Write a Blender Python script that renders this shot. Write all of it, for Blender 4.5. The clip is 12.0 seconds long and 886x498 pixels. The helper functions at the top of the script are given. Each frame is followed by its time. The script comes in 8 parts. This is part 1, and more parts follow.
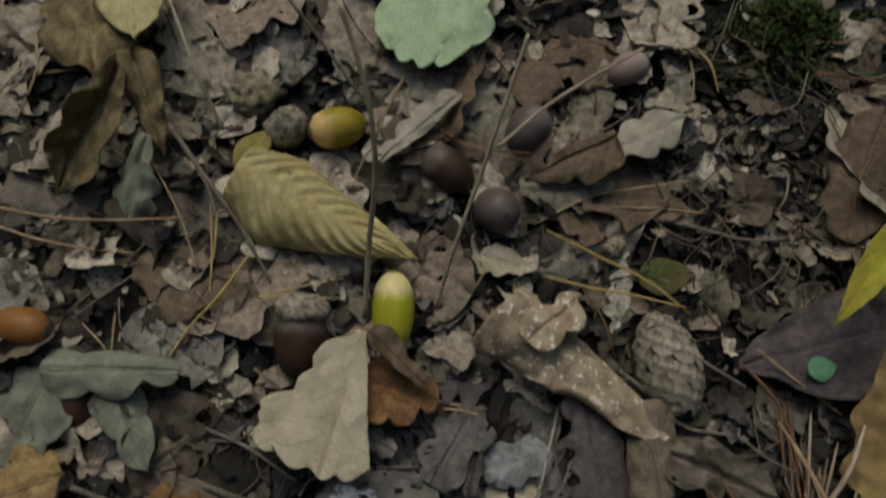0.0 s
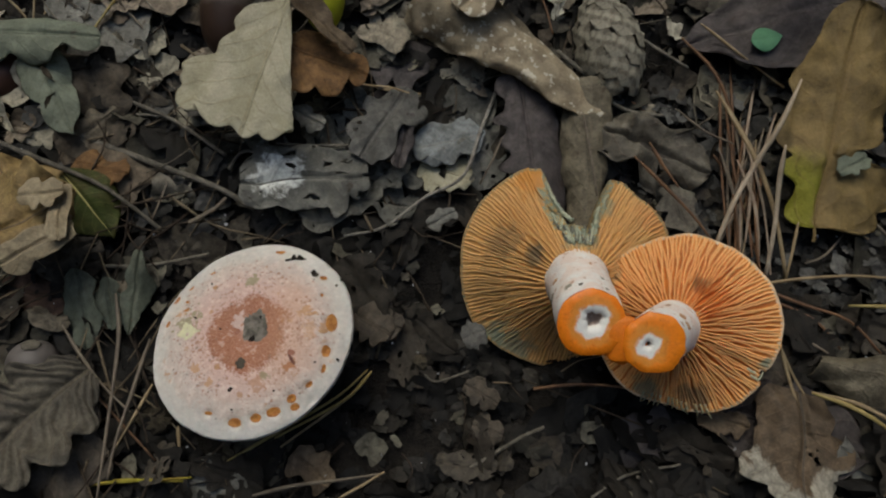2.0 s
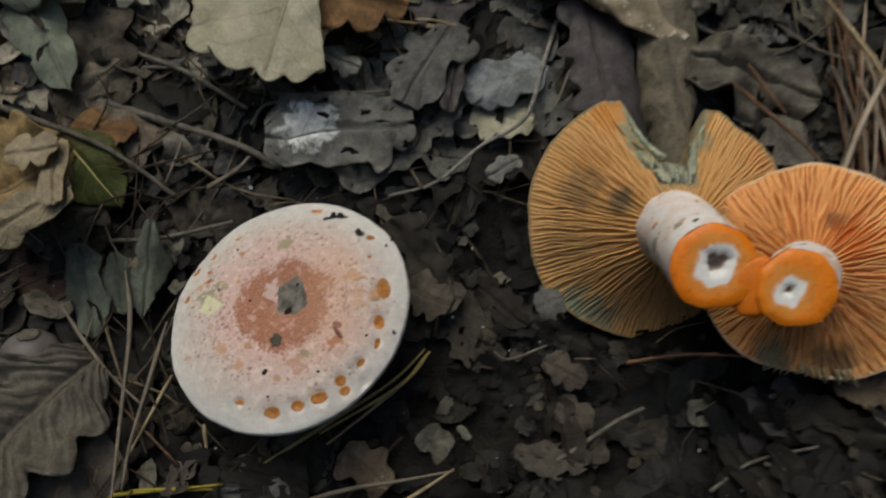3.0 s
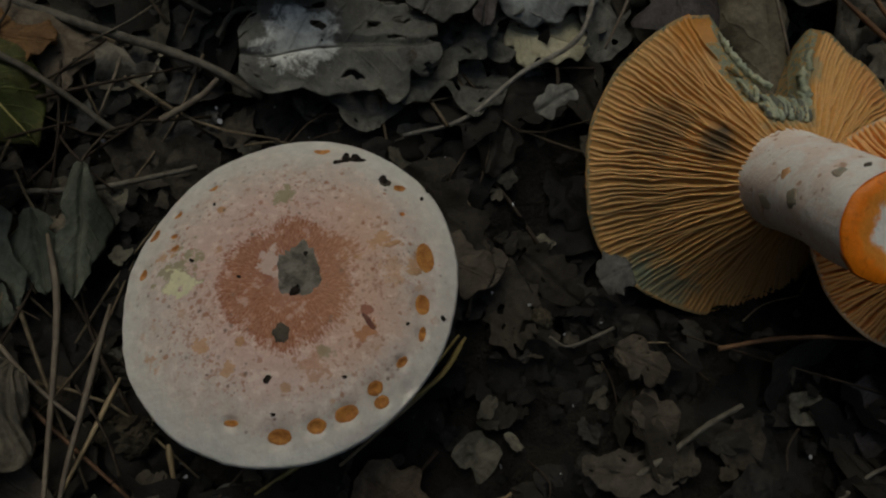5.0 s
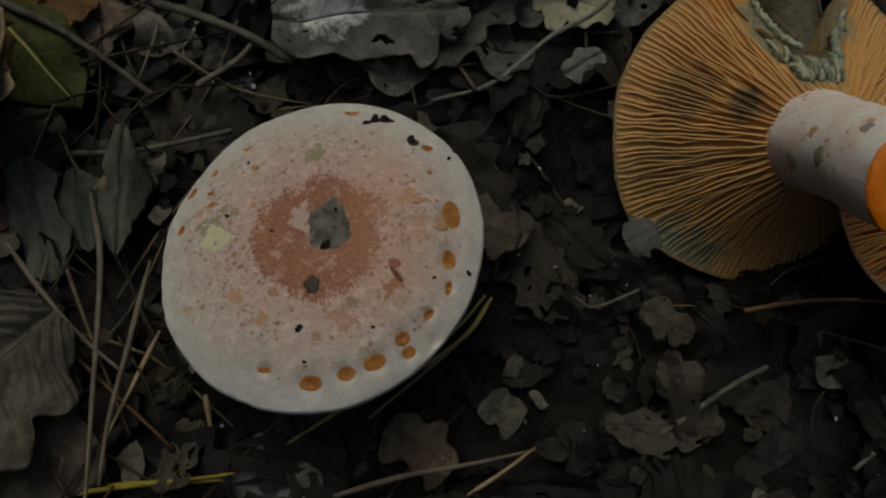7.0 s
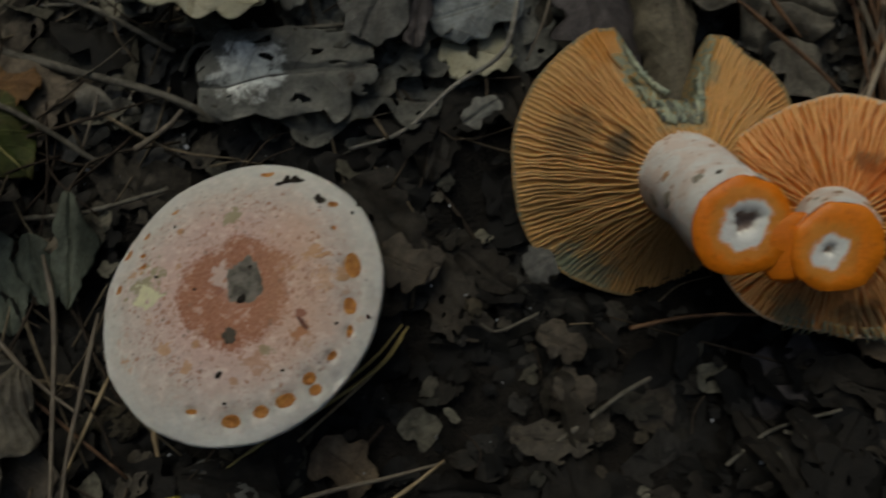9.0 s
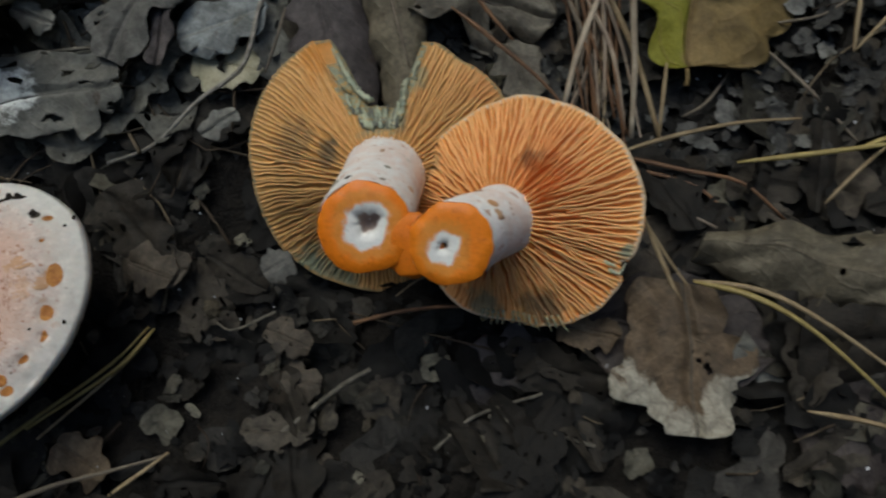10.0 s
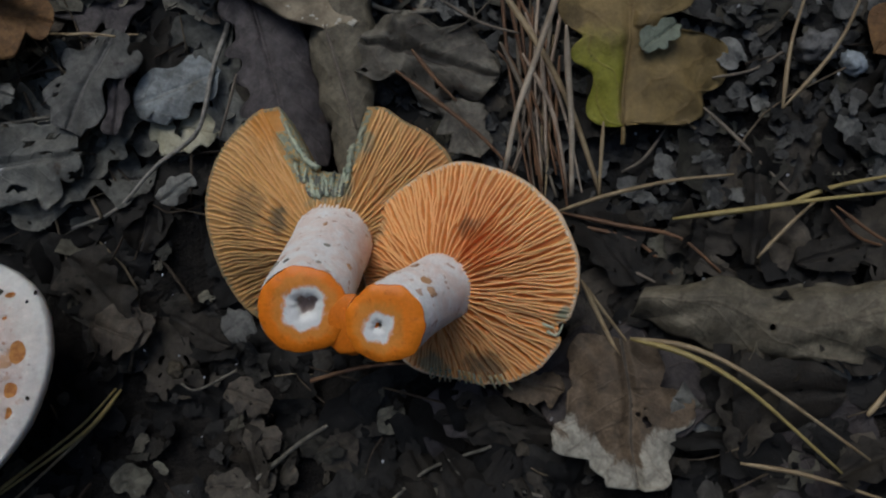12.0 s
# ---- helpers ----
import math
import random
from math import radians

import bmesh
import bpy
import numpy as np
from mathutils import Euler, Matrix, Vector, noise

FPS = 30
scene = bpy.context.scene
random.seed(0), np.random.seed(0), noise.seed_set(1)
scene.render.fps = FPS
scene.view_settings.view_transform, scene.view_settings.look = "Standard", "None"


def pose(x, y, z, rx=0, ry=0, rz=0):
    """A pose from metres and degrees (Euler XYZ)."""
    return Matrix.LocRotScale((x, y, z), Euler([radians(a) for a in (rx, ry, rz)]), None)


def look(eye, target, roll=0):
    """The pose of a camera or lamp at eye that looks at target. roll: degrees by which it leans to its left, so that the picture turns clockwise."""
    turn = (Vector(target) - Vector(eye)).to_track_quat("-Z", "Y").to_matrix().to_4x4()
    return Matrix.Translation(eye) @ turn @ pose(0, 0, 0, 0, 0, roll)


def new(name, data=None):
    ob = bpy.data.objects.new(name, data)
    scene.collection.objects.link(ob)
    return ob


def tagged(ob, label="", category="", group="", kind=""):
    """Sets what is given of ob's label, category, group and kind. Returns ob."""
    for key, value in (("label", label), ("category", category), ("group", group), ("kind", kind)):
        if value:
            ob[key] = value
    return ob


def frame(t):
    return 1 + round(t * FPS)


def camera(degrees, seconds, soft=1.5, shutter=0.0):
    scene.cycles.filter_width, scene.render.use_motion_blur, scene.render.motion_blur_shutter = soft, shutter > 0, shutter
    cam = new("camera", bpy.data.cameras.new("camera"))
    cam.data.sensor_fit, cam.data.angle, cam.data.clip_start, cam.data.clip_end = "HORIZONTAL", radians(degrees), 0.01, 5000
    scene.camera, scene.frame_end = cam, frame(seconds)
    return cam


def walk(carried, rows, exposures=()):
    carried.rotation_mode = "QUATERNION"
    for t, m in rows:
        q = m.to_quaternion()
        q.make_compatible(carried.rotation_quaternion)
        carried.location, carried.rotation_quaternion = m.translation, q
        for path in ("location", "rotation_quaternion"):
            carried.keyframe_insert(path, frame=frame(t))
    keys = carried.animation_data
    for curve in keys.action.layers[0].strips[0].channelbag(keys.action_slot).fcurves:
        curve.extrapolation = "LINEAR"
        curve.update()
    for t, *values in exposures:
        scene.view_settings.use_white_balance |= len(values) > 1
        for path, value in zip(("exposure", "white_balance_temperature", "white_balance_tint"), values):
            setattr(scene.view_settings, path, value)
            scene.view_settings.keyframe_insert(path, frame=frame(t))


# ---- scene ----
cam = camera(63.8, 12.0, 2.1, 0.4)
PATH = [
    (0, (-0.017, 0.024, 0.322), (0.072, 0.896, -1.476), 6.3),
    (0.5, (-0.014, 0.003, 0.3), (0.078, 0.793, -1.535), 7.1),
    (1, (0.003, -0.021, 0.288), (0.077, 0.701, -1.576), 6.5),
    (1.5, (0.01, -0.054, 0.284), (0.083, 0.608, -1.602), 7.3),
    (2, (0.023, -0.065, 0.28), (0.068, 0.552, -1.622), 5.0),
    (2.5, (0.027, -0.069, 0.269), (0.036, 0.555, -1.631), 0.7),
    (3, (0.008, -0.07, 0.229), (-0.003, 0.584, -1.661), -2.5),
    (3.2, (0.001, -0.071, 0.214), (0.0, 0.572, -1.68), -2.2),
    (4.8, (-0.022, -0.053, 0.172), (0.18, 0.506, -1.737), 17.0),
    (5, (-0.023, -0.051, 0.173), (0.177, 0.487, -1.743), 17.8),
    (5.5, (-0.024, -0.055, 0.173), (0.18, 0.458, -1.749), 19.2),
    (6, (-0.025, -0.057, 0.172), (0.17, 0.447, -1.754), 18.8),
    (6.5, (-0.023, -0.056, 0.175), (0.135, 0.45, -1.753), 15.2),
    (6.7, (-0.023, -0.058, 0.175), (0.112, 0.445, -1.756), 13.0),
    (8.3, (-0.012, -0.053, 0.177), (0.069, 0.429, -1.762), 7.0),
    (8.5, (-0.011, -0.052, 0.18), (0.088, 0.417, -1.762), 8.9),
    (9, (0.003, -0.05, 0.202), (0.101, 0.402, -1.744), 7.3),
    (9.5, (0.053, -0.047, 0.207), (0.114, 0.398, -1.742), 1.6),
    (10, (0.092, -0.06, 0.216), (0.135, 0.38, -1.734), -1.3),
    (10.5, (0.11, -0.063, 0.218), (0.139, 0.368, -1.735), -3.2),
    (11, (0.114, -0.051, 0.219), (0.14, 0.377, -1.734), -4.0),
    (11.5, (0.111, -0.047, 0.227), (0.135, 0.372, -1.728), -5.0),
    (12, (0.113, -0.042, 0.228), (0.132, 0.364, -1.73), -6.0),
]
walk(cam, [(t, look(eye, target, roll)) for t, eye, target, roll in PATH],
     [(0, 0.5, 6700, 9), (1.5, 0.48, 6550, 5), (2.5, 0.5, 6450, 5), (3.0, 0.54, 6450, 5), (3.2, 0.42, 6500, 5), (4.8, -0.58, 6750, 2), (8.5, -0.58, 6750, 1), (9.0, -0.34, 6600, 0), (9.5, 0.28, 6250, 1), (10.0, 0.44, 6050, 2), (10.5, 0.27, 5900, 3), (11.2, 0.14, 5800, 6), (12, 0.2, 5700, 7)])

# ---- light ----
world = bpy.data.worlds.new("forest_sky")
scene.world = world
world.use_nodes = True
wn = world.node_tree.nodes
sky = wn.new("ShaderNodeTexSky")
sky.sky_type, sky.sun_disc = "NISHITA", False
sky.sun_elevation, sky.sun_rotation = radians(52), radians(345)
sky.air_density, sky.dust_density, sky.ozone_density = 1.0, 4.0, 1.0
wn["Background"].inputs["Strength"].default_value = 0.10
world.node_tree.links.new(sky.outputs["Color"], wn["Background"].inputs["Color"])
sun_data = bpy.data.lights.new("sun", "SUN")
sun_data.energy, sun_data.angle, sun_data.color = 1.1, radians(40), (1.0, 0.95, 0.86)
sun = new("sun", sun_data)
sun.matrix_world = look((-0.3, 0.75, 1.25), (0, 0, 0))


# ---- materials ----
def shader(name, rough=0.7, spec=0.3):
    mat = bpy.data.materials.new(name)
    mat.use_nodes = True
    nt = mat.node_tree
    b = nt.nodes["Principled BSDF"]
    b.inputs["Roughness"].default_value = rough
    b.inputs["Specular IOR Level"].default_value = spec
    return mat, nt, b


def coords(nt, kind="Object"):
    return nt.nodes.new("ShaderNodeTexCoord").outputs[kind]


def noise_node(nt, co, scale, detail=4.0, rough=0.55, warp=0.0):
    n = nt.nodes.new("ShaderNodeTexNoise")
    n.inputs["Scale"].default_value = scale
    n.inputs["Detail"].default_value = detail
    n.inputs["Roughness"].default_value = rough
    n.inputs["Distortion"].default_value = warp
    nt.links.new(co, n.inputs["Vector"])
    return n.outputs["Fac"]


def calc(nt, op, a, b=0.0, c=None, clamp=False):
    n = nt.nodes.new("ShaderNodeMath")
    n.operation, n.use_clamp = op, clamp
    for i, v in enumerate((a, b) if c is None else (a, b, c)):
        if isinstance(v, (int, float)):
            n.inputs[i].default_value = v
        else:
            nt.links.new(v, n.inputs[i])
    return n.outputs[0]


def step(nt, v, lo, hi, out_lo=0.0, out_hi=1.0):
    n = nt.nodes.new("ShaderNodeMapRange")
    n.interpolation_type = "SMOOTHSTEP"
    nt.links.new(v, n.inputs["Value"])
    for key, val in (("From Min", lo), ("From Max", hi), ("To Min", out_lo), ("To Max", out_hi)):
        n.inputs[key].default_value = val
    return n.outputs[0]


def mixed(nt, f, a, b):
    n = nt.nodes.new("ShaderNodeMix")
    n.data_type = "RGBA"
    if isinstance(f, (int, float)):
        n.inputs[0].default_value = f
    else:
        nt.links.new(f, n.inputs[0])
    for i, v in ((6, a), (7, b)):
        if isinstance(v, tuple):
            n.inputs[i].default_value = (*v, 1)
        else:
            nt.links.new(v, n.inputs[i])
    return n.outputs[2]


def scaled(nt, col, f):
    n = nt.nodes.new("ShaderNodeVectorMath")
    n.operation = "SCALE"
    nt.links.new(col, n.inputs[0])
    nt.links.new(f, n.inputs["Scale"])
    return n.outputs[0]


def relief(nt, b, h, strength=0.5, dist=0.0006):
    n = nt.nodes.new("ShaderNodeBump")
    n.inputs["Strength"].default_value = strength
    n.inputs["Distance"].default_value = dist
    nt.links.new(h, n.inputs["Height"])
    nt.links.new(n.outputs[0], b.inputs["Normal"])


def split(nt, vec):
    n = nt.nodes.new("ShaderNodeSeparateXYZ")
    nt.links.new(vec, n.inputs[0])
    return n.outputs


def leaf_material(name, c1, c2, vein, stain=(0.05, 0.035, 0.025), stain_at=0.62, rough=0.6, ribs=9.0, vein_amount=0.5, spec=0.25, other=None, mottled=0.3, folded=False, margin=None, patch=None):
    """Leaf skin: two tones, midrib and slanting side veins, dark stains and fine grain."""
    mat, nt, b = shader(name, rough, spec)
    co, uv = coords(nt), coords(nt, "UV")
    u, v, _ = split(nt, uv)
    side = calc(nt, "SUBTRACT", v, 0.5) if folded else calc(nt, "ABSOLUTE", calc(nt, "SUBTRACT", v, 0.5))
    wob = noise_node(nt, co, 160.0, 2.0)
    wave = calc(nt, "FRACT", calc(nt, "ADD", calc(nt, "MULTIPLY", calc(nt, "SUBTRACT", u, calc(nt, "MULTIPLY", side, 0.55)), ribs), calc(nt, "MULTIPLY", wob, 0.35)))
    rib = step(nt, calc(nt, "ABSOLUTE", calc(nt, "SUBTRACT", wave, 0.5)), 0.09, 0.0)
    mid = 0.0 if folded else step(nt, side, 0.03, 0.008)
    veins = calc(nt, "MAXIMUM", calc(nt, "MULTIPLY", rib, 0.6), mid)
    big = noise_node(nt, co, 75.0, 5.0, 0.6, 0.6)
    fine = noise_node(nt, co, 900.0, 4.0, 0.65)
    col = mixed(nt, step(nt, big, 0.36, 0.64), c1, c2)
    if other:
        half = step(nt, calc(nt, "ADD", v, calc(nt, "MULTIPLY", calc(nt, "SUBTRACT", big, 0.5), 0.35)), 0.5, 0.62)
        col = mixed(nt, calc(nt, "MULTIPLY", half, step(nt, calc(nt, "ADD", u, calc(nt, "MULTIPLY", big, 0.2)), 0.46, 0.3)), col, other)
    if patch:
        (pu, pv, pr), tone = patch
        du, dv = calc(nt, "MULTIPLY", calc(nt, "SUBTRACT", u, pu), 1.6), calc(nt, "SUBTRACT", v, pv)
        gap = calc(nt, "SQRT", calc(nt, "ADD", calc(nt, "MULTIPLY", du, du), calc(nt, "MULTIPLY", dv, dv)))
        gap = calc(nt, "ADD", gap, calc(nt, "MULTIPLY", calc(nt, "SUBTRACT", noise_node(nt, co, 190.0, 5.0, 0.7, 0.4), 0.5), 0.8))
        col = mixed(nt, step(nt, gap, pr, pr * 0.5, 0.0, 0.9), col, tone)
    if margin:
        out = calc(nt, "ADD", calc(nt, "MULTIPLY", side, 0.5), calc(nt, "MULTIPLY", u, 0.88))
        out = calc(nt, "ADD", out, calc(nt, "MULTIPLY", calc(nt, "SUBTRACT", big, 0.5), 0.9))
        col = mixed(nt, step(nt, out, 0.73, 0.81), col, margin)
    col = mixed(nt, calc(nt, "MULTIPLY", veins, vein_amount), col, vein)
    blot = noise_node(nt, co, 120.0, 6.0, 0.7, 0.3)
    col = mixed(nt, step(nt, blot, stain_at, stain_at + 0.1, 0.0, 0.8), col, stain)
    rand = nt.nodes.new("ShaderNodeObjectInfo").outputs["Random"]
    gain = calc(nt, "ADD", calc(nt, "MULTIPLY", fine, 0.7), calc(nt, "ADD", calc(nt, "MULTIPLY", rand, 0.2), 0.55))
    mottle = noise_node(nt, co, 310.0, 6.0, 0.7, 0.4)
    gain = calc(nt, "MULTIPLY", gain, step(nt, mottle, 0.3, 0.7, 1 - mottled, 1 + mottled))
    nt.links.new(scaled(nt, col, gain), b.inputs["Base Color"])
    relief(nt, b, calc(nt, "ADD", calc(nt, "MULTIPLY", veins, 0.6), calc(nt, "ADD", calc(nt, "ADD", fine, mottle), big)), 0.6, 0.0007)
    return mat


def grain_material(name, c1, c2, scale=300.0, rough=0.75, spec=0.25, bump=0.5, dist=0.0005, fleck=None, fleck_at=0.66):
    """Two tones mixed by noise, with fine grain and optional flecks."""
    mat, nt, b = shader(name, rough, spec)
    co = coords(nt)
    big, fine = noise_node(nt, co, scale, 5.0, 0.6, 0.4), noise_node(nt, co, scale * 7, 3.0, 0.6)
    col = mixed(nt, step(nt, big, 0.35, 0.65), c1, c2)
    if fleck:
        col = mixed(nt, step(nt, noise_node(nt, co, scale * 2.3, 3.0), fleck_at, fleck_at + 0.05), col, fleck)
    rand = nt.nodes.new("ShaderNodeObjectInfo").outputs["Random"]
    gain = calc(nt, "ADD", calc(nt, "MULTIPLY", fine, 0.6), calc(nt, "ADD", calc(nt, "MULTIPLY", rand, 0.25), 0.58))
    nt.links.new(scaled(nt, col, gain), b.inputs["Base Color"])
    relief(nt, b, calc(nt, "ADD", big, fine), bump, dist)
    return mat


def litter_material(name, stops, scale=260.0, rough=0.7):
    """Rotted leaf pieces, each island of its own tone."""
    mat, nt, b = shader(name, rough, 0.28)
    co = coords(nt)
    isl = nt.nodes.new("ShaderNodeNewGeometry").outputs["Random Per Island"]
    ramp = nt.nodes.new("ShaderNodeValToRGB")
    el = ramp.color_ramp.elements
    while len(el) < len(stops):
        el.new(0.5)
    for e, (p, c) in zip(el, stops):
        e.position, e.color = p, (*c, 1)
    nt.links.new(isl, ramp.inputs[0])
    big, fine = noise_node(nt, co, scale, 6.0, 0.65, 0.5), noise_node(nt, co, 1400.0, 3.0, 0.6)
    gain = calc(nt, "ADD", calc(nt, "MULTIPLY", step(nt, big, 0.3, 0.7), 0.85), calc(nt, "ADD", calc(nt, "MULTIPLY", fine, 0.5), 0.3))
    nt.links.new(scaled(nt, ramp.outputs[0], gain), b.inputs["Base Color"])
    relief(nt, b, calc(nt, "ADD", big, calc(nt, "MULTIPLY", fine, 0.6)), 0.7, 0.0007)
    return mat


# ---- mesh helpers ----
def part(name, data, material, parent=None, label=""):
    """One mesh object from (vertices, faces) or a bmesh, under a thing or at top level."""
    if isinstance(data, bmesh.types.BMesh):
        me = bpy.data.meshes.new(name)
        data.to_mesh(me)
        data.free()
    else:
        me = bpy.data.meshes.new(name)
        me.from_pydata([tuple(p) for p in data[0]], [], data[1])
        if len(data) > 2:
            lay = me.uv_layers.new(name="UVMap")
            for lp in me.loops:
                lay.data[lp.index].uv = data[2][lp.vertex_index]
    me.materials.append(material)
    for p in me.polygons:
        p.use_smooth = True
    ob = new(name, me)
    if parent is not None:
        ob.parent = parent
    if label:
        ob["label"] = label
    return ob


def empty(name, at):
    ob = new(name)
    ob.empty_display_size = 0.01
    ob.location = at
    return ob


def ground_height(x, y):
    """A shallow hollow in the forest floor, deepest under the mushrooms."""
    sx = 0.2 if x > 0.03 else 0.32
    r2 = ((x - 0.03) / sx) ** 2 + ((y - 0.01) / 0.2) ** 2
    dip = 0.010 * math.exp(-(((x - 0.062) / 0.035) ** 2 + ((y + 0.004) / 0.03) ** 2))
    return -0.024 + 0.06 * r2 / (1 + 0.6 * r2) - dip


def spline(pts, n):
    """A smooth line of n + 1 points through pts."""
    pts = [Vector(p) for p in pts]
    if len(pts) == 2:
        return [pts[0].lerp(pts[1], i / n) for i in range(n + 1)]
    ext = [pts[0] * 2 - pts[1], *pts, pts[-1] * 2 - pts[-2]]
    out = []
    for i in range(n + 1):
        s = i / n * (len(pts) - 1)
        k = min(int(s), len(pts) - 2)
        f = s - k
        a, b, c, d = ext[k:k + 4]
        out.append(0.5 * (2 * b + (c - a) * f + (2 * a - 5 * b + 4 * c - d) * f * f + (3 * b - a - 3 * c + d) * f ** 3))
    return out


def tube(pts, r0, r1, n=14, sides=6, rough=0.0, seed=0, flat=1.0, tip=False):
    """A tapered round or flattened rod along pts."""
    line = spline(pts, n)
    verts, faces = [], []
    for i, p in enumerate(line):
        d = (line[min(i + 1, n)] - line[max(i - 1, 0)]).normalized()
        a = d.cross(Vector((0.1, 0.2, 1.0))).normalized()
        b = a.cross(d)
        r = (r0 + (r1 - r0) * i / n) * (min(1.0, 0.35 + 3.5 * i / n) if tip else 1.0)
        for k in range(sides):
            w = 2 * math.pi * k / sides
            q = r * (1 + rough * noise.noise(Vector((i * 0.9 + seed, k * 1.7, seed * 3.1))))
            verts.append(p + a * math.cos(w) * q + b * math.sin(w) * q * flat)
    for i in range(n):
        for k in range(sides):
            k2 = (k + 1) % sides
            faces.append((i * sides + k, i * sides + k2, (i + 1) * sides + k2, (i + 1) * sides + k))
    faces.append(tuple(range(sides))[::-1])
    faces.append(tuple(n * sides + k for k in range(sides)))
    return verts, faces


def moved(data, at):
    at = Vector(at)
    return ([Vector(p) - at for p in data[0]], *data[1:])


def rod(name, pts, r0, r1, mat, label, category, group="", sides=6, n=14, rough=0.12, flat=1.0, seed=0, tip=False):
    """A needle, stalk or twig as a thing of its own."""
    at = Vector(pts[0])
    ob = part(name, moved(tube(pts, r0, r1, n, sides, rough, seed, flat, tip), at), mat)
    ob.location = at
    return tagged(ob, label, category, group)


def half_width(style, u, seed, lobes):
    """The outline of a leaf: half its width at u from stalk to tip, largest about 1."""
    if style == "oak":
        env = (math.sin(math.pi * min(1, u ** 1.35 * 0.97 + 0.03)) ** 0.75) * 1.02
        cut = 0.52 + 0.48 * abs(math.sin(math.pi * (lobes * u + 0.2))) ** 0.6
        return max(0.02, env * cut)
    if style == "beech":
        env = math.sin(math.pi * min(1, u ** 0.85)) ** 0.8
        saw = 1 + 0.045 * (((u * 26) % 1.0) - 0.5)
        return max(0.015, env * saw)
    if style == "fan":
        env = 0.14 + 0.86 * max(0.0, min(1.0, (u - 0.05) / 0.72)) ** 1.05
        end = max(0.0, 1 - max(0.0, (u - 0.8) / 0.22) ** 2.4) ** 0.5
        return max(0.02, env * end * (0.64 + 0.36 * abs(math.sin(math.pi * (lobes * u + 0.25))) ** 0.6))
    if style == "cord":
        env = min(1.0, 0.28 + (u / 0.1) ** 0.8) * max(0.0, 1 - u ** 4) ** 0.5
        return max(0.02, env * (0.66 + 0.34 * abs(math.sin(math.pi * (lobes * u + 0.08))) ** 0.7))
    if style == "cone":
        rag = 1 + 0.25 * noise.noise(Vector((u * 6, seed * 1.3, 4))) + 0.12 * noise.noise(Vector((u * 15, seed, 8)))
        return max(0.03, min(1.0, u / 0.05 + 0.6) * (1 - 0.6 * u ** 0.8) * rag)
    if style == "horn":
        rag = 1 + 0.10 * noise.noise(Vector((u * 5, seed * 1.3, 4)))
        return max(0.03, min(1.0, 0.55 + u / 0.5) * min(1.0, (1 - u) / 0.72) ** 0.85 * rag)
    if style == "tube":
        rag = 1 + 0.4 * noise.noise(Vector((u * 7, seed * 1.3, 4))) + 0.2 * noise.noise(Vector((u * 17, seed, 6)))
        return max(0.03, min(1.0, u / 0.03 + 0.65) * (0.42 + 0.58 * min(1.0, u / 0.5)) * rag)
    if style == "drop":
        env = (1 - (1 - min(1.0, u / 0.3)) ** 2) ** 0.5 * (1 - u) ** 0.7
        return max(0.012, env * (1 + 0.03 * (((u * 22) % 1.0) - 0.5)))
    env = (1 - abs(2 * u - 1) ** 3.2) ** 0.6
    rag = 1 + 0.5 * noise.noise(Vector((u * 5.5, seed * 1.7, 0.3))) + 0.34 * noise.noise(Vector((u * 11, seed * 2.9, 5.3))) + 0.2 * noise.noise(Vector((u * 19, seed * 1.9, 2.3)))
    return max(0.03, env * rag * 0.95)


def lobed(lobes, u, seed):
    """Half-width at u of a blade whose margin is a row of lobes (place, reach, half-breadth, squareness)."""
    w = 0.03
    for c, reach, half, p in lobes:
        q = abs(u - c) / half
        if q < 1:
            w = max(w, reach * (1 - q ** p) ** (1 / p))
    return w * (1 + 0.06 * noise.noise(Vector((u * 13, seed * 2.3, 6))) + 0.03 * noise.noise(Vector((u * 37, seed, 2))))


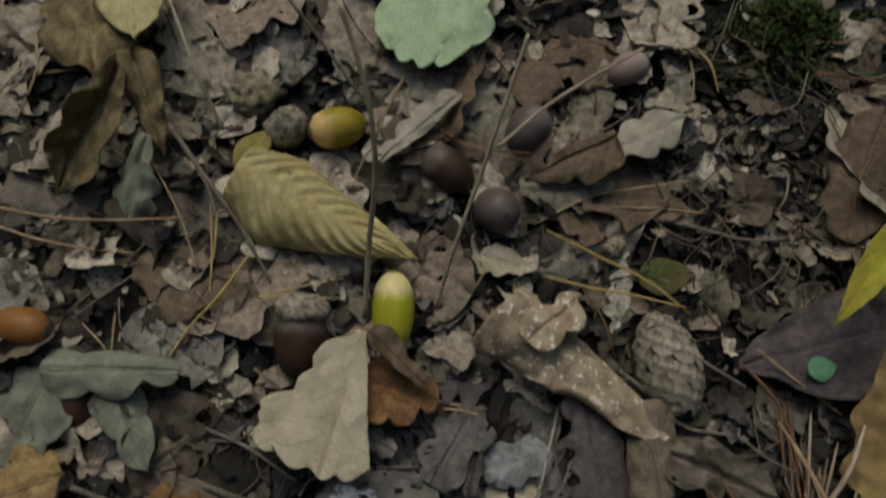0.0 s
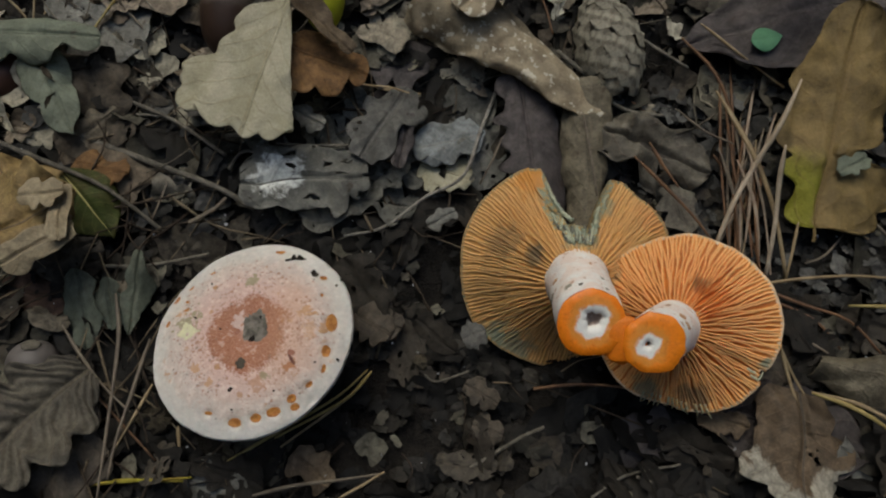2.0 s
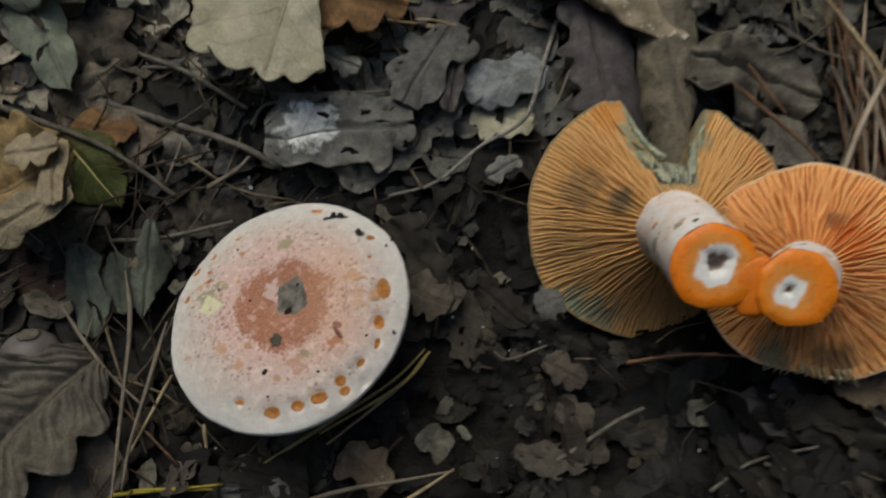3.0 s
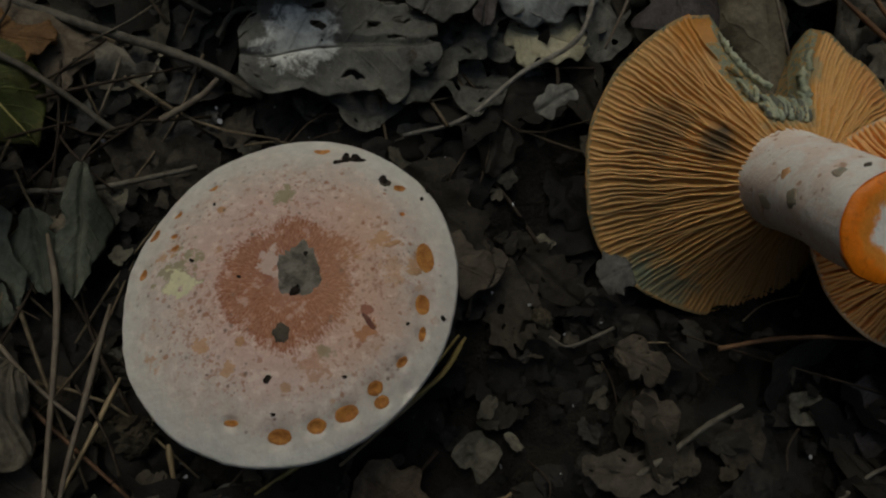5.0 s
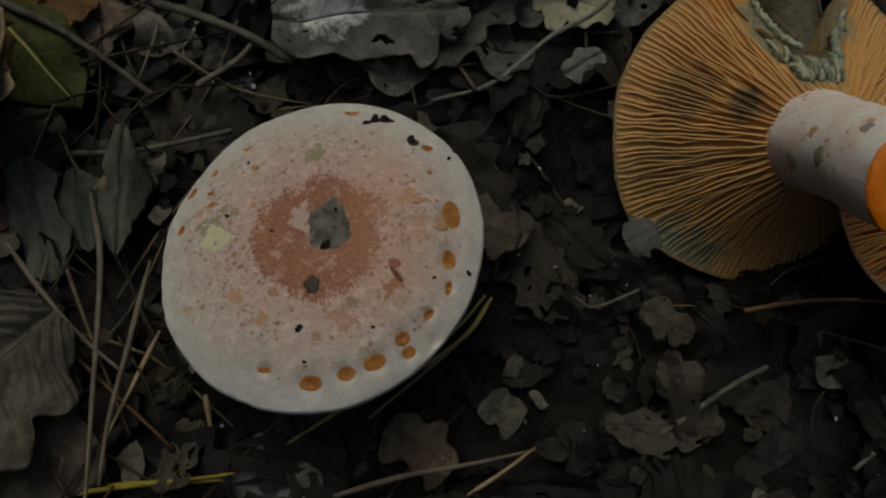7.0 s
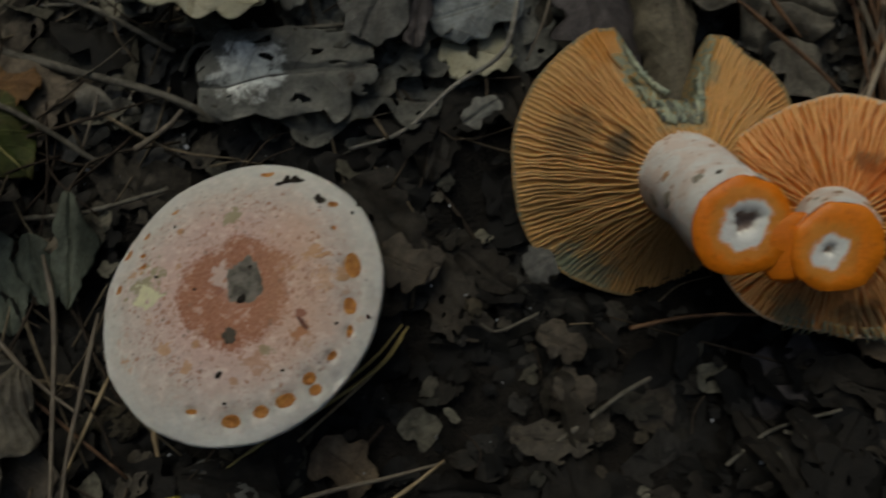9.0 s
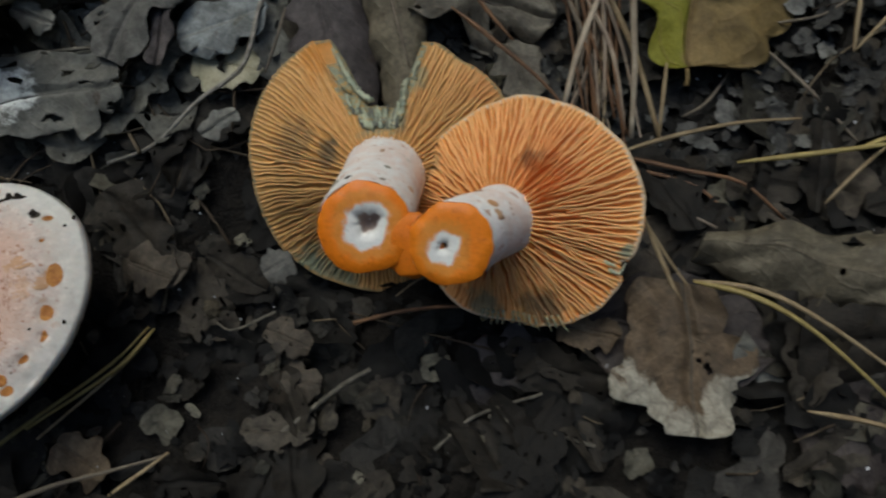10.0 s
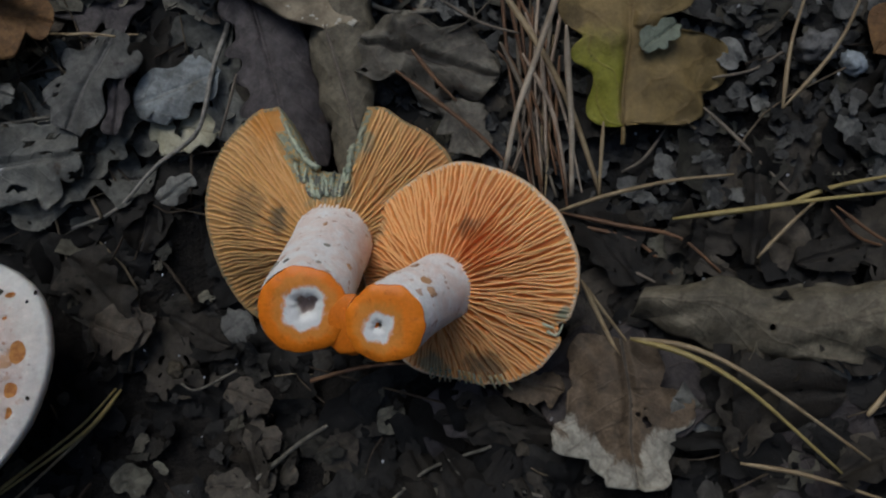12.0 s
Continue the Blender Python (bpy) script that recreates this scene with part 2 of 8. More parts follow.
def leaf_sheet(style, base, tip, width, curl=0, roll=0, bend=0.0, ruffle=0.0015, holes=(), eaten=0.0, seed=1, lobes=4, right=1.0, nu=44, nv=18, droop=0.0, corrug=0.0, scallop=0.0, skew=0.0, warp=0.09, soft=2, edges=None, teeth=None):
    """A leaf blade from base to tip: curled across by an angle, rolled about its axis, arched, wrinkled and holed."""
    base, tip = Vector(base), Vector(tip)
    ax = tip - base
    length = ax.length
    ax.normalize()
    side = Vector((0, 0, 1)).cross(ax).normalized()
    up = ax.cross(side)
    rot = Matrix.Rotation(radians(roll), 3, ax)
    side, up = rot @ side, rot @ up
    verts, uvs, keep = [], [], []
    for i in range(nu + 1):
        u = i / nu
        wl = half_width(style, u, seed, lobes) * width
        wr = half_width(style, min(1, max(0, u + 0.035)), seed + 7.3, lobes) * width * right
        if edges:
            wl, wr = lobed(edges[0], u, seed) * width, lobed(edges[1], u, seed + 7.3) * width
        for j in range(nv + 1):
            v = j / nv * 2 - 1
            s = v * (wl if v > 0 else wr)
            if abs(curl) > 1:
                rho = (max(wl, wr) * 1.1 if style in ("tube", "cone", "horn") else width) / (radians(abs(curl)) / 2)
                lat, hi = rho * math.sin(s / rho), rho * (1 - math.cos(s / rho)) * (1 if curl > 0 else -1)
            else:
                lat, hi = s, 0.0
            hi += bend * length * 4 * u * (1 - u) - droop * length * u * u
            p3 = Vector((u * length * 45, s * 55, seed * 3.7))
            hi += ruffle * (noise.noise(p3) * 1.6 + 0.7 * noise.noise(p3 * 2.7)) * (0.35 + abs(v))
            hi += corrug * math.cos(2 * math.pi * 10 * (u - 0.3 * abs(v))) * min(1, abs(v) * 5)
            hi -= ruffle * (0.0 if style in ("tube", "cone", "horn") else 0.6) * max(0, 1 - abs(v) * 6)
            along = u * length * (1 - scallop * math.cos(1.7 * math.pi * v + 0.5) ** 2 * u ** 3) + ruffle * 0.8 * noise.noise(p3 + Vector((9, 4, 2)))
            along += skew * length * v * (1 - u)
            if teeth:
                along -= length * teeth[1] * (1 - abs(math.sin(math.pi * (teeth[0] * v * 0.5 + 0.3))) ** 0.5) * u ** 4
                along -= length * teeth[2] * v * v * u ** 3
            far = Vector((u * length * 28 + seed * 5.1, s * 28, seed))
            along += warp * width * noise.noise(far) * min(1.0, u * 6)
            lat += warp * width * (1.3 * noise.noise(far + Vector((3, 8, 1))) + 0.4 * noise.noise(far * 3.1))
            verts.append(ax * along + side * lat + up * hi)
            uvs.append((u, v * 0.5 + 0.5))
    faces = []
    for i in range(nu):
        for j in range(nv):
            u, v = (i + 0.5) / nu, (j + 0.5) / nv * 2 - 1
            if any(((u - hu) * length) ** 2 + ((v - hv) * width) ** 2 < (hr * length) ** 2 for hu, hv, hr in holes):
                continue
            if eaten and noise.noise(Vector((u * 7 + seed, v * 4, seed * 1.3))) + 0.5 * noise.noise(Vector((u * 19, v * 9, seed))) > 1.0 - eaten * 1.6 - 0.25 * abs(v):
                continue
            a = i * (nv + 1) + j
            faces.append((a, a + nv + 1, a + nv + 2, a + 1))
    rim = {}
    for f in faces:
        for a, b in zip(f, f[1:] + f[:1]):
            rim[(a, b)] = rim.get((a, b), 0) + 1
    ends = {}
    for a, b in rim:
        if (b, a) not in rim:
            ends.setdefault(a, []).append(b)
            ends.setdefault(b, []).append(a)
    for _ in range(soft):
        fresh = {k: verts[k] * 0.4 + (verts[p[0]] + verts[p[1]]) * 0.3 for k, p in ends.items() if len(p) == 2}
        for k, p in fresh.items():
            verts[k] = p
    used = sorted({k for f in faces for k in f})
    to = {k: n for n, k in enumerate(used)}
    mid = [verts[i * (nv + 1) + nv // 2] + up * 0.0001 for i in range(nu + 1)]
    return [verts[k] for k in used], [tuple(to[k] for k in f) for f in faces], [uvs[k] for k in used], mid, up


def leaf(label, style, base, tip, width, mat, rib=None, stalk=0.0, category="leaf", group="fallen leaves", thick=0.0003, name="leaf", **kw):
    """A fallen leaf: blade, and where it shows a midrib and a stalk."""
    verts, faces, uvs, mid, up = leaf_sheet(style, base, tip, width, **kw)
    if rib is None and width > 0.0085 and style not in ("tube", "cone", "horn"):
        rib = mat
    root = empty(name, base)
    blade = part("blade", (verts, faces, uvs), mat, root)
    sol = blade.modifiers.new("thickness", "SOLIDIFY")
    sol.thickness, sol.offset = thick, -1
    if rib:
        part("midrib", tube(mid[:-2:4], 0.0006, 0.0002, 20, 5), rib, root)
    if stalk:
        d = (mid[0] - mid[3]).normalized()
        part("stalk", tube([mid[1], mid[0] + d * stalk * 0.5 + up * 0.001, mid[0] + d * stalk], 0.0006, 0.0008, 8, 6), rib or mat, root)
    return tagged(root, label, category, group)


def blob(rx, ry, rz, rough=0.0, seed=0, rings=14, segs=20, freq=2.0):
    """A rounded lump with an uneven skin."""
    verts, faces = [Vector((0, 0, -rz))], []
    for i in range(1, rings):
        a = math.pi * i / rings - math.pi / 2
        for k in range(segs):
            w = 2 * math.pi * k / segs
            p = Vector((math.cos(a) * math.cos(w), math.cos(a) * math.sin(w), math.sin(a)))
            q = 1 + rough * noise.noise(p * freq + Vector((seed, seed * 2, 0))) + rough * 0.5 * noise.noise(p * freq * 2.6 + Vector((0, seed, 3)))
            verts.append(Vector((p.x * rx * q, p.y * ry * q, p.z * rz * q)))
    verts.append(Vector((0, 0, rz)))
    for k in range(segs):
        faces.append((0, 1 + (k + 1) % segs, 1 + k))
        for i in range(rings - 2):
            a, b = 1 + i * segs + k, 1 + i * segs + (k + 1) % segs
            faces.append((a, b, b + segs, a + segs))
        a = 1 + (rings - 2) * segs
        faces.append((a + k, a + (k + 1) % segs, len(verts) - 1))
    return verts, faces


# ---- colours ----
def ground_material():
    """Dark soil round the mushrooms, passing into a brown leaf carpet farther off."""
    mat, nt, b = shader("forest_soil", 0.85, 0.2)
    co = coords(nt)
    x, y, _ = split(nt, co)
    far = calc(nt, "SQRT", calc(nt, "ADD", calc(nt, "MULTIPLY", x, x), calc(nt, "MULTIPLY", y, y)))
    big, fine = noise_node(nt, co, 120.0, 5.0, 0.6, 0.4), noise_node(nt, co, 840.0, 3.0)
    soil = mixed(nt, step(nt, big, 0.35, 0.65), (0.006, 0.005, 0.004), (0.018, 0.015, 0.012))
    cells = nt.nodes.new("ShaderNodeTexVoronoi")
    cells.inputs["Scale"].default_value = 26.0
    nt.links.new(co, cells.inputs["Vector"])
    tone = split(nt, cells.outputs["Color"])[0]
    carpet = mixed(nt, tone, (0.03, 0.025, 0.018), (0.21, 0.175, 0.12))
    patch = noise_node(nt, co, 3.0, 4.0)
    carpet = scaled(nt, carpet, step(nt, patch, 0.3, 0.7, 0.6, 1.2))
    col = mixed(nt, step(nt, calc(nt, "ADD", far, calc(nt, "MULTIPLY", patch, 0.4)), 0.6, 1.3), soil, carpet)
    nt.links.new(scaled(nt, col, calc(nt, "ADD", calc(nt, "MULTIPLY", fine, 0.6), 0.7)), b.inputs["Base Color"])
    relief(nt, b, calc(nt, "ADD", big, fine), 0.9, 0.002)
    return mat


M_soil = ground_material()
M_tan = leaf_material("pale_buff_leaf", (0.43, 0.40, 0.29), (0.34, 0.315, 0.21), (0.24, 0.2, 0.11), stain_at=0.78, ribs=6, mottled=0.04)
M_rust = leaf_material("rust_leaf", (0.20, 0.108, 0.04), (0.125, 0.066, 0.026), (0.1, 0.05, 0.02), ribs=6)
M_umber = leaf_material("umber_leaf", (0.15, 0.09, 0.045), (0.09, 0.052, 0.026), (0.12, 0.07, 0.035), ribs=6)
M_brown = leaf_material("brown_leaf", (0.155, 0.115, 0.072), (0.09, 0.064, 0.04), (0.18, 0.14, 0.09), ribs=7)
M_taupe = leaf_material("taupe_leaf", (0.155, 0.14, 0.108), (0.095, 0.084, 0.066), (0.17, 0.13, 0.1), ribs=7)
M_dulltaupe = leaf_material("dull_taupe_leaf", (0.122, 0.108, 0.082), (0.075, 0.066, 0.052), (0.14, 0.11, 0.08), ribs=7)
M_purple = leaf_material("purple_grey_leaf", (0.085, 0.073, 0.07), (0.05, 0.043, 0.042), (0.105, 0.088, 0.08), ribs=6)
M_halves = leaf_material("yellow_and_brown_leaf", (0.22, 0.155, 0.06), (0.14, 0.10, 0.042), (0.2, 0.13, 0.05), ribs=6, other=(0.22, 0.21, 0.026), mottled=0.1)
M_dun = leaf_material("dun_leaf", (0.165, 0.142, 0.098), (0.11, 0.094, 0.065), (0.14, 0.117, 0.08), ribs=7)
M_dull = leaf_material("dull_yellow_brown_leaf", (0.20, 0.16, 0.075), (0.105, 0.082, 0.038), (0.3, 0.24, 0.12), ribs=8)
M_dark = leaf_material("wet_dark_leaf", (0.05, 0.04, 0.036), (0.03, 0.024, 0.022), (0.07, 0.055, 0.045), ribs=7, rough=0.45)
M_grey = leaf_material("grey_leaf", (0.21, 0.207, 0.18), (0.132, 0.128, 0.11), (0.1, 0.085, 0.07), ribs=7)
M_sage = leaf_material("sage_leaf", (0.20, 0.225, 0.165), (0.135, 0.15, 0.11), (0.11, 0.11, 0.07), ribs=7, mottled=0.1)
M_sagedull = leaf_material("dull_sage_leaf", (0.125, 0.14, 0.105), (0.085, 0.094, 0.07), (0.075, 0.075, 0.05), ribs=7, mottled=0.2)
M_blue = leaf_material("bleached_leaf", (0.215, 0.232, 0.23), (0.13, 0.137, 0.13), (0.18, 0.175, 0.15), ribs=5, stain=(0.1, 0.085, 0.07))
# Grey leaf with a much paler, ragged patch towards its base.
M_palepatch = leaf_material("grey_leaf_with_pale_patch", (0.155, 0.153, 0.132), (0.098, 0.096, 0.084), (0.12, 0.11, 0.09), ribs=7, patch=((0.26, 0.52, 0.34), (0.78, 0.80, 0.75)), mottled=0.2)
M_olive = leaf_material("olive_yellow_leaf", (0.46, 0.41, 0.17), (0.38, 0.33, 0.12), (0.56, 0.51, 0.27), stain_at=0.68, ribs=10, vein_amount=0.8, mottled=0.1)
M_buff = leaf_material("pale_buff_turned_edge", (0.34, 0.28, 0.18), (0.25, 0.20, 0.125), (0.2, 0.15, 0.09), ribs=5, mottled=0.25, stain_at=0.74)
M_umber = leaf_material("umber_leaf", (0.075, 0.042, 0.027), (0.05, 0.03, 0.02), (0.06, 0.035, 0.02), ribs=6)
M_ochre = leaf_material("ochre_leaf", (0.33, 0.235, 0.10), (0.23, 0.155, 0.065), (0.22, 0.14, 0.06), ribs=6)
M_yellow = leaf_material("yellow_leaf", (0.34, 0.33, 0.03), (0.25, 0.23, 0.025), (0.36, 0.35, 0.09), stain_at=0.75, ribs=8, mottled=0.1)
M_lime = leaf_material("yellow_green_leaf", (0.33, 0.30, 0.03), (0.28, 0.21, 0.03), (0.3, 0.2, 0.05), stain_at=0.7, ribs=6, mottled=0.1)
M_pale = leaf_material("pale_grey_leaf", (0.36, 0.345, 0.275), (0.26, 0.245, 0.19), (0.22, 0.19, 0.13), stain_at=0.66, ribs=6, mottled=0.1)
M_ash = leaf_material("ash_taupe_leaf", (0.128, 0.125, 0.112), (0.085, 0.083, 0.074), (0.15, 0.13, 0.12), ribs=6, mottled=0.3)
M_dim = leaf_material("dim_brown_leaf", (0.085, 0.069, 0.05), (0.05, 0.041, 0.031), (0.09, 0.072, 0.052), ribs=7, rough=0.5)
M_paleneedle = grain_material("pinkish_needle", (0.40, 0.32, 0.235), (0.27, 0.2, 0.145), 150.0, 0.55, 0.35, 0.3)
M_palewood = grain_material("pale_grey_twig", (0.30, 0.28, 0.24), (0.17, 0.155, 0.13), 300.0, 0.75, 0.2, 0.7, 0.0005)
M_earth = grain_material("dull_earth", (0.10, 0.085, 0.06), (0.05, 0.042, 0.03), 220.0, 0.9, 0.1, 1.0, 0.0012)
M_torn_leaf = leaf_material("brown_leaf_with_bleached_edge", (0.12, 0.085, 0.052), (0.078, 0.057, 0.037), (0.125, 0.095, 0.065), ribs=6, mottled=0.35, margin=(0.30, 0.275, 0.218))
M_oliveedge = leaf_material("olive_green_leaf_edge", (0.24, 0.21, 0.05), (0.18, 0.16, 0.04), (0.3, 0.27, 0.09), ribs=7, mottled=0.15)
M_rolled = leaf_material("rolled_olive_leaf", (0.47, 0.42, 0.20), (0.40, 0.345, 0.14), (0.55, 0.50, 0.27), stain_at=0.68, ribs=11, vein_amount=0.45, mottled=0.14, folded=True)
M_strawleaf = leaf_material("straw_yellow_leaf", (0.43, 0.39, 0.2), (0.34, 0.30, 0.14), (0.5, 0.46, 0.28), stain_at=0.66, ribs=9, vein_amount=0.7, mottled=0.1)
M_mint = leaf_material("pale_green_leaf", (0.34, 0.46, 0.28), (0.29, 0.41, 0.24), (0.38, 0.5, 0.33), stain_at=0.9, ribs=7, vein_amount=0.3, mottled=0.1)
M_green = leaf_material("green_leaf", (0.045, 0.06, 0.013), (0.07, 0.06, 0.018), (0.15, 0.16, 0.05), stain_at=0.7, ribs=7)
M_leaflet = grain_material("fresh_green", (0.09, 0.23, 0.12), (0.11, 0.27, 0.14), 200.0, 0.6, 0.3, 0.2)
M_spotted = grain_material("mottled_brown_leaf", (0.35, 0.29, 0.195), (0.20, 0.16, 0.105), 120.0, 0.7, 0.25, 0.6, 0.0007, (0.56, 0.52, 0.42), 0.585)
M_straw = grain_material("straw_needle", (0.36, 0.275, 0.155), (0.25, 0.18, 0.095), 150.0, 0.5, 0.4, 0.3)
M_blade = grain_material("dry_blade", (0.46, 0.385, 0.285), (0.34, 0.275, 0.195), 150.0, 0.6, 0.3, 0.4)
M_gold = grain_material("golden_needle", (0.40, 0.315, 0.115), (0.31, 0.235, 0.08), 150.0, 0.5, 0.4, 0.3)
M_redneedle = grain_material("red_brown_needle", (0.20, 0.105, 0.05), (0.12, 0.065, 0.035), 150.0, 0.55, 0.35, 0.3)
M_greyneedle = grain_material("grey_needle", (0.2, 0.165, 0.12), (0.13, 0.105, 0.08), 150.0, 0.6, 0.3, 0.3)
M_twig = grain_material("grey_twig", (0.185, 0.168, 0.135), (0.105, 0.094, 0.073), 260.0, 0.75, 0.2, 0.7, 0.0006)
M_stalk = grain_material("olive_stalk", (0.42, 0.37, 0.26), (0.31, 0.265, 0.175), 200.0, 0.6, 0.25, 0.4)
M_cone = grain_material("weathered_cone", (0.36, 0.335, 0.26), (0.12, 0.105, 0.08), 330.0, 0.8, 0.15, 0.8, 0.0006)
M_conecore = grain_material("cone_shadow_wood", (0.11, 0.095, 0.07), (0.07, 0.058, 0.044), 300.0)
M_stone = grain_material("pale_stone", (0.36, 0.40, 0.43), (0.24, 0.26, 0.27), 300.0, 0.8, 0.2, 0.6)
M_greystone = grain_material("grey_stone", (0.22, 0.215, 0.205), (0.12, 0.115, 0.11), 240.0, 0.85, 0.15, 0.9, 0.001)
M_lump = grain_material("pale_crumb", (0.42, 0.38, 0.26), (0.16, 0.13, 0.085), 220.0, 0.9, 0.1, 1.0, 0.0012)
M_moss = grain_material("dark_moss", (0.07, 0.098, 0.03), (0.035, 0.052, 0.018), 300.0, 0.9, 0.1, 0.8)
M_crumb = grain_material("black_soil_crumb", (0.02, 0.016, 0.013), (0.05, 0.04, 0.033), 500.0, 0.9, 0.1, 0.8)


def acorn_material(name, body, end, end_at, streak):
    """Glossy nut with a paler end and thin lengthwise streaks."""
    mat, nt, b = shader(name, 0.5, 0.35)
    co = coords(nt)
    x, y, z = split(nt, co)
    n = noise_node(nt, co, 160.0, 3.0)
    lo = step(nt, calc(nt, "ADD", z, calc(nt, "MULTIPLY", n, 0.006)), end_at, end_at + 0.006)
    ang = calc(nt, "ARCTAN2", y, x)
    lines = noise_node(nt, co, 500.0, 2.0)
    col = mixed(nt, step(nt, calc(nt, "FRACT", calc(nt, "ADD", calc(nt, "MULTIPLY", ang, 3.0), lines)), 0.75, 1.0, 0.0, 0.35), body, streak)
    col = mixed(nt, lo, col, end)
    nt.links.new(scaled(nt, col, calc(nt, "ADD", calc(nt, "MULTIPLY", n, 0.5), 0.75)), b.inputs["Base Color"])
    relief(nt, b, lines, 0.15, 0.0004)
    return mat


M_acorn_green = acorn_material("green_acorn_shell", (0.36, 0.38, 0.02), (0.70, 0.62, 0.28), 0.0075, (0.27, 0.30, 0.02))
M_acorn_yellow = acorn_material("yellow_acorn_shell", (0.30, 0.23, 0.02), (0.60, 0.42, 0.16), 0.006, (0.2, 0.15, 0.015))
M_acorn_orange = acorn_material("orange_acorn_shell", (0.23, 0.105, 0.026), (0.27, 0.13, 0.04), 0.008, (0.22, 0.09, 0.02))
M_acorn_brown = acorn_material("brown_acorn_shell", (0.045, 0.026, 0.017), (0.11, 0.092, 0.076), 0.006, (0.035, 0.02, 0.014))
M_acorn_chestnut = acorn_material("chestnut_acorn_shell", (0.05, 0.023, 0.015), (0.07, 0.032, 0.02), 0.008, (0.05, 0.02, 0.012))
M_acorn_pink = acorn_material("pale_pink_acorn_shell", (0.26, 0.20, 0.175), (0.33, 0.27, 0.24), 0.006, (0.2, 0.15, 0.13))
M_acorn_dun = acorn_material("dun_acorn_shell", (0.10, 0.085, 0.078), (0.14, 0.125, 0.115), 0.006, (0.06, 0.05, 0.045))


# ---- ground ----
def build_ground():
    xs = [-40, -14, -5, -2, -1.0] + [-0.6 + 0.012 * i for i in range(101)] + [1.0, 2, 5, 14, 40]
    n = len(xs)
    verts, faces = [], []
    for y in xs:
        for x in xs:
            near = max(0.0, 1 - (x * x + y * y) / 1.0)
            z = ground_height(x, y) + near * (0.004 * noise.noise(Vector((x * 30, y * 30, 0))) + 0.0025 * noise.noise(Vector((x * 90, y * 90, 5))))
            verts.append((x, y, z))
    for j in range(n - 1):
        for i in range(n - 1):
            a = j * n + i
            faces.append((a, a + 1, a + n + 1, a + n))
    return tagged(part("ground", (verts, faces), M_soil), "dark damp forest soil under rotting leaf litter", "ground", kind="structure")


build_ground()


# ---- the standing mushroom ----
CAP = Vector((-0.0405, -0.0155, 0.0))
CAP_Z, CAP_TILT, CAP_LEAN = 0.0186, -0.2, 0.06


def cap_radius(a):
    return 0.0368 + 0.0016 * math.cos(2 * (a - 1.05)) + 0.0005 * math.cos(a - 1.3) + 0.0004 * noise.noise(Vector((math.cos(a) * 3, math.sin(a) * 3, 1))) + 0.00016 * noise.noise(Vector((math.cos(a) * 14, math.sin(a) * 14, 4))) - 0.0013 * math.exp(-((a + 0.80) / 0.05) ** 2)


PITS = []


def cap_height(x, y):
    """Top skin of the cap over its centre: a low dome with a shallow navel and small pits."""
    a, d = math.atan2(y, x), math.hypot(x, y)
    r = d / cap_radius(a)
    z = CAP_TILT * y + CAP_LEAN * x + 0.0085 * (1 - min(1.0, r) ** 3) - 0.0022 * math.exp(-(r / 0.22) ** 2)
    z += 0.0006 * noise.noise(Vector((x * 70, y * 70, 2))) + 0.00025 * noise.noise(Vector((x * 260, y * 260, 4)))
    for px, py, pr, depth in PITS:
        q = ((x - px) ** 2 + (y - py) ** 2) / (pr * pr)
        if q < 4:
            z -= depth * math.exp(-q * 1.4)
    return z


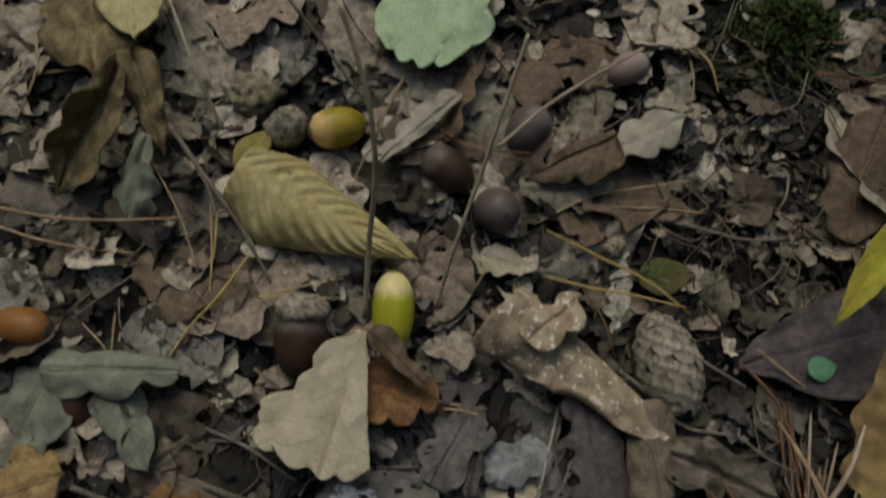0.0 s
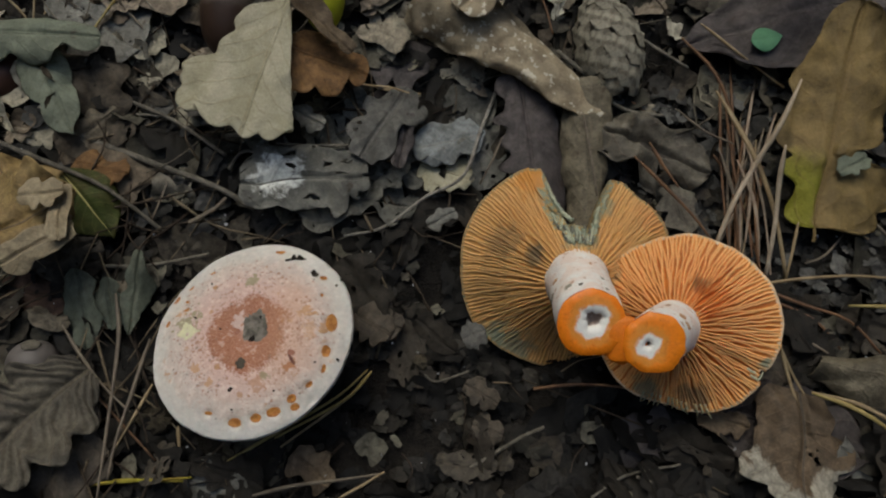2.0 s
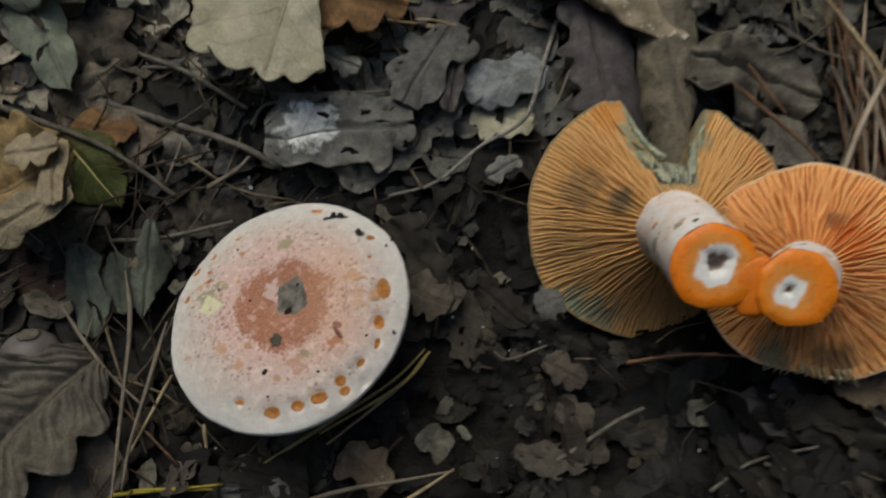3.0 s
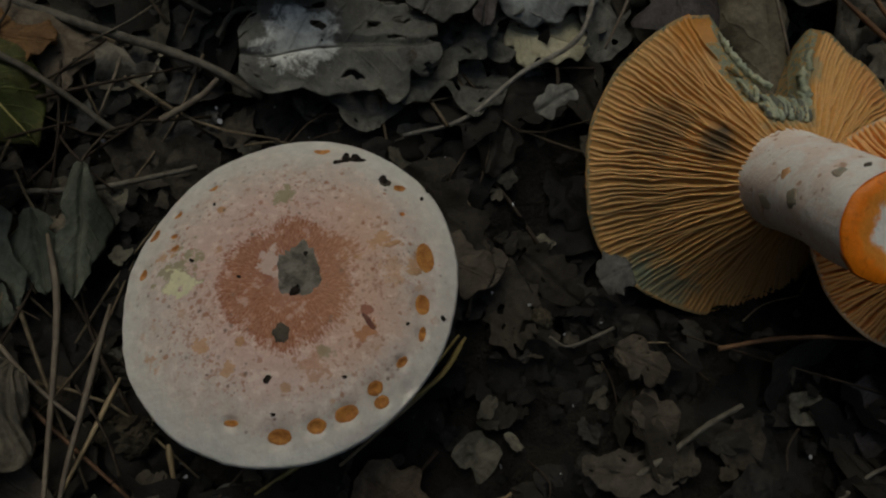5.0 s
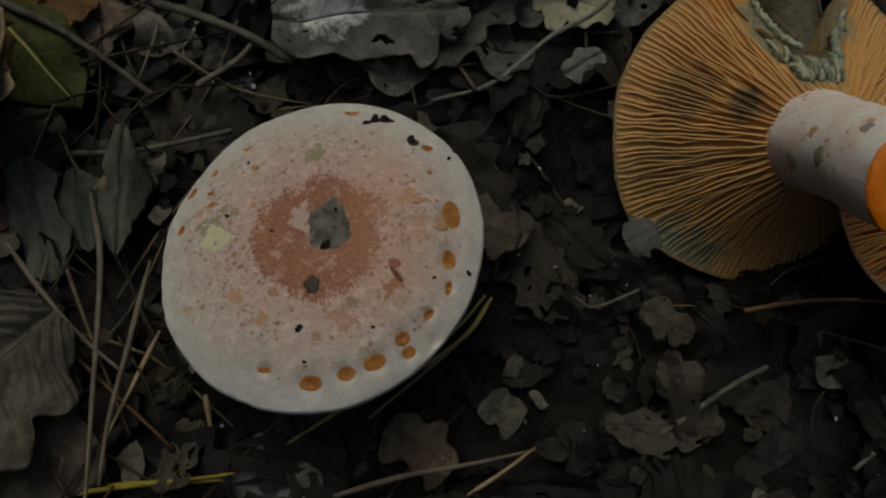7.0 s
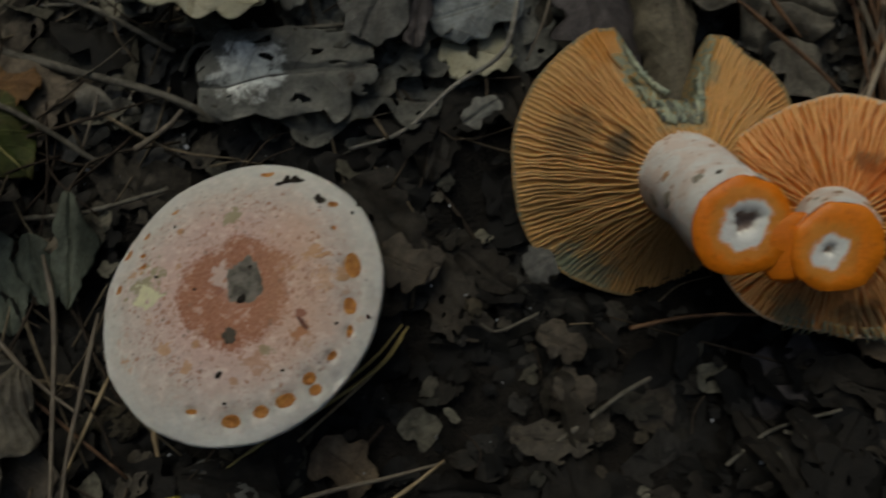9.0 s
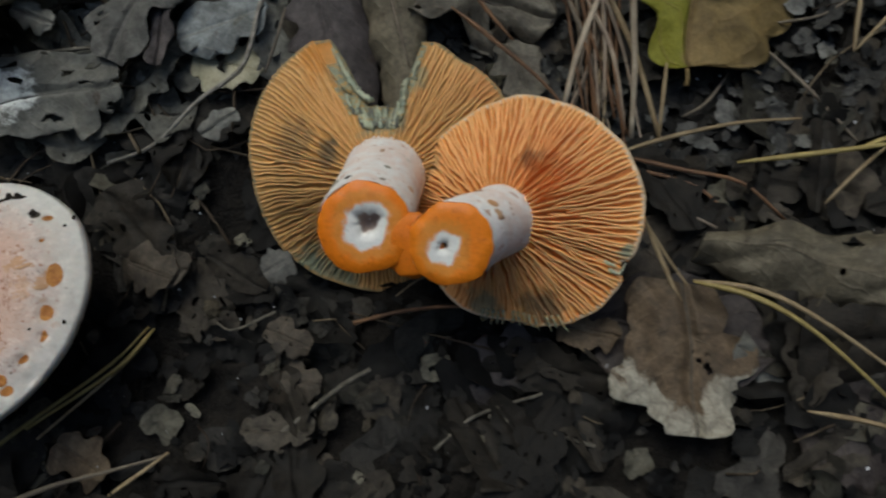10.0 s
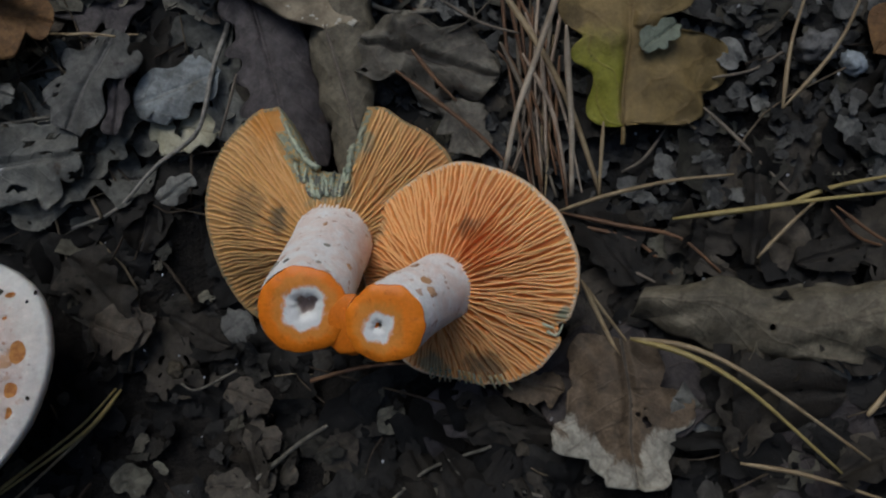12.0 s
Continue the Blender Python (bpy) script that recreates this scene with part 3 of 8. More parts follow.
def cap_material(stains):
    """Pinkish cream skin with a fringed rust ring, pale flecks and stains (place, radius, colour, strength)."""
    mat, nt, b = shader("pink_cream_cap_skin", 0.62, 0.25)
    co = coords(nt)
    x, y, z = split(nt, co)
    big, mid = noise_node(nt, co, 90.0, 4.0), noise_node(nt, co, 420.0, 5.0, 0.65)
    d = calc(nt, "SQRT", calc(nt, "ADD", calc(nt, "MULTIPLY", x, x), calc(nt, "MULTIPLY", y, y)))
    ang = calc(nt, "ARCTAN2", y, x)
    cs = nt.nodes.new("ShaderNodeCombineXYZ")
    nt.links.new(calc(nt, "MULTIPLY", ang, 9.0), cs.inputs[0])
    nt.links.new(calc(nt, "MULTIPLY", d, 260.0), cs.inputs[1])
    fibre = noise_node(nt, cs.outputs[0], 3.2, 4.0, 0.7)
    edge = calc(nt, "ADD", d, calc(nt, "ADD", calc(nt, "MULTIPLY", calc(nt, "SUBTRACT", fibre, 0.5), 0.009), calc(nt, "MULTIPLY", calc(nt, "SUBTRACT", big, 0.5), 0.012)))
    col = mixed(nt, step(nt, edge, 0.015, 0.034), (0.66, 0.47, 0.41), (0.66, 0.615, 0.55))
    zones = calc(nt, "SINE", calc(nt, "MULTIPLY", edge, 1150.0))
    col = mixed(nt, step(nt, zones, 0.2, 1.0, 0.0, 0.22), col, (0.60, 0.42, 0.33))
    ring = calc(nt, "MULTIPLY", step(nt, edge, 0.0152, 0.0130), step(nt, edge, 0.001, 0.006, 0.45, 1.0))
    col = mixed(nt, calc(nt, "MULTIPLY", ring, 0.97), col, mixed(nt, step(nt, fibre, 0.42, 0.62), (0.33, 0.12, 0.06), (0.50, 0.25, 0.155)))
    peach = calc(nt, "MULTIPLY", step(nt, x, 0.002, 0.016), step(nt, edge, 0.029, 0.02))
    col = mixed(nt, calc(nt, "MULTIPLY", peach, 0.35), col, (0.66, 0.40, 0.24))
    scale = calc(nt, "ADD", noise_node(nt, co, 900.0, 4.0, 0.7), calc(nt, "MULTIPLY", calc(nt, "SUBTRACT", big, 0.5), 0.35))
    band = calc(nt, "MULTIPLY", step(nt, edge, 0.004, 0.010), step(nt, edge, 0.034, 0.022))
    col = mixed(nt, calc(nt, "MULTIPLY", step(nt, scale, 0.53, 0.66), calc(nt, "MULTIPLY", band, 0.8)), col, (0.42, 0.20, 0.13))
    col = mixed(nt, calc(nt, "MULTIPLY", step(nt, mid, 0.54, 0.64), calc(nt, "SUBTRACT", 0.42, calc(nt, "MULTIPLY", ring, 0.12))), col, (0.76, 0.67, 0.60))
    for size, thin, reach_to, tone in ((620.0, 0.82, 0.035, (0.42, 0.20, 0.12)), (330.0, 0.86, 0.034, (0.52, 0.27, 0.12)), (900.0, 0.93, 0.037, (0.22, 0.15, 0.11))):
        vor = nt.nodes.new("ShaderNodeTexVoronoi")
        vor.inputs["Scale"].default_value = size
        nt.links.new(co, vor.inputs["Vector"])
        cell = split(nt, vor.outputs["Color"])
        dot = calc(nt, "ADD", vor.outputs["Distance"], calc(nt, "MULTIPLY", calc(nt, "SUBTRACT", mid, 0.5), 0.9))
        dot = calc(nt, "MULTIPLY", step(nt, dot, 0.42, 0.24), step(nt, calc(nt, "ADD", cell[0], calc(nt, "MULTIPLY", calc(nt, "SUBTRACT", big, 0.5), 0.6)), thin, thin + 0.03))
        zone = calc(nt, "MULTIPLY", step(nt, edge, 0.009, 0.014), step(nt, edge, reach_to, reach_to - 0.008))
        col = mixed(nt, calc(nt, "MULTIPLY", calc(nt, "MULTIPLY", dot, zone), calc(nt, "ADD", calc(nt, "MULTIPLY", cell[1], 0.5), 0.4)), col, tone)
    rough = noise_node(nt, co, 380.0, 4.0, 0.65)
    for at, rad, tone, amount in stains:
        dx, dy = calc(nt, "SUBTRACT", x, at[0] - CAP.x), calc(nt, "SUBTRACT", y, at[1] - CAP.y)
        gap = calc(nt, "SQRT", calc(nt, "ADD", calc(nt, "MULTIPLY", dx, dx), calc(nt, "MULTIPLY", dy, dy)))
        gap = calc(nt, "ADD", gap, calc(nt, "MULTIPLY", calc(nt, "SUBTRACT", rough, 0.5), rad * 5.0))
        col = mixed(nt, step(nt, gap, rad * 0.95, rad * 0.6, 0.0, amount), col, tone)
    col = mixed(nt, step(nt, edge, 0.029, 0.0375, 0.0, 0.75), col, (0.73, 0.72, 0.67))
    nt.links.new(scaled(nt, col, calc(nt, "ADD", calc(nt, "MULTIPLY", mid, 0.5), 0.75)), b.inputs["Base Color"])
    b.inputs["Subsurface Weight"].default_value = 0.08
    b.inputs["Subsurface Radius"].default_value = (0.003, 0.0015, 0.0008)
    relief(nt, b, calc(nt, "ADD", mid, scale), 0.4, 0.0005)
    return mat


OLIVE, PALE, FAINT, RUST = (0.34, 0.30, 0.17), (0.74, 0.72, 0.47), (0.58, 0.34, 0.19), (0.34, 0.14, 0.09)
M_cap = cap_material([
    ((-0.0641, -0.0119, 0.0224), 0.0052, OLIVE, 0.85), ((-0.0635, -0.0147, 0.0233), 0.0034, PALE, 0.95), ((-0.0670, -0.0077, 0.0199), 0.0022, FAINT, 0.8),
    ((-0.0423, 0.0056, 0.0213), 0.0022, OLIVE, 0.85), ((-0.0678, -0.0304, 0.0235), 0.0019, FAINT, 0.8), ((-0.0578, -0.0286, 0.0270), 0.0020, FAINT, 0.85),
    ((-0.0513, -0.0342, 0.0286), 0.0016, FAINT, 0.85), ((-0.0346, -0.0334, 0.0298), 0.0040, (0.5, 0.27, 0.16), 0.7), ((-0.0325, -0.0318, 0.0297), 0.0022, OLIVE, 0.7),
    ((-0.0243, -0.0273, 0.0288), 0.0021, (0.46, 0.2, 0.09), 0.9), ((-0.0247, -0.0225, 0.0284), 0.0016, RUST, 0.95),
    ((-0.0207, -0.0062, 0.0248), 0.0018, FAINT, 0.9), ((-0.0231, -0.0077, 0.0255), 0.0012, FAINT, 0.9), ((-0.0141, -0.0119, 0.0247), 0.0020, FAINT, 0.85),
    ((-0.0452, -0.0142, 0.0250), 0.0018, RUST, 0.9), ((-0.0439, -0.0114, 0.0247), 0.0030, (0.66, 0.52, 0.46), 0.8),
    ((-0.0185, -0.0141, 0.0262), 0.0032, (0.62, 0.38, 0.23), 0.6)])
M_pit = grain_material("orange_pit", (0.60, 0.27, 0.065), (0.42, 0.16, 0.04), 600.0, 0.5, 0.35, 0.5)
M_faint = grain_material("faded_orange_spot", (0.60, 0.38, 0.22), (0.5, 0.29, 0.16), 600.0, 0.6, 0.25, 0.4)
M_navel = grain_material("grey_navel", (0.25, 0.23, 0.195), (0.10, 0.09, 0.073), 330.0, 0.75, 0.2, 0.8, 0.0008)
M_redscar = grain_material("wine_brown_scar", (0.17, 0.075, 0.06), (0.24, 0.11, 0.08), 500.0, 0.7, 0.2, 0.5)
M_darkspot = grain_material("dark_grey_spot", (0.10, 0.085, 0.065), (0.065, 0.055, 0.04), 500.0, 0.7, 0.2, 0.5)


def drape(name, at, rx, ry, turn, mat, parent, lift=0.0003, rag=0.16, seed=0):
    """A thin patch that lies on the cap's skin."""
    cx, cy = at[0] - CAP.x, at[1] - CAP.y
    c, s = math.cos(radians(turn)), math.sin(radians(turn))
    rings, segs = 6, 36
    verts, faces = [], []
    for i in range(rings + 1):
        for k in range(segs):
            w = 2 * math.pi * k / segs
            q = i / rings * (1 + rag * noise.noise(Vector((math.cos(w) * 1.6, math.sin(w) * 1.6, seed * 5.1))) + rag * 0.6 * noise.noise(Vector((math.cos(w) * 4, math.sin(w) * 4, seed * 2.1))))
            ex, ey = rx * q * math.cos(w), ry * q * math.sin(w)
            x, y = cx + ex * c - ey * s, cy + ex * s + ey * c
            edge = lift if i < rings - 1 else lift * 0.5 if i < rings else -0.0001
            verts.append((x, y, CAP_Z + cap_height(x, y) + edge))
    for i in range(rings):
        for k in range(segs):
            k2 = (k + 1) % segs
            faces.append((i * segs + k, (i + 1) * segs + k, (i + 1) * segs + k2, i * segs + k2))
    return part(name, (verts, faces), mat, parent)


def pit(at, rx, ry, turn, seed):
    """An orange pit in the skin: a dent and its coloured floor."""
    PITS.append((at[0] - CAP.x, at[1] - CAP.y, (rx + ry) * 0.6, 0.0015))
    return ("pit", at, rx, ry, turn, M_pit, seed)


def build_standing_mushroom():
    root = empty("standing_mushroom", (CAP.x, CAP.y, 0))
    marks = [
        pit((-0.0340, 0.0188, 0.0143), 0.0021, 0.0009, 2, 1), pit((-0.0714, -0.0013, 0.0148), 0.0018, 0.0009, 62, 2),
        pit((-0.0725, -0.0112, 0.0180), 0.0014, 0.0009, 70, 3), pit((-0.0419, -0.0471, 0.0281), 0.0025, 0.0017, 0, 4),
        pit((-0.0347, -0.0455, 0.0285), 0.0020, 0.0016, 12, 5), pit((-0.0289, -0.0434, 0.0283), 0.0026, 0.0017, 18, 6),
    ]
    marks += [
        pit((-0.0219, -0.0414, 0.0272), 0.0017, 0.0014, 25, 7), pit((-0.0231, -0.0387, 0.0281), 0.0018, 0.0015, 35, 8),
        pit((-0.0175, -0.0336, 0.0272), 0.0015, 0.0009, 45, 9), pit((-0.0130, -0.0279, 0.0259), 0.0008, 0.0018, -12, 10),
        pit((-0.0126, -0.0215, 0.0256), 0.0017, 0.0024, 0, 11), pit((-0.0114, -0.0108, 0.0233), 0.0021, 0.0037, 4, 12),
        pit((-0.0161, 0.0076, 0.0183), 0.0015, 0.0010, 0, 13), pit((-0.0662, -0.0026, 0.0184), 0.0009, 0.0007, 0, 14),
        pit((-0.0513, -0.0440, 0.0277), 0.0015, 0.0007, -5, 15), pit((-0.0655, -0.0058, 0.0190), 0.0011, 0.0007, 30, 16),
        pit((-0.0587, 0.0094, 0.0160), 0.0012, 0.0006, 28, 17), pit((-0.0664, 0.0034, 0.0160), 0.0012, 0.0006, 45, 18),
        pit((-0.0159, 0.0001, 0.0195), 0.0007, 0.0006, 0, 19),
    ]
    marks += [
        ("scar", (-0.0415, -0.0269, 0.0288), 0.0017, 0.0023, 0, M_darkspot, 35), ("scar", (-0.0192, 0.0087, 0.0186), 0.0015, 0.0013, 0, M_darkspot, 36),
        ("scar", (-0.0240, -0.0253, 0.0275), 0.0022, 0.0006, -55, M_redscar, 39), ("spot", (-0.0138, -0.0142, 0.0245), 0.0018, 0.0010, 10, M_faint, 40), ("spot", (-0.0186, -0.0079, 0.0225), 0.0022, 0.0007, 18, M_faint, 42),
        ("scar", (-0.0262, 0.0157, 0.0159), 0.0030, 0.0008, -4, M_crumb, 37), ("scar", (-0.0297, 0.0149, 0.0168), 0.0012, 0.0006, 20, M_crumb, 38),
    ]
    verts, faces = [], []
    rings, segs = 110, 340
    for i in range(rings + 1):
        r = (i / rings) ** 0.85
        for k in range(segs):
            a = 2 * math.pi * k / segs
            d = cap_radius(a) * r
            x, y = d * math.cos(a), d * math.sin(a)
            verts.append((x, y, CAP_Z + cap_height(x, y)))
    for drop, shrink in ((0.0013, 1.012), (0.003, 1.012), (0.0044, 0.985), (0.005, 0.93)):
        for k in range(segs):
            a = 2 * math.pi * k / segs
            d = cap_radius(a) * shrink
            x, y = d * math.cos(a), d * math.sin(a)
            verts.append((x, y, CAP_Z + CAP_TILT * y + CAP_LEAN * x - drop))
    rows = len(verts) // segs
    for i in range(rows - 1):
        for k in range(segs):
            k2 = (k + 1) % segs
            faces.append((i * segs + k, (i + 1) * segs + k, (i + 1) * segs + k2, i * segs + k2))
    cap = part("cap", (verts, faces), M_cap, root, "pinkish cream cap with a rust ring")
    under = []
    uf = []
    for i in range(9):
        r = 0.94 - i * 0.085
        for k in range(144):
            a = 2 * math.pi * k / 144
            d = cap_radius(a) * r
            y = d * math.sin(a)
            under.append((d * math.cos(a), y, CAP_Z + CAP_TILT * y + CAP_LEAN * d * math.cos(a) - 0.0048 - 0.0012 * i - (0.0014 if k % 2 else 0)))
    for i in range(8):
        for k in range(144):
            k2 = (k + 1) % 144
            uf.append((i * 144 + k, (i + 1) * 144 + k, (i + 1) * 144 + k2, i * 144 + k2))
    part("gill_layer", (under, uf), M_gill_c, root, "orange gills under the cap")
    foot = ground_height(CAP.x, CAP.y) - 0.004
    part("stem", tube([(0.001, 0.002, foot), (0, 0.001, 0.0), (0, 0, CAP_Z - 0.008)], 0.0105, 0.0115, 14, 24, 0.05, 3), M_stem, root)
    for name, at, rx, ry, turn, mat, seed in marks:
        drape(name, at, rx, ry, turn, mat, cap, rag=0.07 if name == "pit" else 0.3, seed=seed)
    drape("navel", (-0.0383, -0.0129, 0.0248), 0.0044, 0.0070, 14, M_navel, cap, 0.0005, 0.42, 41)
    for at, r, s in (((-0.0441, -0.0361, 0.0295), 0.0008, 1), ((-0.0282, 0.0157, 0.0161), 0.0012, 2), ((-0.0259, 0.0162, 0.0155), 0.001, 3), ((-0.0306, 0.0146, 0.0170), 0.0006, 4),
                     ((-0.0095, 0.0075, 0.0159), 0.0007, 5), ((-0.0083, -0.0244, 0.0237), 0.0006, 6), ((-0.0430, -0.0429, 0.0290), 0.0004, 7), ((-0.0391, -0.0178, 0.0257), 0.0011, 8),
                     ((-0.0199, 0.0091, 0.0186), 0.0012, 9), ((-0.0610, -0.0097, 0.0229), 0.0005, 10), ((-0.0291, -0.0363, 0.0295), 0.0004, 11), ((-0.0111, 0.0047, 0.0179), 0.0005, 12),
                     ((-0.0369, -0.0096, 0.0249), 0.0008, 13), ((-0.0506, -0.0143, 0.0256), 0.0004, 14), ((-0.0160, -0.0258, 0.0270), 0.0004, 15), ((-0.0575, 0.0041, 0.0189), 0.0004, 16)):
        x, y = at[0] - CAP.x, at[1] - CAP.y
        cr = part("soil_crumb", blob(r * 1.2, r * 0.85, r * 0.6, 0.5, s, 6, 9), M_crumb, cap)
        cr.matrix_local = pose(x, y, CAP_Z + cap_height(x, y) + r * 0.2, 0, 0, s * 50)
    return tagged(root, "pale pink saffron milk cap with orange pits, standing in leaf litter", "mushroom", "mushrooms")


# ---- the two cut mushrooms, gills up ----
def gill_material(name, crest, deep, stains, edge=None):
    """Orange gill flesh with uneven tone and blue-green bruises at given places."""
    mat, nt, b = shader(name, 0.55, 0.3)
    geo = nt.nodes.new("ShaderNodeNewGeometry").outputs["Position"]
    big, fine = noise_node(nt, geo, 85.0, 4.0), noise_node(nt, geo, 700.0, 3.0)
    rand = nt.nodes.new("ShaderNodeObjectInfo").outputs["Random"]
    col = mixed(nt, step(nt, calc(nt, "ADD", big, calc(nt, "MULTIPLY", rand, 0.25)), 0.45, 0.75), crest, deep)
    if edge:
        along, high, _ = split(nt, coords(nt, "UV"))
        col = mixed(nt, step(nt, high, 0.5, 1.0, 0.0, 0.75), col, edge)
    for at, rad, tone, amount in stains:
        sub = nt.nodes.new("ShaderNodeVectorMath")
        sub.operation = "DISTANCE"
        nt.links.new(geo, sub.inputs[0])
        sub.inputs[1].default_value = at
        reach = calc(nt, "ADD", sub.outputs["Value"], calc(nt, "MULTIPLY", calc(nt, "SUBTRACT", noise_node(nt, geo, 230.0, 4.0), 0.5), rad * 1.6))
        col = mixed(nt, step(nt, reach, rad, rad * 0.35, 0.0, amount), col, tone)
    nt.links.new(scaled(nt, col, calc(nt, "ADD", calc(nt, "MULTIPLY", fine, 0.45), 0.77)), b.inputs["Base Color"])
    b.inputs["Subsurface Weight"].default_value = 0.12
    b.inputs["Subsurface Radius"].default_value = (0.0025, 0.001, 0.0004)
    relief(nt, b, fine, 0.3, 0.0003)
    return mat


GREEN, GREY = (0.22, 0.27, 0.19), (0.10, 0.09, 0.065)
STAIN_B = [((0.0655, 0.0198, 0.0130), 0.006, GREY, 0.8), ((0.0534, 0.0275, 0.0060), 0.010, GREY, 0.45), ((0.0828, 0.0278, 0.0170), 0.010, GREEN, 0.8),
           ((0.0707, 0.0475, 0.0146), 0.006, GREEN, 0.6), ((0.0948, 0.0409, 0.0143), 0.006, GREEN, 0.6), ((0.0571, -0.0112, -0.0220), 0.016, GREEN, 0.75), ((0.0509, -0.0054, -0.0198), 0.009, GREEN, 0.6),
           ((0.0660, 0.0545, 0.0140), 0.012, (0.62, 0.26, 0.04), 0.75), ((0.1194, 0.0369, 0.0090), 0.013, (0.6, 0.25, 0.08), 0.5), ((0.0460, 0.0080, -0.0050), 0.016, (0.33, 0.21, 0.085), 0.55)]
STAIN_C = [((0.1231, 0.0039, 0.0333), 0.0055, GREY, 0.85), ((0.1462, -0.0246, 0.0279), 0.0036, GREEN, 0.9), ((0.1213, -0.0357, 0.0167), 0.008, GREY, 0.75),
           ((0.1061, -0.0315, 0.0109), 0.007, GREEN, 0.7), ((0.1254, -0.0018, 0.0340), 0.010, (0.66, 0.19, 0.03), 0.7), ((0.0946, 0.0121, 0.0139), 0.006, GREEN, 0.5)]
M_gill_b = gill_material("tan_orange_gills", (0.66, 0.365, 0.115), (0.57, 0.30, 0.09), STAIN_B, (0.77, 0.47, 0.20))
M_gill_c = gill_material("bright_orange_gills", (0.78, 0.34, 0.09), (0.70, 0.27, 0.06), STAIN_C, (0.93, 0.57, 0.25))
M_flesh_b = gill_material("brown_orange_flesh", (0.60, 0.335, 0.115), (0.50, 0.27, 0.085), STAIN_B)
# Orange flesh darker than its gills: shade in the gaps is put into the colour.
M_flesh_c = gill_material("shaded_orange_flesh", (0.52, 0.19, 0.035), (0.44, 0.15, 0.03), STAIN_C)
def stem_material():
    """Chalky white stem with pink bands, greenish bruises and small rusty flecks."""
    mat, nt, b = shader("chalky_pink_stem", 0.68, 0.22)
    co = coords(nt)
    big, mid, fine = noise_node(nt, co, 120.0, 5.0, 0.6, 0.5), noise_node(nt, co, 190.0, 5.0, 0.65, 0.4), noise_node(nt, co, 1000.0, 3.0)
    col = mixed(nt, step(nt, big, 0.4, 0.62), (0.96, 0.93, 0.89), (0.90, 0.78, 0.70))
    col = mixed(nt, step(nt, mid, 0.61, 0.72, 0.0, 0.5), col, (0.50, 0.47, 0.38))
    col = mixed(nt, step(nt, noise_node(nt, co, 330.0, 4.0), 0.635, 0.68, 0.0, 0.75), col, (0.50, 0.29, 0.17))
    nt.links.new(scaled(nt, col, calc(nt, "ADD", calc(nt, "MULTIPLY", fine, 0.3), 0.86)), b.inputs["Base Color"])
    relief(nt, b, calc(nt, "ADD", big, fine), 0.45, 0.0007)
    return mat


M_stem = stem_material()
M_torn = grain_material("torn_greenish_flesh", (0.46, 0.46, 0.30), (0.30, 0.33, 0.25), 350.0, 0.75, 0.2, 0.9, 0.0012, (0.62, 0.40, 0.15), 0.52)
M_torndark = grain_material("bruised_torn_flesh", (0.15, 0.16, 0.14), (0.24, 0.24, 0.19), 300.0, 0.75, 0.2, 0.8, 0.0008)
M_tornpale = grain_material("pale_green_torn_flesh", (0.60, 0.60, 0.41), (0.42, 0.48, 0.36), 260.0, 0.65, 0.3, 0.8, 0.0008, (0.30, 0.35, 0.29), 0.62)
M_stemstain = grain_material("stem_bruise", (0.36, 0.35, 0.28), (0.44, 0.36, 0.28), 400.0, 0.75, 0.2, 0.5)
M_stemorange = grain_material("stem_pit", (0.66, 0.40, 0.22), (0.58, 0.32, 0.15), 400.0, 0.6, 0.25, 0.4)


def cut_material(name, white_to, orange, shift=(0.0, 0.0)):
    """A freshly cut stem: white heart and orange, milk-stained outer flesh."""
    mat, nt, b = shader(name, 0.42, 0.4)
    co = coords(nt)
    x, y, z = split(nt, co)
    big, fine = noise_node(nt, co, 260.0, 4.0), noise_node(nt, co, 1100.0, 3.0)
    x, y = calc(nt, "SUBTRACT", x, shift[0]), calc(nt, "SUBTRACT", y, shift[1])
    d = calc(nt, "SQRT", calc(nt, "ADD", calc(nt, "MULTIPLY", x, x), calc(nt, "MULTIPLY", y, y)))
    e = calc(nt, "ADD", d, calc(nt, "MULTIPLY", calc(nt, "SUBTRACT", big, 0.5), 0.0055))
    col = mixed(nt, step(nt, e, white_to, white_to + 0.0012), (0.88, 0.86, 0.80), orange)
    col = mixed(nt, calc(nt, "MULTIPLY", step(nt, e, white_to + 0.0045, white_to + 0.002), step(nt, e, white_to, white_to + 0.0012, 0.0, 0.55)), col, (0.72, 0.34, 0.07))
    spots = noise_node(nt, co, 420.0, 5.0, 0.65, 0.5)
    col = mixed(nt, calc(nt, "MULTIPLY", step(nt, spots, 0.54, 0.68, 0.0, 0.45), step(nt, e, white_to, white_to + 0.003)), col, (0.56, 0.12, 0.008))
    col = mixed(nt, step(nt, z, -0.0008, -0.0026, 0.0, 0.85), col, (0.34, 0.23, 0.18))
    nt.links.new(scaled(nt, col, calc(nt, "ADD", calc(nt, "MULTIPLY", fine, 0.3), 0.85)), b.inputs["Base Color"])
    relief(nt, b, calc(nt, "ADD", big, fine), 0.3, 0.0004)
    return mat


def frame_on(at, normal):
    """A pose at a place whose z runs along the normal and whose y leans up the slope."""
    n = Vector(normal).normalized()
    x = Vector((0, 1, 0)).cross(n).normalized()
    y = n.cross(x)
    return Matrix.Translation(at) @ Matrix((x, y, n)).transposed().to_4x4()


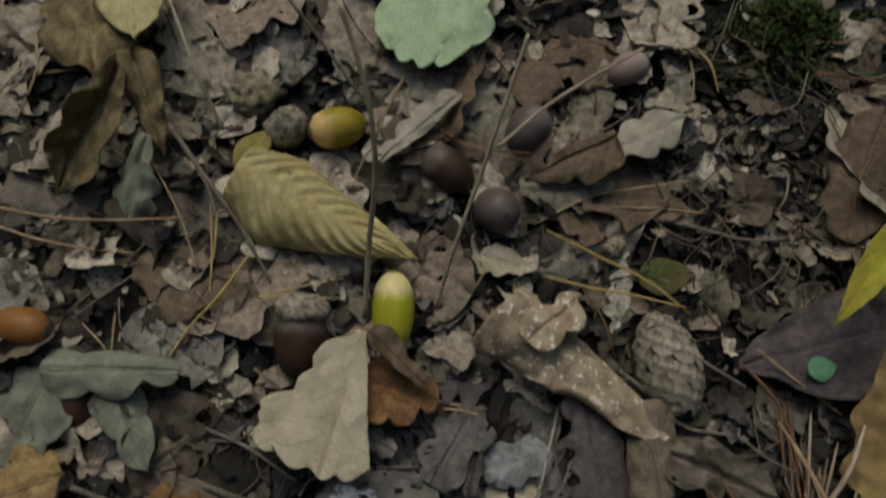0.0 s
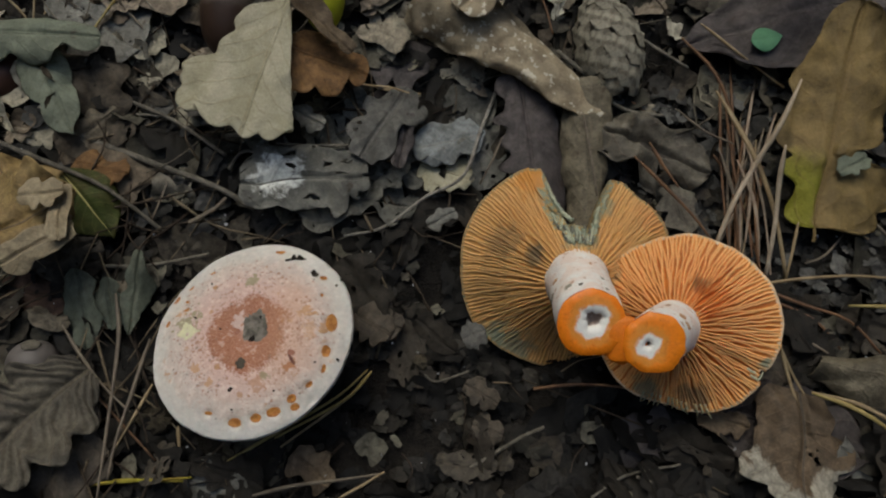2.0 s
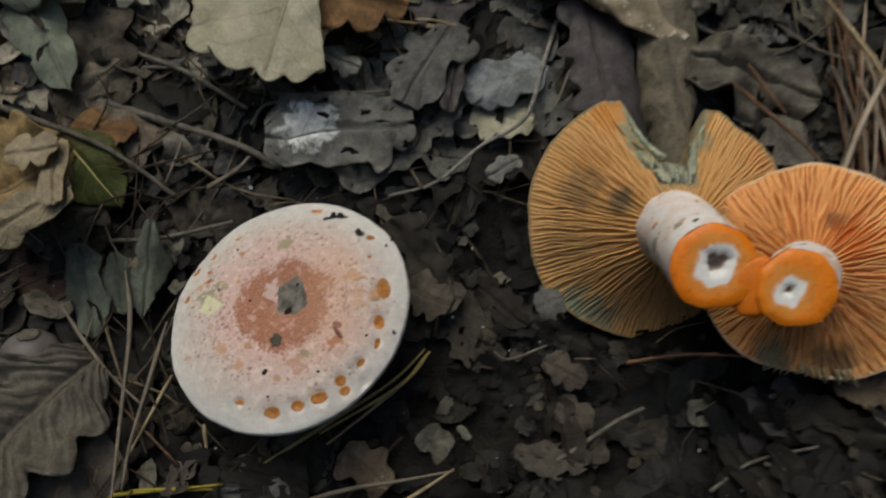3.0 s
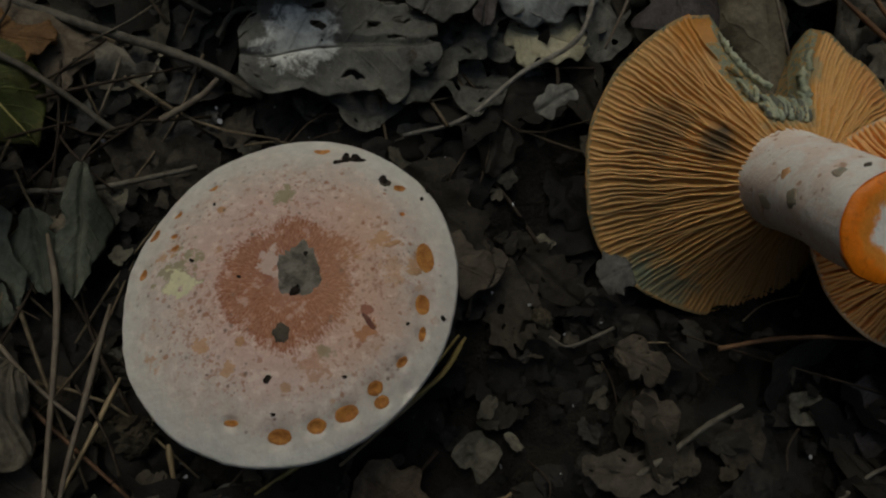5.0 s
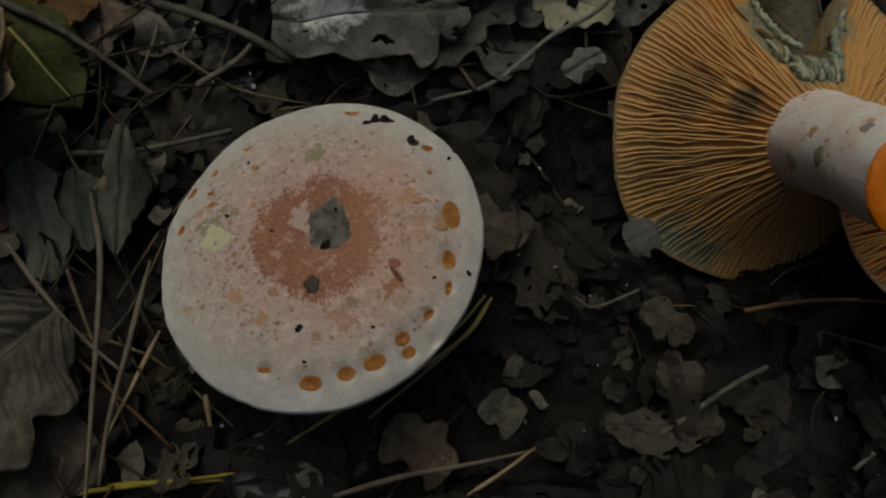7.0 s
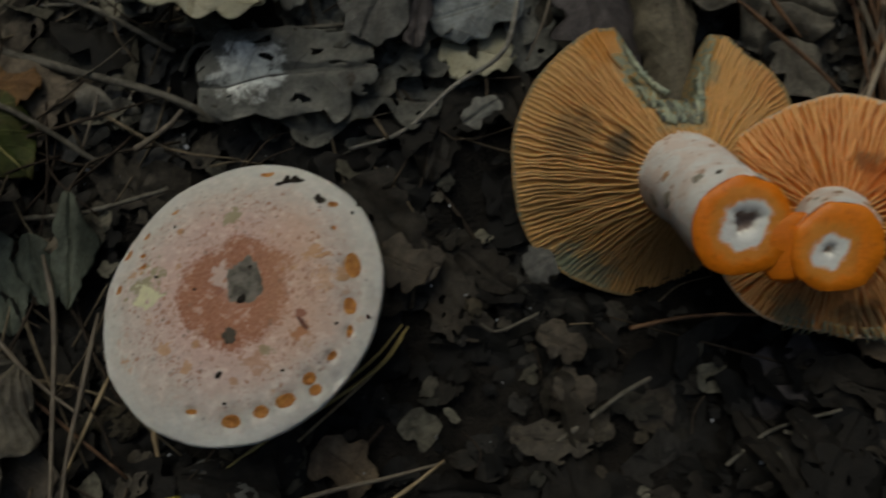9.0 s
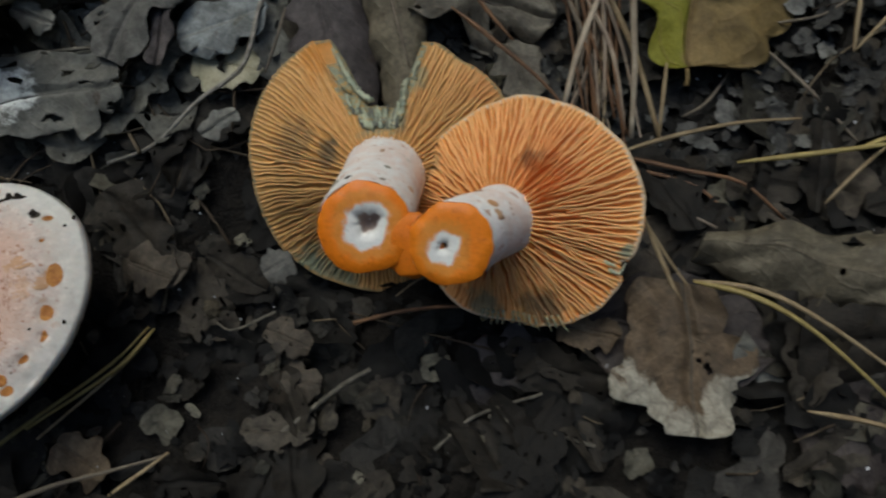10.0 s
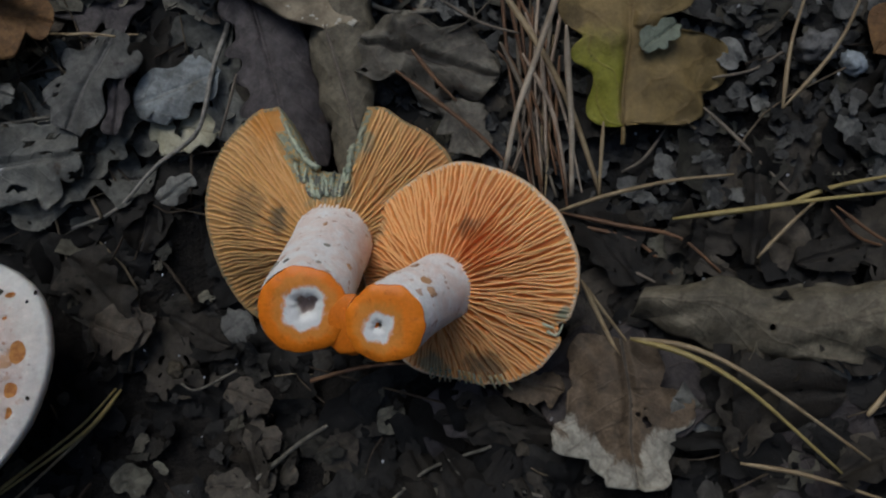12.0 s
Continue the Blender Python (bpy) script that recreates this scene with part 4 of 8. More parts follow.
def gill_blade(r_in, r_out, profile, seed, high, thick=0.00040, sway=None):
    """One gill along +x from r_in to r_out, standing on the flesh; sway bends it sideways."""
    n = 15
    verts, faces, uvs = [], [], []
    for i in range(n + 1):
        f = i / n
        r = r_in + (r_out - r_in) * f
        env = min(1.0, f * 6 + 0.25) * min(1.0, (1 - f) * 1.5 + 0.22) * min(1.0, (1 - f) * 6 + 0.3)
        side = 0.0009 * noise.noise(Vector((r * 110, seed * 3.3, 1))) + 0.00025 * noise.noise(Vector((r * 480, seed, 7)))
        if sway:
            side += sway(r, f)
        z = profile(r)
        h = high * env * (1 + 0.2 * noise.noise(Vector((r * 220, seed * 1.9, 3))))
        t = thick * (0.75 + 0.5 * f)
        verts += [(r, side - t * 1.5, z - 0.0003), (r, side - t * 0.55, z + h * 0.85), (r, side, z + h), (r, side + t * 0.55, z + h * 0.85), (r, side + t * 1.5, z - 0.0003)]
        uvs += [(f, 0.0), (f, 0.85), (f, 1.0), (f, 0.85), (f, 0.0)]
    for i in range(n):
        for k in range(4):
            a = i * 5 + k
            faces.append((a, a + 1, a + 6, a + 5))
    faces.append((0, 1, 2, 3, 4)[::-1])
    faces.append(tuple(n * 5 + k for k in range(5)))
    return verts, faces, uvs


def loft(rings, segs=40):
    """A skin over rings given as (centre, normal, radius, roughness seed)."""
    verts, faces = [], []
    for i, (c, n, r, rough) in enumerate(rings):
        m = frame_on(c, n)
        for k in range(segs):
            w = 2 * math.pi * k / segs
            q = r * (1 + rough * noise.noise(Vector((math.cos(w) * 1.7, math.sin(w) * 1.7, i * 0.35))) + rough * 0.4 * noise.noise(Vector((math.cos(w) * 6, math.sin(w) * 6, i * 0.8))))
            verts.append(m @ Vector((q * math.cos(w), q * math.sin(w), 0)))
    for i in range(len(rings) - 1):
        for k in range(segs):
            k2 = (k + 1) % segs
            faces.append((i * segs + k, i * segs + k2, (i + 1) * segs + k2, (i + 1) * segs + k))
    return verts, faces


def build_cut_mushroom(label, centre, normal, radius, rim, joint_r, rise, cut_at, cut_normal, cut_r, heart, hole, mats, count, notch=None, seed=0, hub=(0, 0), stem_marks=(), shift=(0, 0), frayed=None):
    """Gills-up mushroom: cap flesh, gills one by one, stem with a cut end."""
    m_gill, m_flesh, m_cut = mats
    m = frame_on(centre, normal) @ Matrix.Translation((hub[0], hub[1], 0))
    inv = m.inverted()
    off = Vector((-hub[0], -hub[1]))
    root = empty("cut_mushroom", (0, 0, 0))
    root.matrix_world = m

    def profile(r, out):
        f = max(0.0, min(1.0, (r - joint_r * 0.8) / max(0.001, out - joint_r * 0.8)))
        return rise * (1 - f) ** 1.5 + 0.0012 * f

    def full(a):
        d = Vector((math.cos(a), math.sin(a)))
        across = off.x * d.y - off.y * d.x
        return (off.dot(d) + math.sqrt(max(1e-8, radius * radius - across * across))) * (rim(a) + 0.016 * noise.noise(Vector((math.cos(a) * 5, math.sin(a) * 5, seed * 1.7))))

    def reach(a):
        q = full(a)
        if notch:
            mid, wide, depth = notch
            d = abs((a - mid + math.pi) % (2 * math.pi) - math.pi)
            f = max(0.0, min(1.0, (wide - d) / (wide * (0.42 if a > mid else 0.12))))
            q *= 1 - depth * f ** 0.9 * (1.6 - 0.6 * f)
            q *= 1 - 0.065 * math.exp(-((max(0.0, d - wide)) / 0.11) ** 2)
            if f > 0.02:
                q *= 1 + 0.05 * noise.noise(Vector((a * 16, seed, 2))) + 0.03 * noise.noise(Vector((a * 45, seed, 3)))
        return q

    def bare(a):
        """From and to which radius the flesh beside the bite has lost its gills."""
        d = math.degrees(a) - 87
        if not notch or d < -23.2 or d > 28.5:
            return None
        low = 0.0143 + 0.011 * (max(0.0, d - 16) / 12.5) ** 2 + 0.010 * (max(0.0, -17 - d) / 6) ** 2
        return low * (1 + 0.10 * noise.noise(Vector((d * 0.4, 2, seed)))), 0.0435 - 0.0125 * (max(0.0, d - 18) / 10.5) ** 0.6 if d > 18 else 1.0

    segs = 360 if notch else 180
    lip = 0.998 if notch else 1.010
    verts, faces = [], []
    rows = [(0.22, 0), (0.45, 0), (0.65, 0), (0.82, 0), (0.93, 0), (0.975, 0.0), (lip - 0.004, 0.0004), (lip, -0.0010), (0.98, -0.0030), (0.9, -0.0055), (0.75, -0.008), (0.5, -0.0105), (0.2, -0.012)]
    for i, (f, dz) in enumerate(rows):
        for k in range(segs):
            a = 2 * math.pi * k / segs
            r = reach(a) * f
            cut_in = 1 - reach(a) / full(a)
            z = profile(r, full(a)) + dz - (0.0015 * cut_in if i > 4 else 0) if i < 7 else 0.0012 + dz + profile(r, full(a)) * min(1.0, cut_in * 2) * 0.8
            z += 0.0016 * noise.noise(Vector((math.cos(a) * 2.2, math.sin(a) * 2.2, seed + 0.5))) * f
            verts.append((r * math.cos(a), r * math.sin(a), z))
    for i in range(len(rows) - 1):
        for k in range(segs):
            k2 = (k + 1) % segs
            faces.append((i * segs + k, (i + 1) * segs + k, (i + 1) * segs + k2, i * segs + k2))
    faces.append(tuple((len(rows) - 1) * segs + k for k in range(segs)))
    cap = part("cap", (verts, faces), m_flesh, root, "upturned cap flesh")
    skin = M_rim_dull if notch else M_rim
    cap.data.materials.append(skin)
    cap.data.materials.append(M_torn)
    for i, p in enumerate(cap.data.polygons):
        a = 2 * math.pi * (i % segs) / segs
        bitten = reach(a) < full(a) * 0.93 or reach(a + 0.035) < full(a + 0.035) * 0.93
        span = bare(a)
        if i // segs >= (3 if bitten else 5):
            p.material_index = 2 if bitten and i // segs < 9 else 1
        elif span and span[0] < math.hypot(p.center.x, p.center.y) < span[1]:
            p.material_index = 2
    for k in range(count):
        a = 2 * math.pi * (k + 0.3 * noise.noise(Vector((k * 3.1, seed, 0)))) / count
        r_out = reach(a) * (lip - 0.002 + 0.012 * noise.noise(Vector((k * 0.21, seed, 3))) + 0.008 * noise.noise(Vector((k * 0.9, seed, 5))))
        kind = (0, 2, 1)[k % 3]
        r_in = (joint_r * 0.97, joint_r + 0.12 * (full(a) - joint_r), joint_r + 0.30 * (full(a) - joint_r))[kind] * (1 + 0.25 * noise.noise(Vector((k * 1.7, 4, seed))))
        span = bare(a)
        if span and k % 2 and span[1] < r_out - 0.004 and math.degrees(a) > 112:
            r_in = span[1]
        elif span:
            r_out = min(r_out, span[0])
        if r_out - r_in < (0.0015 if span else 0.004):
            continue
        fork = 0.0 if kind == 0 or k % 7 == 0 else (1 if noise.noise(Vector((k * 2.9, 2, seed))) > 0 else -1) * r_in * 2 * math.pi / count * (1.0 if kind == 2 else 1.3)

        def sway(r, f):
            here = Vector((math.cos(a) * 3.2, math.sin(a) * 3.2, r * 75 + seed))
            return fork * max(0.0, 1 - f * 2.6) ** 1.6 + r * 0.026 * noise.noise(here) + r * 0.012 * noise.noise(here * 2.6)

        tall = (0.0021 if notch else 0.0028) * (1 + 0.35 * noise.noise(Vector((math.cos(a) * 4, math.sin(a) * 4, seed + 2)))) * (0.85 if kind else 1.0)
        ob = part("gill", gill_blade(r_in, r_out, lambda r: profile(r, full(a)), seed * 10 + k, tall, 0.00042 * (1 + 0.35 * noise.noise(Vector((k * 1.3, 9, seed)))), sway), m_gill, cap)
        lift = 0.0016 * noise.noise(Vector((math.cos(a) * 2.2, math.sin(a) * 2.2, seed + 0.5))) * 0.8
        ob.matrix_local = pose(0, 0, lift, 0, 0, math.degrees(a))
    k_local, n_local = inv @ Vector(cut_at), inv.to_3x3() @ Vector(cut_normal).normalized()
    base = Vector((0, 0, rise * 0.72))

    def ring_at(f):
        c = base.lerp(k_local, f) + Vector((0, 0, 0.003 * math.sin(math.pi * f)))
        n = Vector((0, 0, 1)).lerp(n_local, f ** 0.8).normalized()
        return c, n, (joint_r * (1 + 0.12 * (1 - f) ** 3)) * (1 - f) + cut_r * f, 0.05

    rings = [ring_at(i / 10) for i in range(11)]
    stem = part("stem", loft(rings), M_stem, root, "chalky pink stem")
    for k in range(frayed[2] + 2 if frayed else 0):
        a = radians(frayed[0] + (frayed[1] - frayed[0]) * k / frayed[2] if k < frayed[2] else 322 + 2.6 * (k - frayed[2]))
        if noise.noise(Vector((k * 4.3, 11, seed))) < -0.12:
            continue
        r = reach(a)
        z = profile(r, full(a))
        ln = (0.0036 if k < frayed[2] else 0.0009) * (0.45 + 1.4 * noise.noise(Vector((k * 2.1, 5, seed))))
        b = a + 0.16 * noise.noise(Vector((k * 1.7, 8, seed)))
        part("shred", tube([((r - 0.003) * math.cos(a), (r - 0.003) * math.sin(a), z + 0.0012), (r * math.cos(a), r * math.sin(a), z + 0.0006), ((r + ln) * math.cos(b), (r + ln) * math.sin(b), z - 0.001)], 0.0006, 0.0002, 5, 5, 0.3, k, 1.8), M_torn if k < frayed[2] else M_tornpale, cap)
    if notch:
        mid, wide, depth = notch
        for k in range(46):
            a = mid + radians(-20 + 44 * (k + 0.8 * noise.noise(Vector((k * 2.7, 6, seed)))) / 45)
            low, out = bare(a)[0], reach(a)
            r = low + (out - low) * (0.05 + 0.75 * abs(noise.noise(Vector((k * 3.3, 2, seed)))))
            ln = min(out - r + 0.0008, 0.0028 + 0.0040 * abs(noise.noise(Vector((k * 1.9, 4, seed)))) * (2 if k > 30 else 1))
            b = a + 0.14 * noise.noise(Vector((k * 1.3, 7, seed)))
            pts = []
            for f, up in ((0.0, -0.0002), (0.4, 0.0009), (0.8, 0.0010), (1.0, -0.0006)):
                q, w = r + ln * f, a + (b - a) * f
                pts.append((q * math.cos(w), q * math.sin(w), profile(q, full(w)) + up * (1 + noise.noise(Vector((k * 0.7, f, 3))))))
            part("torn_flake", tube(pts, 0.00075 + 0.0005 * noise.noise(Vector((k * 5.1, 2, 1))), 0.0003, 9, 7, 0.5, k, 1.7), (M_tornpale, M_torn, M_tornpale, M_torndark)[k % 4], cap)
        for pieces, thick in ((((106.5, 0.0385), (106.2, 0.0350), (105.4, 0.0318), (103.6, 0.0280), (99.5, 0.0246), (93.0, 0.0222)), 0.0009), (((69.0, 0.0290), (69.8, 0.0262), (69.0, 0.0232), (67.5, 0.0205)), 0.0010), (((65.0, 0.0350), (66.5, 0.0318), (65.6, 0.0290)), 0.0008)):
            pts = [(r * math.cos(radians(d)), r * math.sin(radians(d)), profile(r, full(radians(d))) + 0.0003) for d, r in pieces]
            part("torn_flesh", tube(pts, thick * 0.7, thick, 34, 9, 1.3, len(pieces), 1.4, True), M_tornpale, cap, "pale green torn edge")
    for name, f0, w0, size, mat in stem_marks:
        pv, pf = [], []
        for i in range(5):
            for k in range(14):
                t = 2 * math.pi * k / 14
                q = 0.8 * i / 4 * (1 + 0.7 * noise.noise(Vector((math.cos(t) * 1.6, math.sin(t) * 1.6, f0 * 9 + w0))) + 0.35 * noise.noise(Vector((math.cos(t) * 5, math.sin(t) * 5, w0))))
                f = f0 + q * size * math.cos(t) / (k_local - base).length
                c, n, r, _ = ring_at(f)
                w = radians(w0) + q * size * 0.8 * math.sin(t) / r
                bump = 1 + 0.05 * noise.noise(Vector((math.cos(w) * 1.7, math.sin(w) * 1.7, f * 3.5))) + 0.02 * noise.noise(Vector((math.cos(w) * 6, math.sin(w) * 6, f * 8)))
                lift = 0.00025 if i < 4 else -0.0002
                pv.append(frame_on(c, n) @ Vector(((r * bump + lift) * math.cos(w), (r * bump + lift) * math.sin(w), 0)))
        for i in range(4):
            for k in range(14):
                k2 = (k + 1) % 14
                pf.append((i * 14 + k, (i + 1) * 14 + k, (i + 1) * 14 + k2, i * 14 + k2))
        part(name, (pv, pf), mat, stem)
    face_m = frame_on(k_local, n_local)
    fv, ff, segs = [], [], 72
    prof = [(cut_r * 1.0, -0.0012), (cut_r * 1.004, 0.0), (cut_r * 0.99, 0.0003), (cut_r * 0.7, 0.0006), (heart, 0.0006), (hole * 1.15, 0.0003), (hole, -0.0008), (hole * 0.85, -0.003), (hole * 0.5, -0.0045), (0.0002, -0.005)]
    for i, (r, z) in enumerate(prof):
        for k in range(segs):
            w = 2 * math.pi * k / segs
            q = r * (1 + (0.09 if i < 3 else 0.5 if i > 4 else 0.1) * noise.noise(Vector((math.cos(w) * 1.7, math.sin(w) * 1.7, 3.5 if i < 3 else seed + 9))))
            if i < 3:
                q *= 1 + 0.035 * noise.noise(Vector((math.cos(w) * 2.2, math.sin(w) * 3, seed + 6))) + 0.02 * noise.noise(Vector((math.cos(w) * 5, math.sin(w) * 5, seed))) + 0.009 * noise.noise(Vector((math.cos(w) * 13, math.sin(w) * 13, seed + i * 0.3)))
                z += 0.0004 * noise.noise(Vector((math.cos(w) * 9, math.sin(w) * 9, seed + 4)))
            sx, sy = (shift[0], shift[1]) if i > 3 else (0, 0)
            fv.append((q * math.cos(w) + sx, q * math.sin(w) + sy, z + 0.0003 * noise.noise(Vector((q * 300 * math.cos(w), q * 300 * math.sin(w), seed)))))
    for i in range(len(prof) - 1):
        for k in range(segs):
            k2 = (k + 1) % segs
            ff.append((i * segs + k, i * segs + k2, (i + 1) * segs + k2, (i + 1) * segs + k))
    cut = part("cut_face", (fv, ff), m_cut, root, "orange cut face with a white heart")
    cut.matrix_local = face_m
    return tagged(root, label, "mushroom", "mushrooms"), stem, cut


M_rim = grain_material("pale_orange_cap_rim", (0.74, 0.58, 0.40), (0.60, 0.43, 0.27), 220.0, 0.6, 0.25, 0.4, 0.0005, (0.26, 0.27, 0.17), 0.62)
M_rim_dull = grain_material("dull_tan_cap_rim", (0.46, 0.29, 0.12), (0.38, 0.27, 0.13), 220.0, 0.65, 0.2, 0.5, 0.0006, (0.17, 0.20, 0.14), 0.56)
M_cut_b = cut_material("cut_stem_wide", 0.0052, (0.90, 0.235, 0.009), (0.0010, 0.0004))
M_cut_c = cut_material("cut_stem_small", 0.0034, (0.90, 0.25, 0.012), (-0.0014, -0.0004))

build_standing_mushroom()
wide, wide_stem, wide_cut = build_cut_mushroom(
    "large upturned saffron milk cap with tan gills and a bitten rim", (0.0802, 0.0216, -0.0067), (-0.064, -0.54, 1.0), 0.0440,
    lambda a: 1 + 0.012 * math.cos(3 * a + 1) + 0.01 * math.cos(7 * a) + 0.05 * math.exp(-((a - 0.42) / 0.2) ** 2) - 0.05 * math.exp(-((a - 0.9) / 0.16) ** 2), 0.0115, 0.0270, (0.0773, -0.0152, 0.0508), (-0.05, -0.42, 0.9), 0.0114, 0.0052, 0.0026,
    (M_gill_b, M_flesh_b, M_cut_b), 174, (radians(87), radians(19.5), 0.52), 2, (0.0030, -0.0010),
    (("pit", 0.42, 150, 0.0022, M_stemorange), ("bruise", 0.55, 172, 0.0036, M_stemstain), ("bruise", 0.62, 60, 0.0016, M_stemstain), ("pit", 0.35, 75, 0.0013, M_stemorange),
     ("bruise", 0.86, 105, 0.0013, M_darkspot), ("bruise", 0.78, 128, 0.0024, M_stemstain), ("bruise", 0.9, 60, 0.0010, M_stemstain), ("pit", 0.7, 20, 0.0016, M_stemorange), ("bruise", 0.3, 190, 0.003, M_stemstain)), (0.0012, 0.0010))
small, small_stem, small_cut = build_cut_mushroom(
    "smaller upturned saffron milk cap with bright orange gills", (0.1208, -0.0069, 0.0175), (-0.42, -0.20, 1.0), 0.0334,
    lambda a: 1 + 0.010 * math.cos(5 * a) + 0.07 * math.exp(-((a - 2.45) / 0.3) ** 2) - 0.025 * math.exp(-((a - 1.1) / 0.6) ** 2) + 0.04 * math.exp(-((a - 5.35) / 0.35) ** 2) - 0.05 * math.exp(-((a - 4.5) / 0.25) ** 2) - 0.10 * math.exp(-((a - 5.68) / 0.06) ** 2), 0.0090, 0.0160, (0.0975, -0.0218, 0.0512), (-0.12, -0.42, 0.9), 0.0102, 0.0026, 0.0009,
    (M_gill_c, M_flesh_c, M_cut_c), 156, None, 5, (-0.0032, -0.0020),
    (("pit", 0.4, 80, 0.0019, M_faint), ("pit", 0.62, 40, 0.0022, M_stemorange), ("pit", 0.75, 100, 0.0015, M_faint), ("bruise", 0.5, 110, 0.0013, M_stemstain), ("pit", 0.7, 20, 0.0026, M_faint), ("pit", 0.3, 120, 0.0012, M_faint)), (-0.0016, -0.0002), (240, 288, 15))
fused = part("fused_stem_base", blob(0.0078, 0.0082, 0.0019, 0.12, 4, 18, 32), grain_material("cut_orange", (0.90, 0.235, 0.009), (0.86, 0.215, 0.009), 300.0, 0.45, 0.35, 0.4), wide, "orange flesh that joins both stems")
fused.matrix_local = wide.matrix_world.inverted() @ frame_on((0.0884, -0.0206, 0.0486), (-0.17, -0.42, 0.9))


# ---- leaves that lie about the mushrooms ----
RAGGED = (((0.2, 0.7, 0.15, 2), (0.52, 1.0, 0.16, 2.5), (0.85, 0.6, 0.14, 2), (0.5, 0.62, 0.55, 3)), ((0.22, 0.95, 0.18, 2), (0.6, 0.6, 0.14, 2), (0.88, 0.75, 0.13, 2), (0.5, 0.5, 0.55, 3)))
TORN = (((0.3, 1.0, 0.22, 3), (0.75, 0.75, 0.22, 2), (0.5, 0.6, 0.55, 3)), ((0.15, 0.5, 0.12, 2), (0.42, 0.9, 0.13, 2.4), (0.72, 0.85, 0.15, 3), (0.95, 0.4, 0.06, 2), (0.5, 0.55, 0.55, 3)))
leaf("pale buff oak leaf, underside up, propped on acorns", "oak", (-0.0362, 0.1262, 0.0290), (-0.0540, 0.0665, 0.0180), 0.034, M_tan, M_tan, curl=-24, ruffle=0.0016, seed=3, roll=-4, nu=80, nv=44, soft=2, warp=0.03,
     edges=(((0.93, 0.62, 0.95, 1),), ((0.05, 0.12, 0.1, 2), (0.24, 0.50, 0.19, 2), (0.50, 0.62, 0.25, 2), (0.70, 0.98, 0.20, 2.4), (0.90, 0.95, 0.15, 2.4))), teeth=(3.6, 0.085, 0.06))
leaf("rust brown curled oak leaf half under a pale leaf", "oak", (-0.0375, 0.1094, 0.0200), (-0.0028, 0.1002, 0.0100), 0.0165, M_rust, M_rust, curl=-40, ruffle=0.002, seed=5, warp=0.05, nu=60, nv=30,
     edges=(((0.4, 0.7, 0.42, 2), (0.8, 0.5, 0.2, 2)), ((0.22, 1.15, 0.26, 3), (0.6, 1.0, 0.2, 2.5), (0.9, 0.45, 0.12, 2))))
leaf("taupe curled leaf edge standing beside a green acorn", "oak", (-0.0347, 0.1253, 0.0320), (-0.0100, 0.1055, 0.0200), 0.0095, M_brown, None, curl=80, ruffle=0.0025, seed=6, roll=-20, nu=50, nv=24,
     edges=(((0.3, 0.9, 0.35, 2), (0.75, 0.5, 0.3, 2)), ((0.25, 0.7, 0.3, 2), (0.6, 0.6, 0.25, 2), (0.9, 0.4, 0.12, 2))))
leaf("rolled olive yellow hornbeam leaf with strong ribs", "horn", (-0.0967, 0.2004, 0.0440), (-0.0171, 0.1605, 0.0280), 0.0345, M_rolled, None, curl=-185, ruffle=0.0010, corrug=0.0012, seed=8, roll=6, nu=90, nv=40, warp=0.03, holes=((0.24, 0.22, 0.013), (0.17, 0.45, 0.009)))
leaf("flat turned edge of a rolled hornbeam leaf", "drop", (-0.0420, 0.1820, 0.0300), (-0.0140, 0.1610, 0.0270), 0.0050, M_rolled, False, curl=-40, ruffle=0.0006, seed=108, roll=20)
leaf("mottled brown leaf rolled into a long cone", "cone", (0.0216, 0.1381, 0.0280), (0.0969, 0.0838, 0.0100), 0.0235, M_spotted, None, curl=-160, ruffle=0.004, seed=9, roll=14, nu=80, nv=30, warp=0.14)
leaf("brown leaf rolled like a trunk behind the upturned mushroom", "tube", (0.0880, 0.0252, 0.0000), (0.0938, 0.1009, 0.0120), 0.0155, M_dun, None, curl=-190, ruffle=0.003, seed=10, warp=0.12, nu=60, nv=26)
leaf("purple grey leaf strip with torn edge", "oak", (0.0627, 0.1043, 0.0080), (0.0716, 0.0397, 0.0000), 0.0155, M_purple, None, curl=-60, ruffle=0.0025, seed=11, roll=-8, nu=90, nv=30, soft=1, eaten=0.08,
     edges=(((0.5, 0.95, 0.55, 3),), ((0.08, 0.8, 0.12, 2), (0.22, 0.55, 0.2, 2), (0.30, 0.95, 0.06, 2), (0.5, 0.6, 0.5, 3), (0.45, 0.9, 0.07, 2), (0.62, 1.0, 0.08, 2), (0.85, 0.8, 0.12, 2))))
leaf("buff torn leaf flap at the mouth of a rolled leaf", "oak", (0.0333, 0.1212, 0.0280), (0.0597, 0.1447, 0.0300), 0.0130, M_spotted, False, curl=-30, ruffle=0.003, seed=12, nu=50, nv=24,
     edges=(((0.3, 0.9, 0.35, 2), (0.8, 0.55, 0.2, 2)), ((0.3, 0.8, 0.3, 2), (0.7, 0.9, 0.2, 2.4))))
leaf("large purple grey leaf lying flat", "beech", (0.2237, 0.1305, 0.0460), (0.1315, 0.1168, 0.0126), 0.025, M_purple, M_purple, curl=-20, ruffle=0.005, seed=13, warp=0.16)
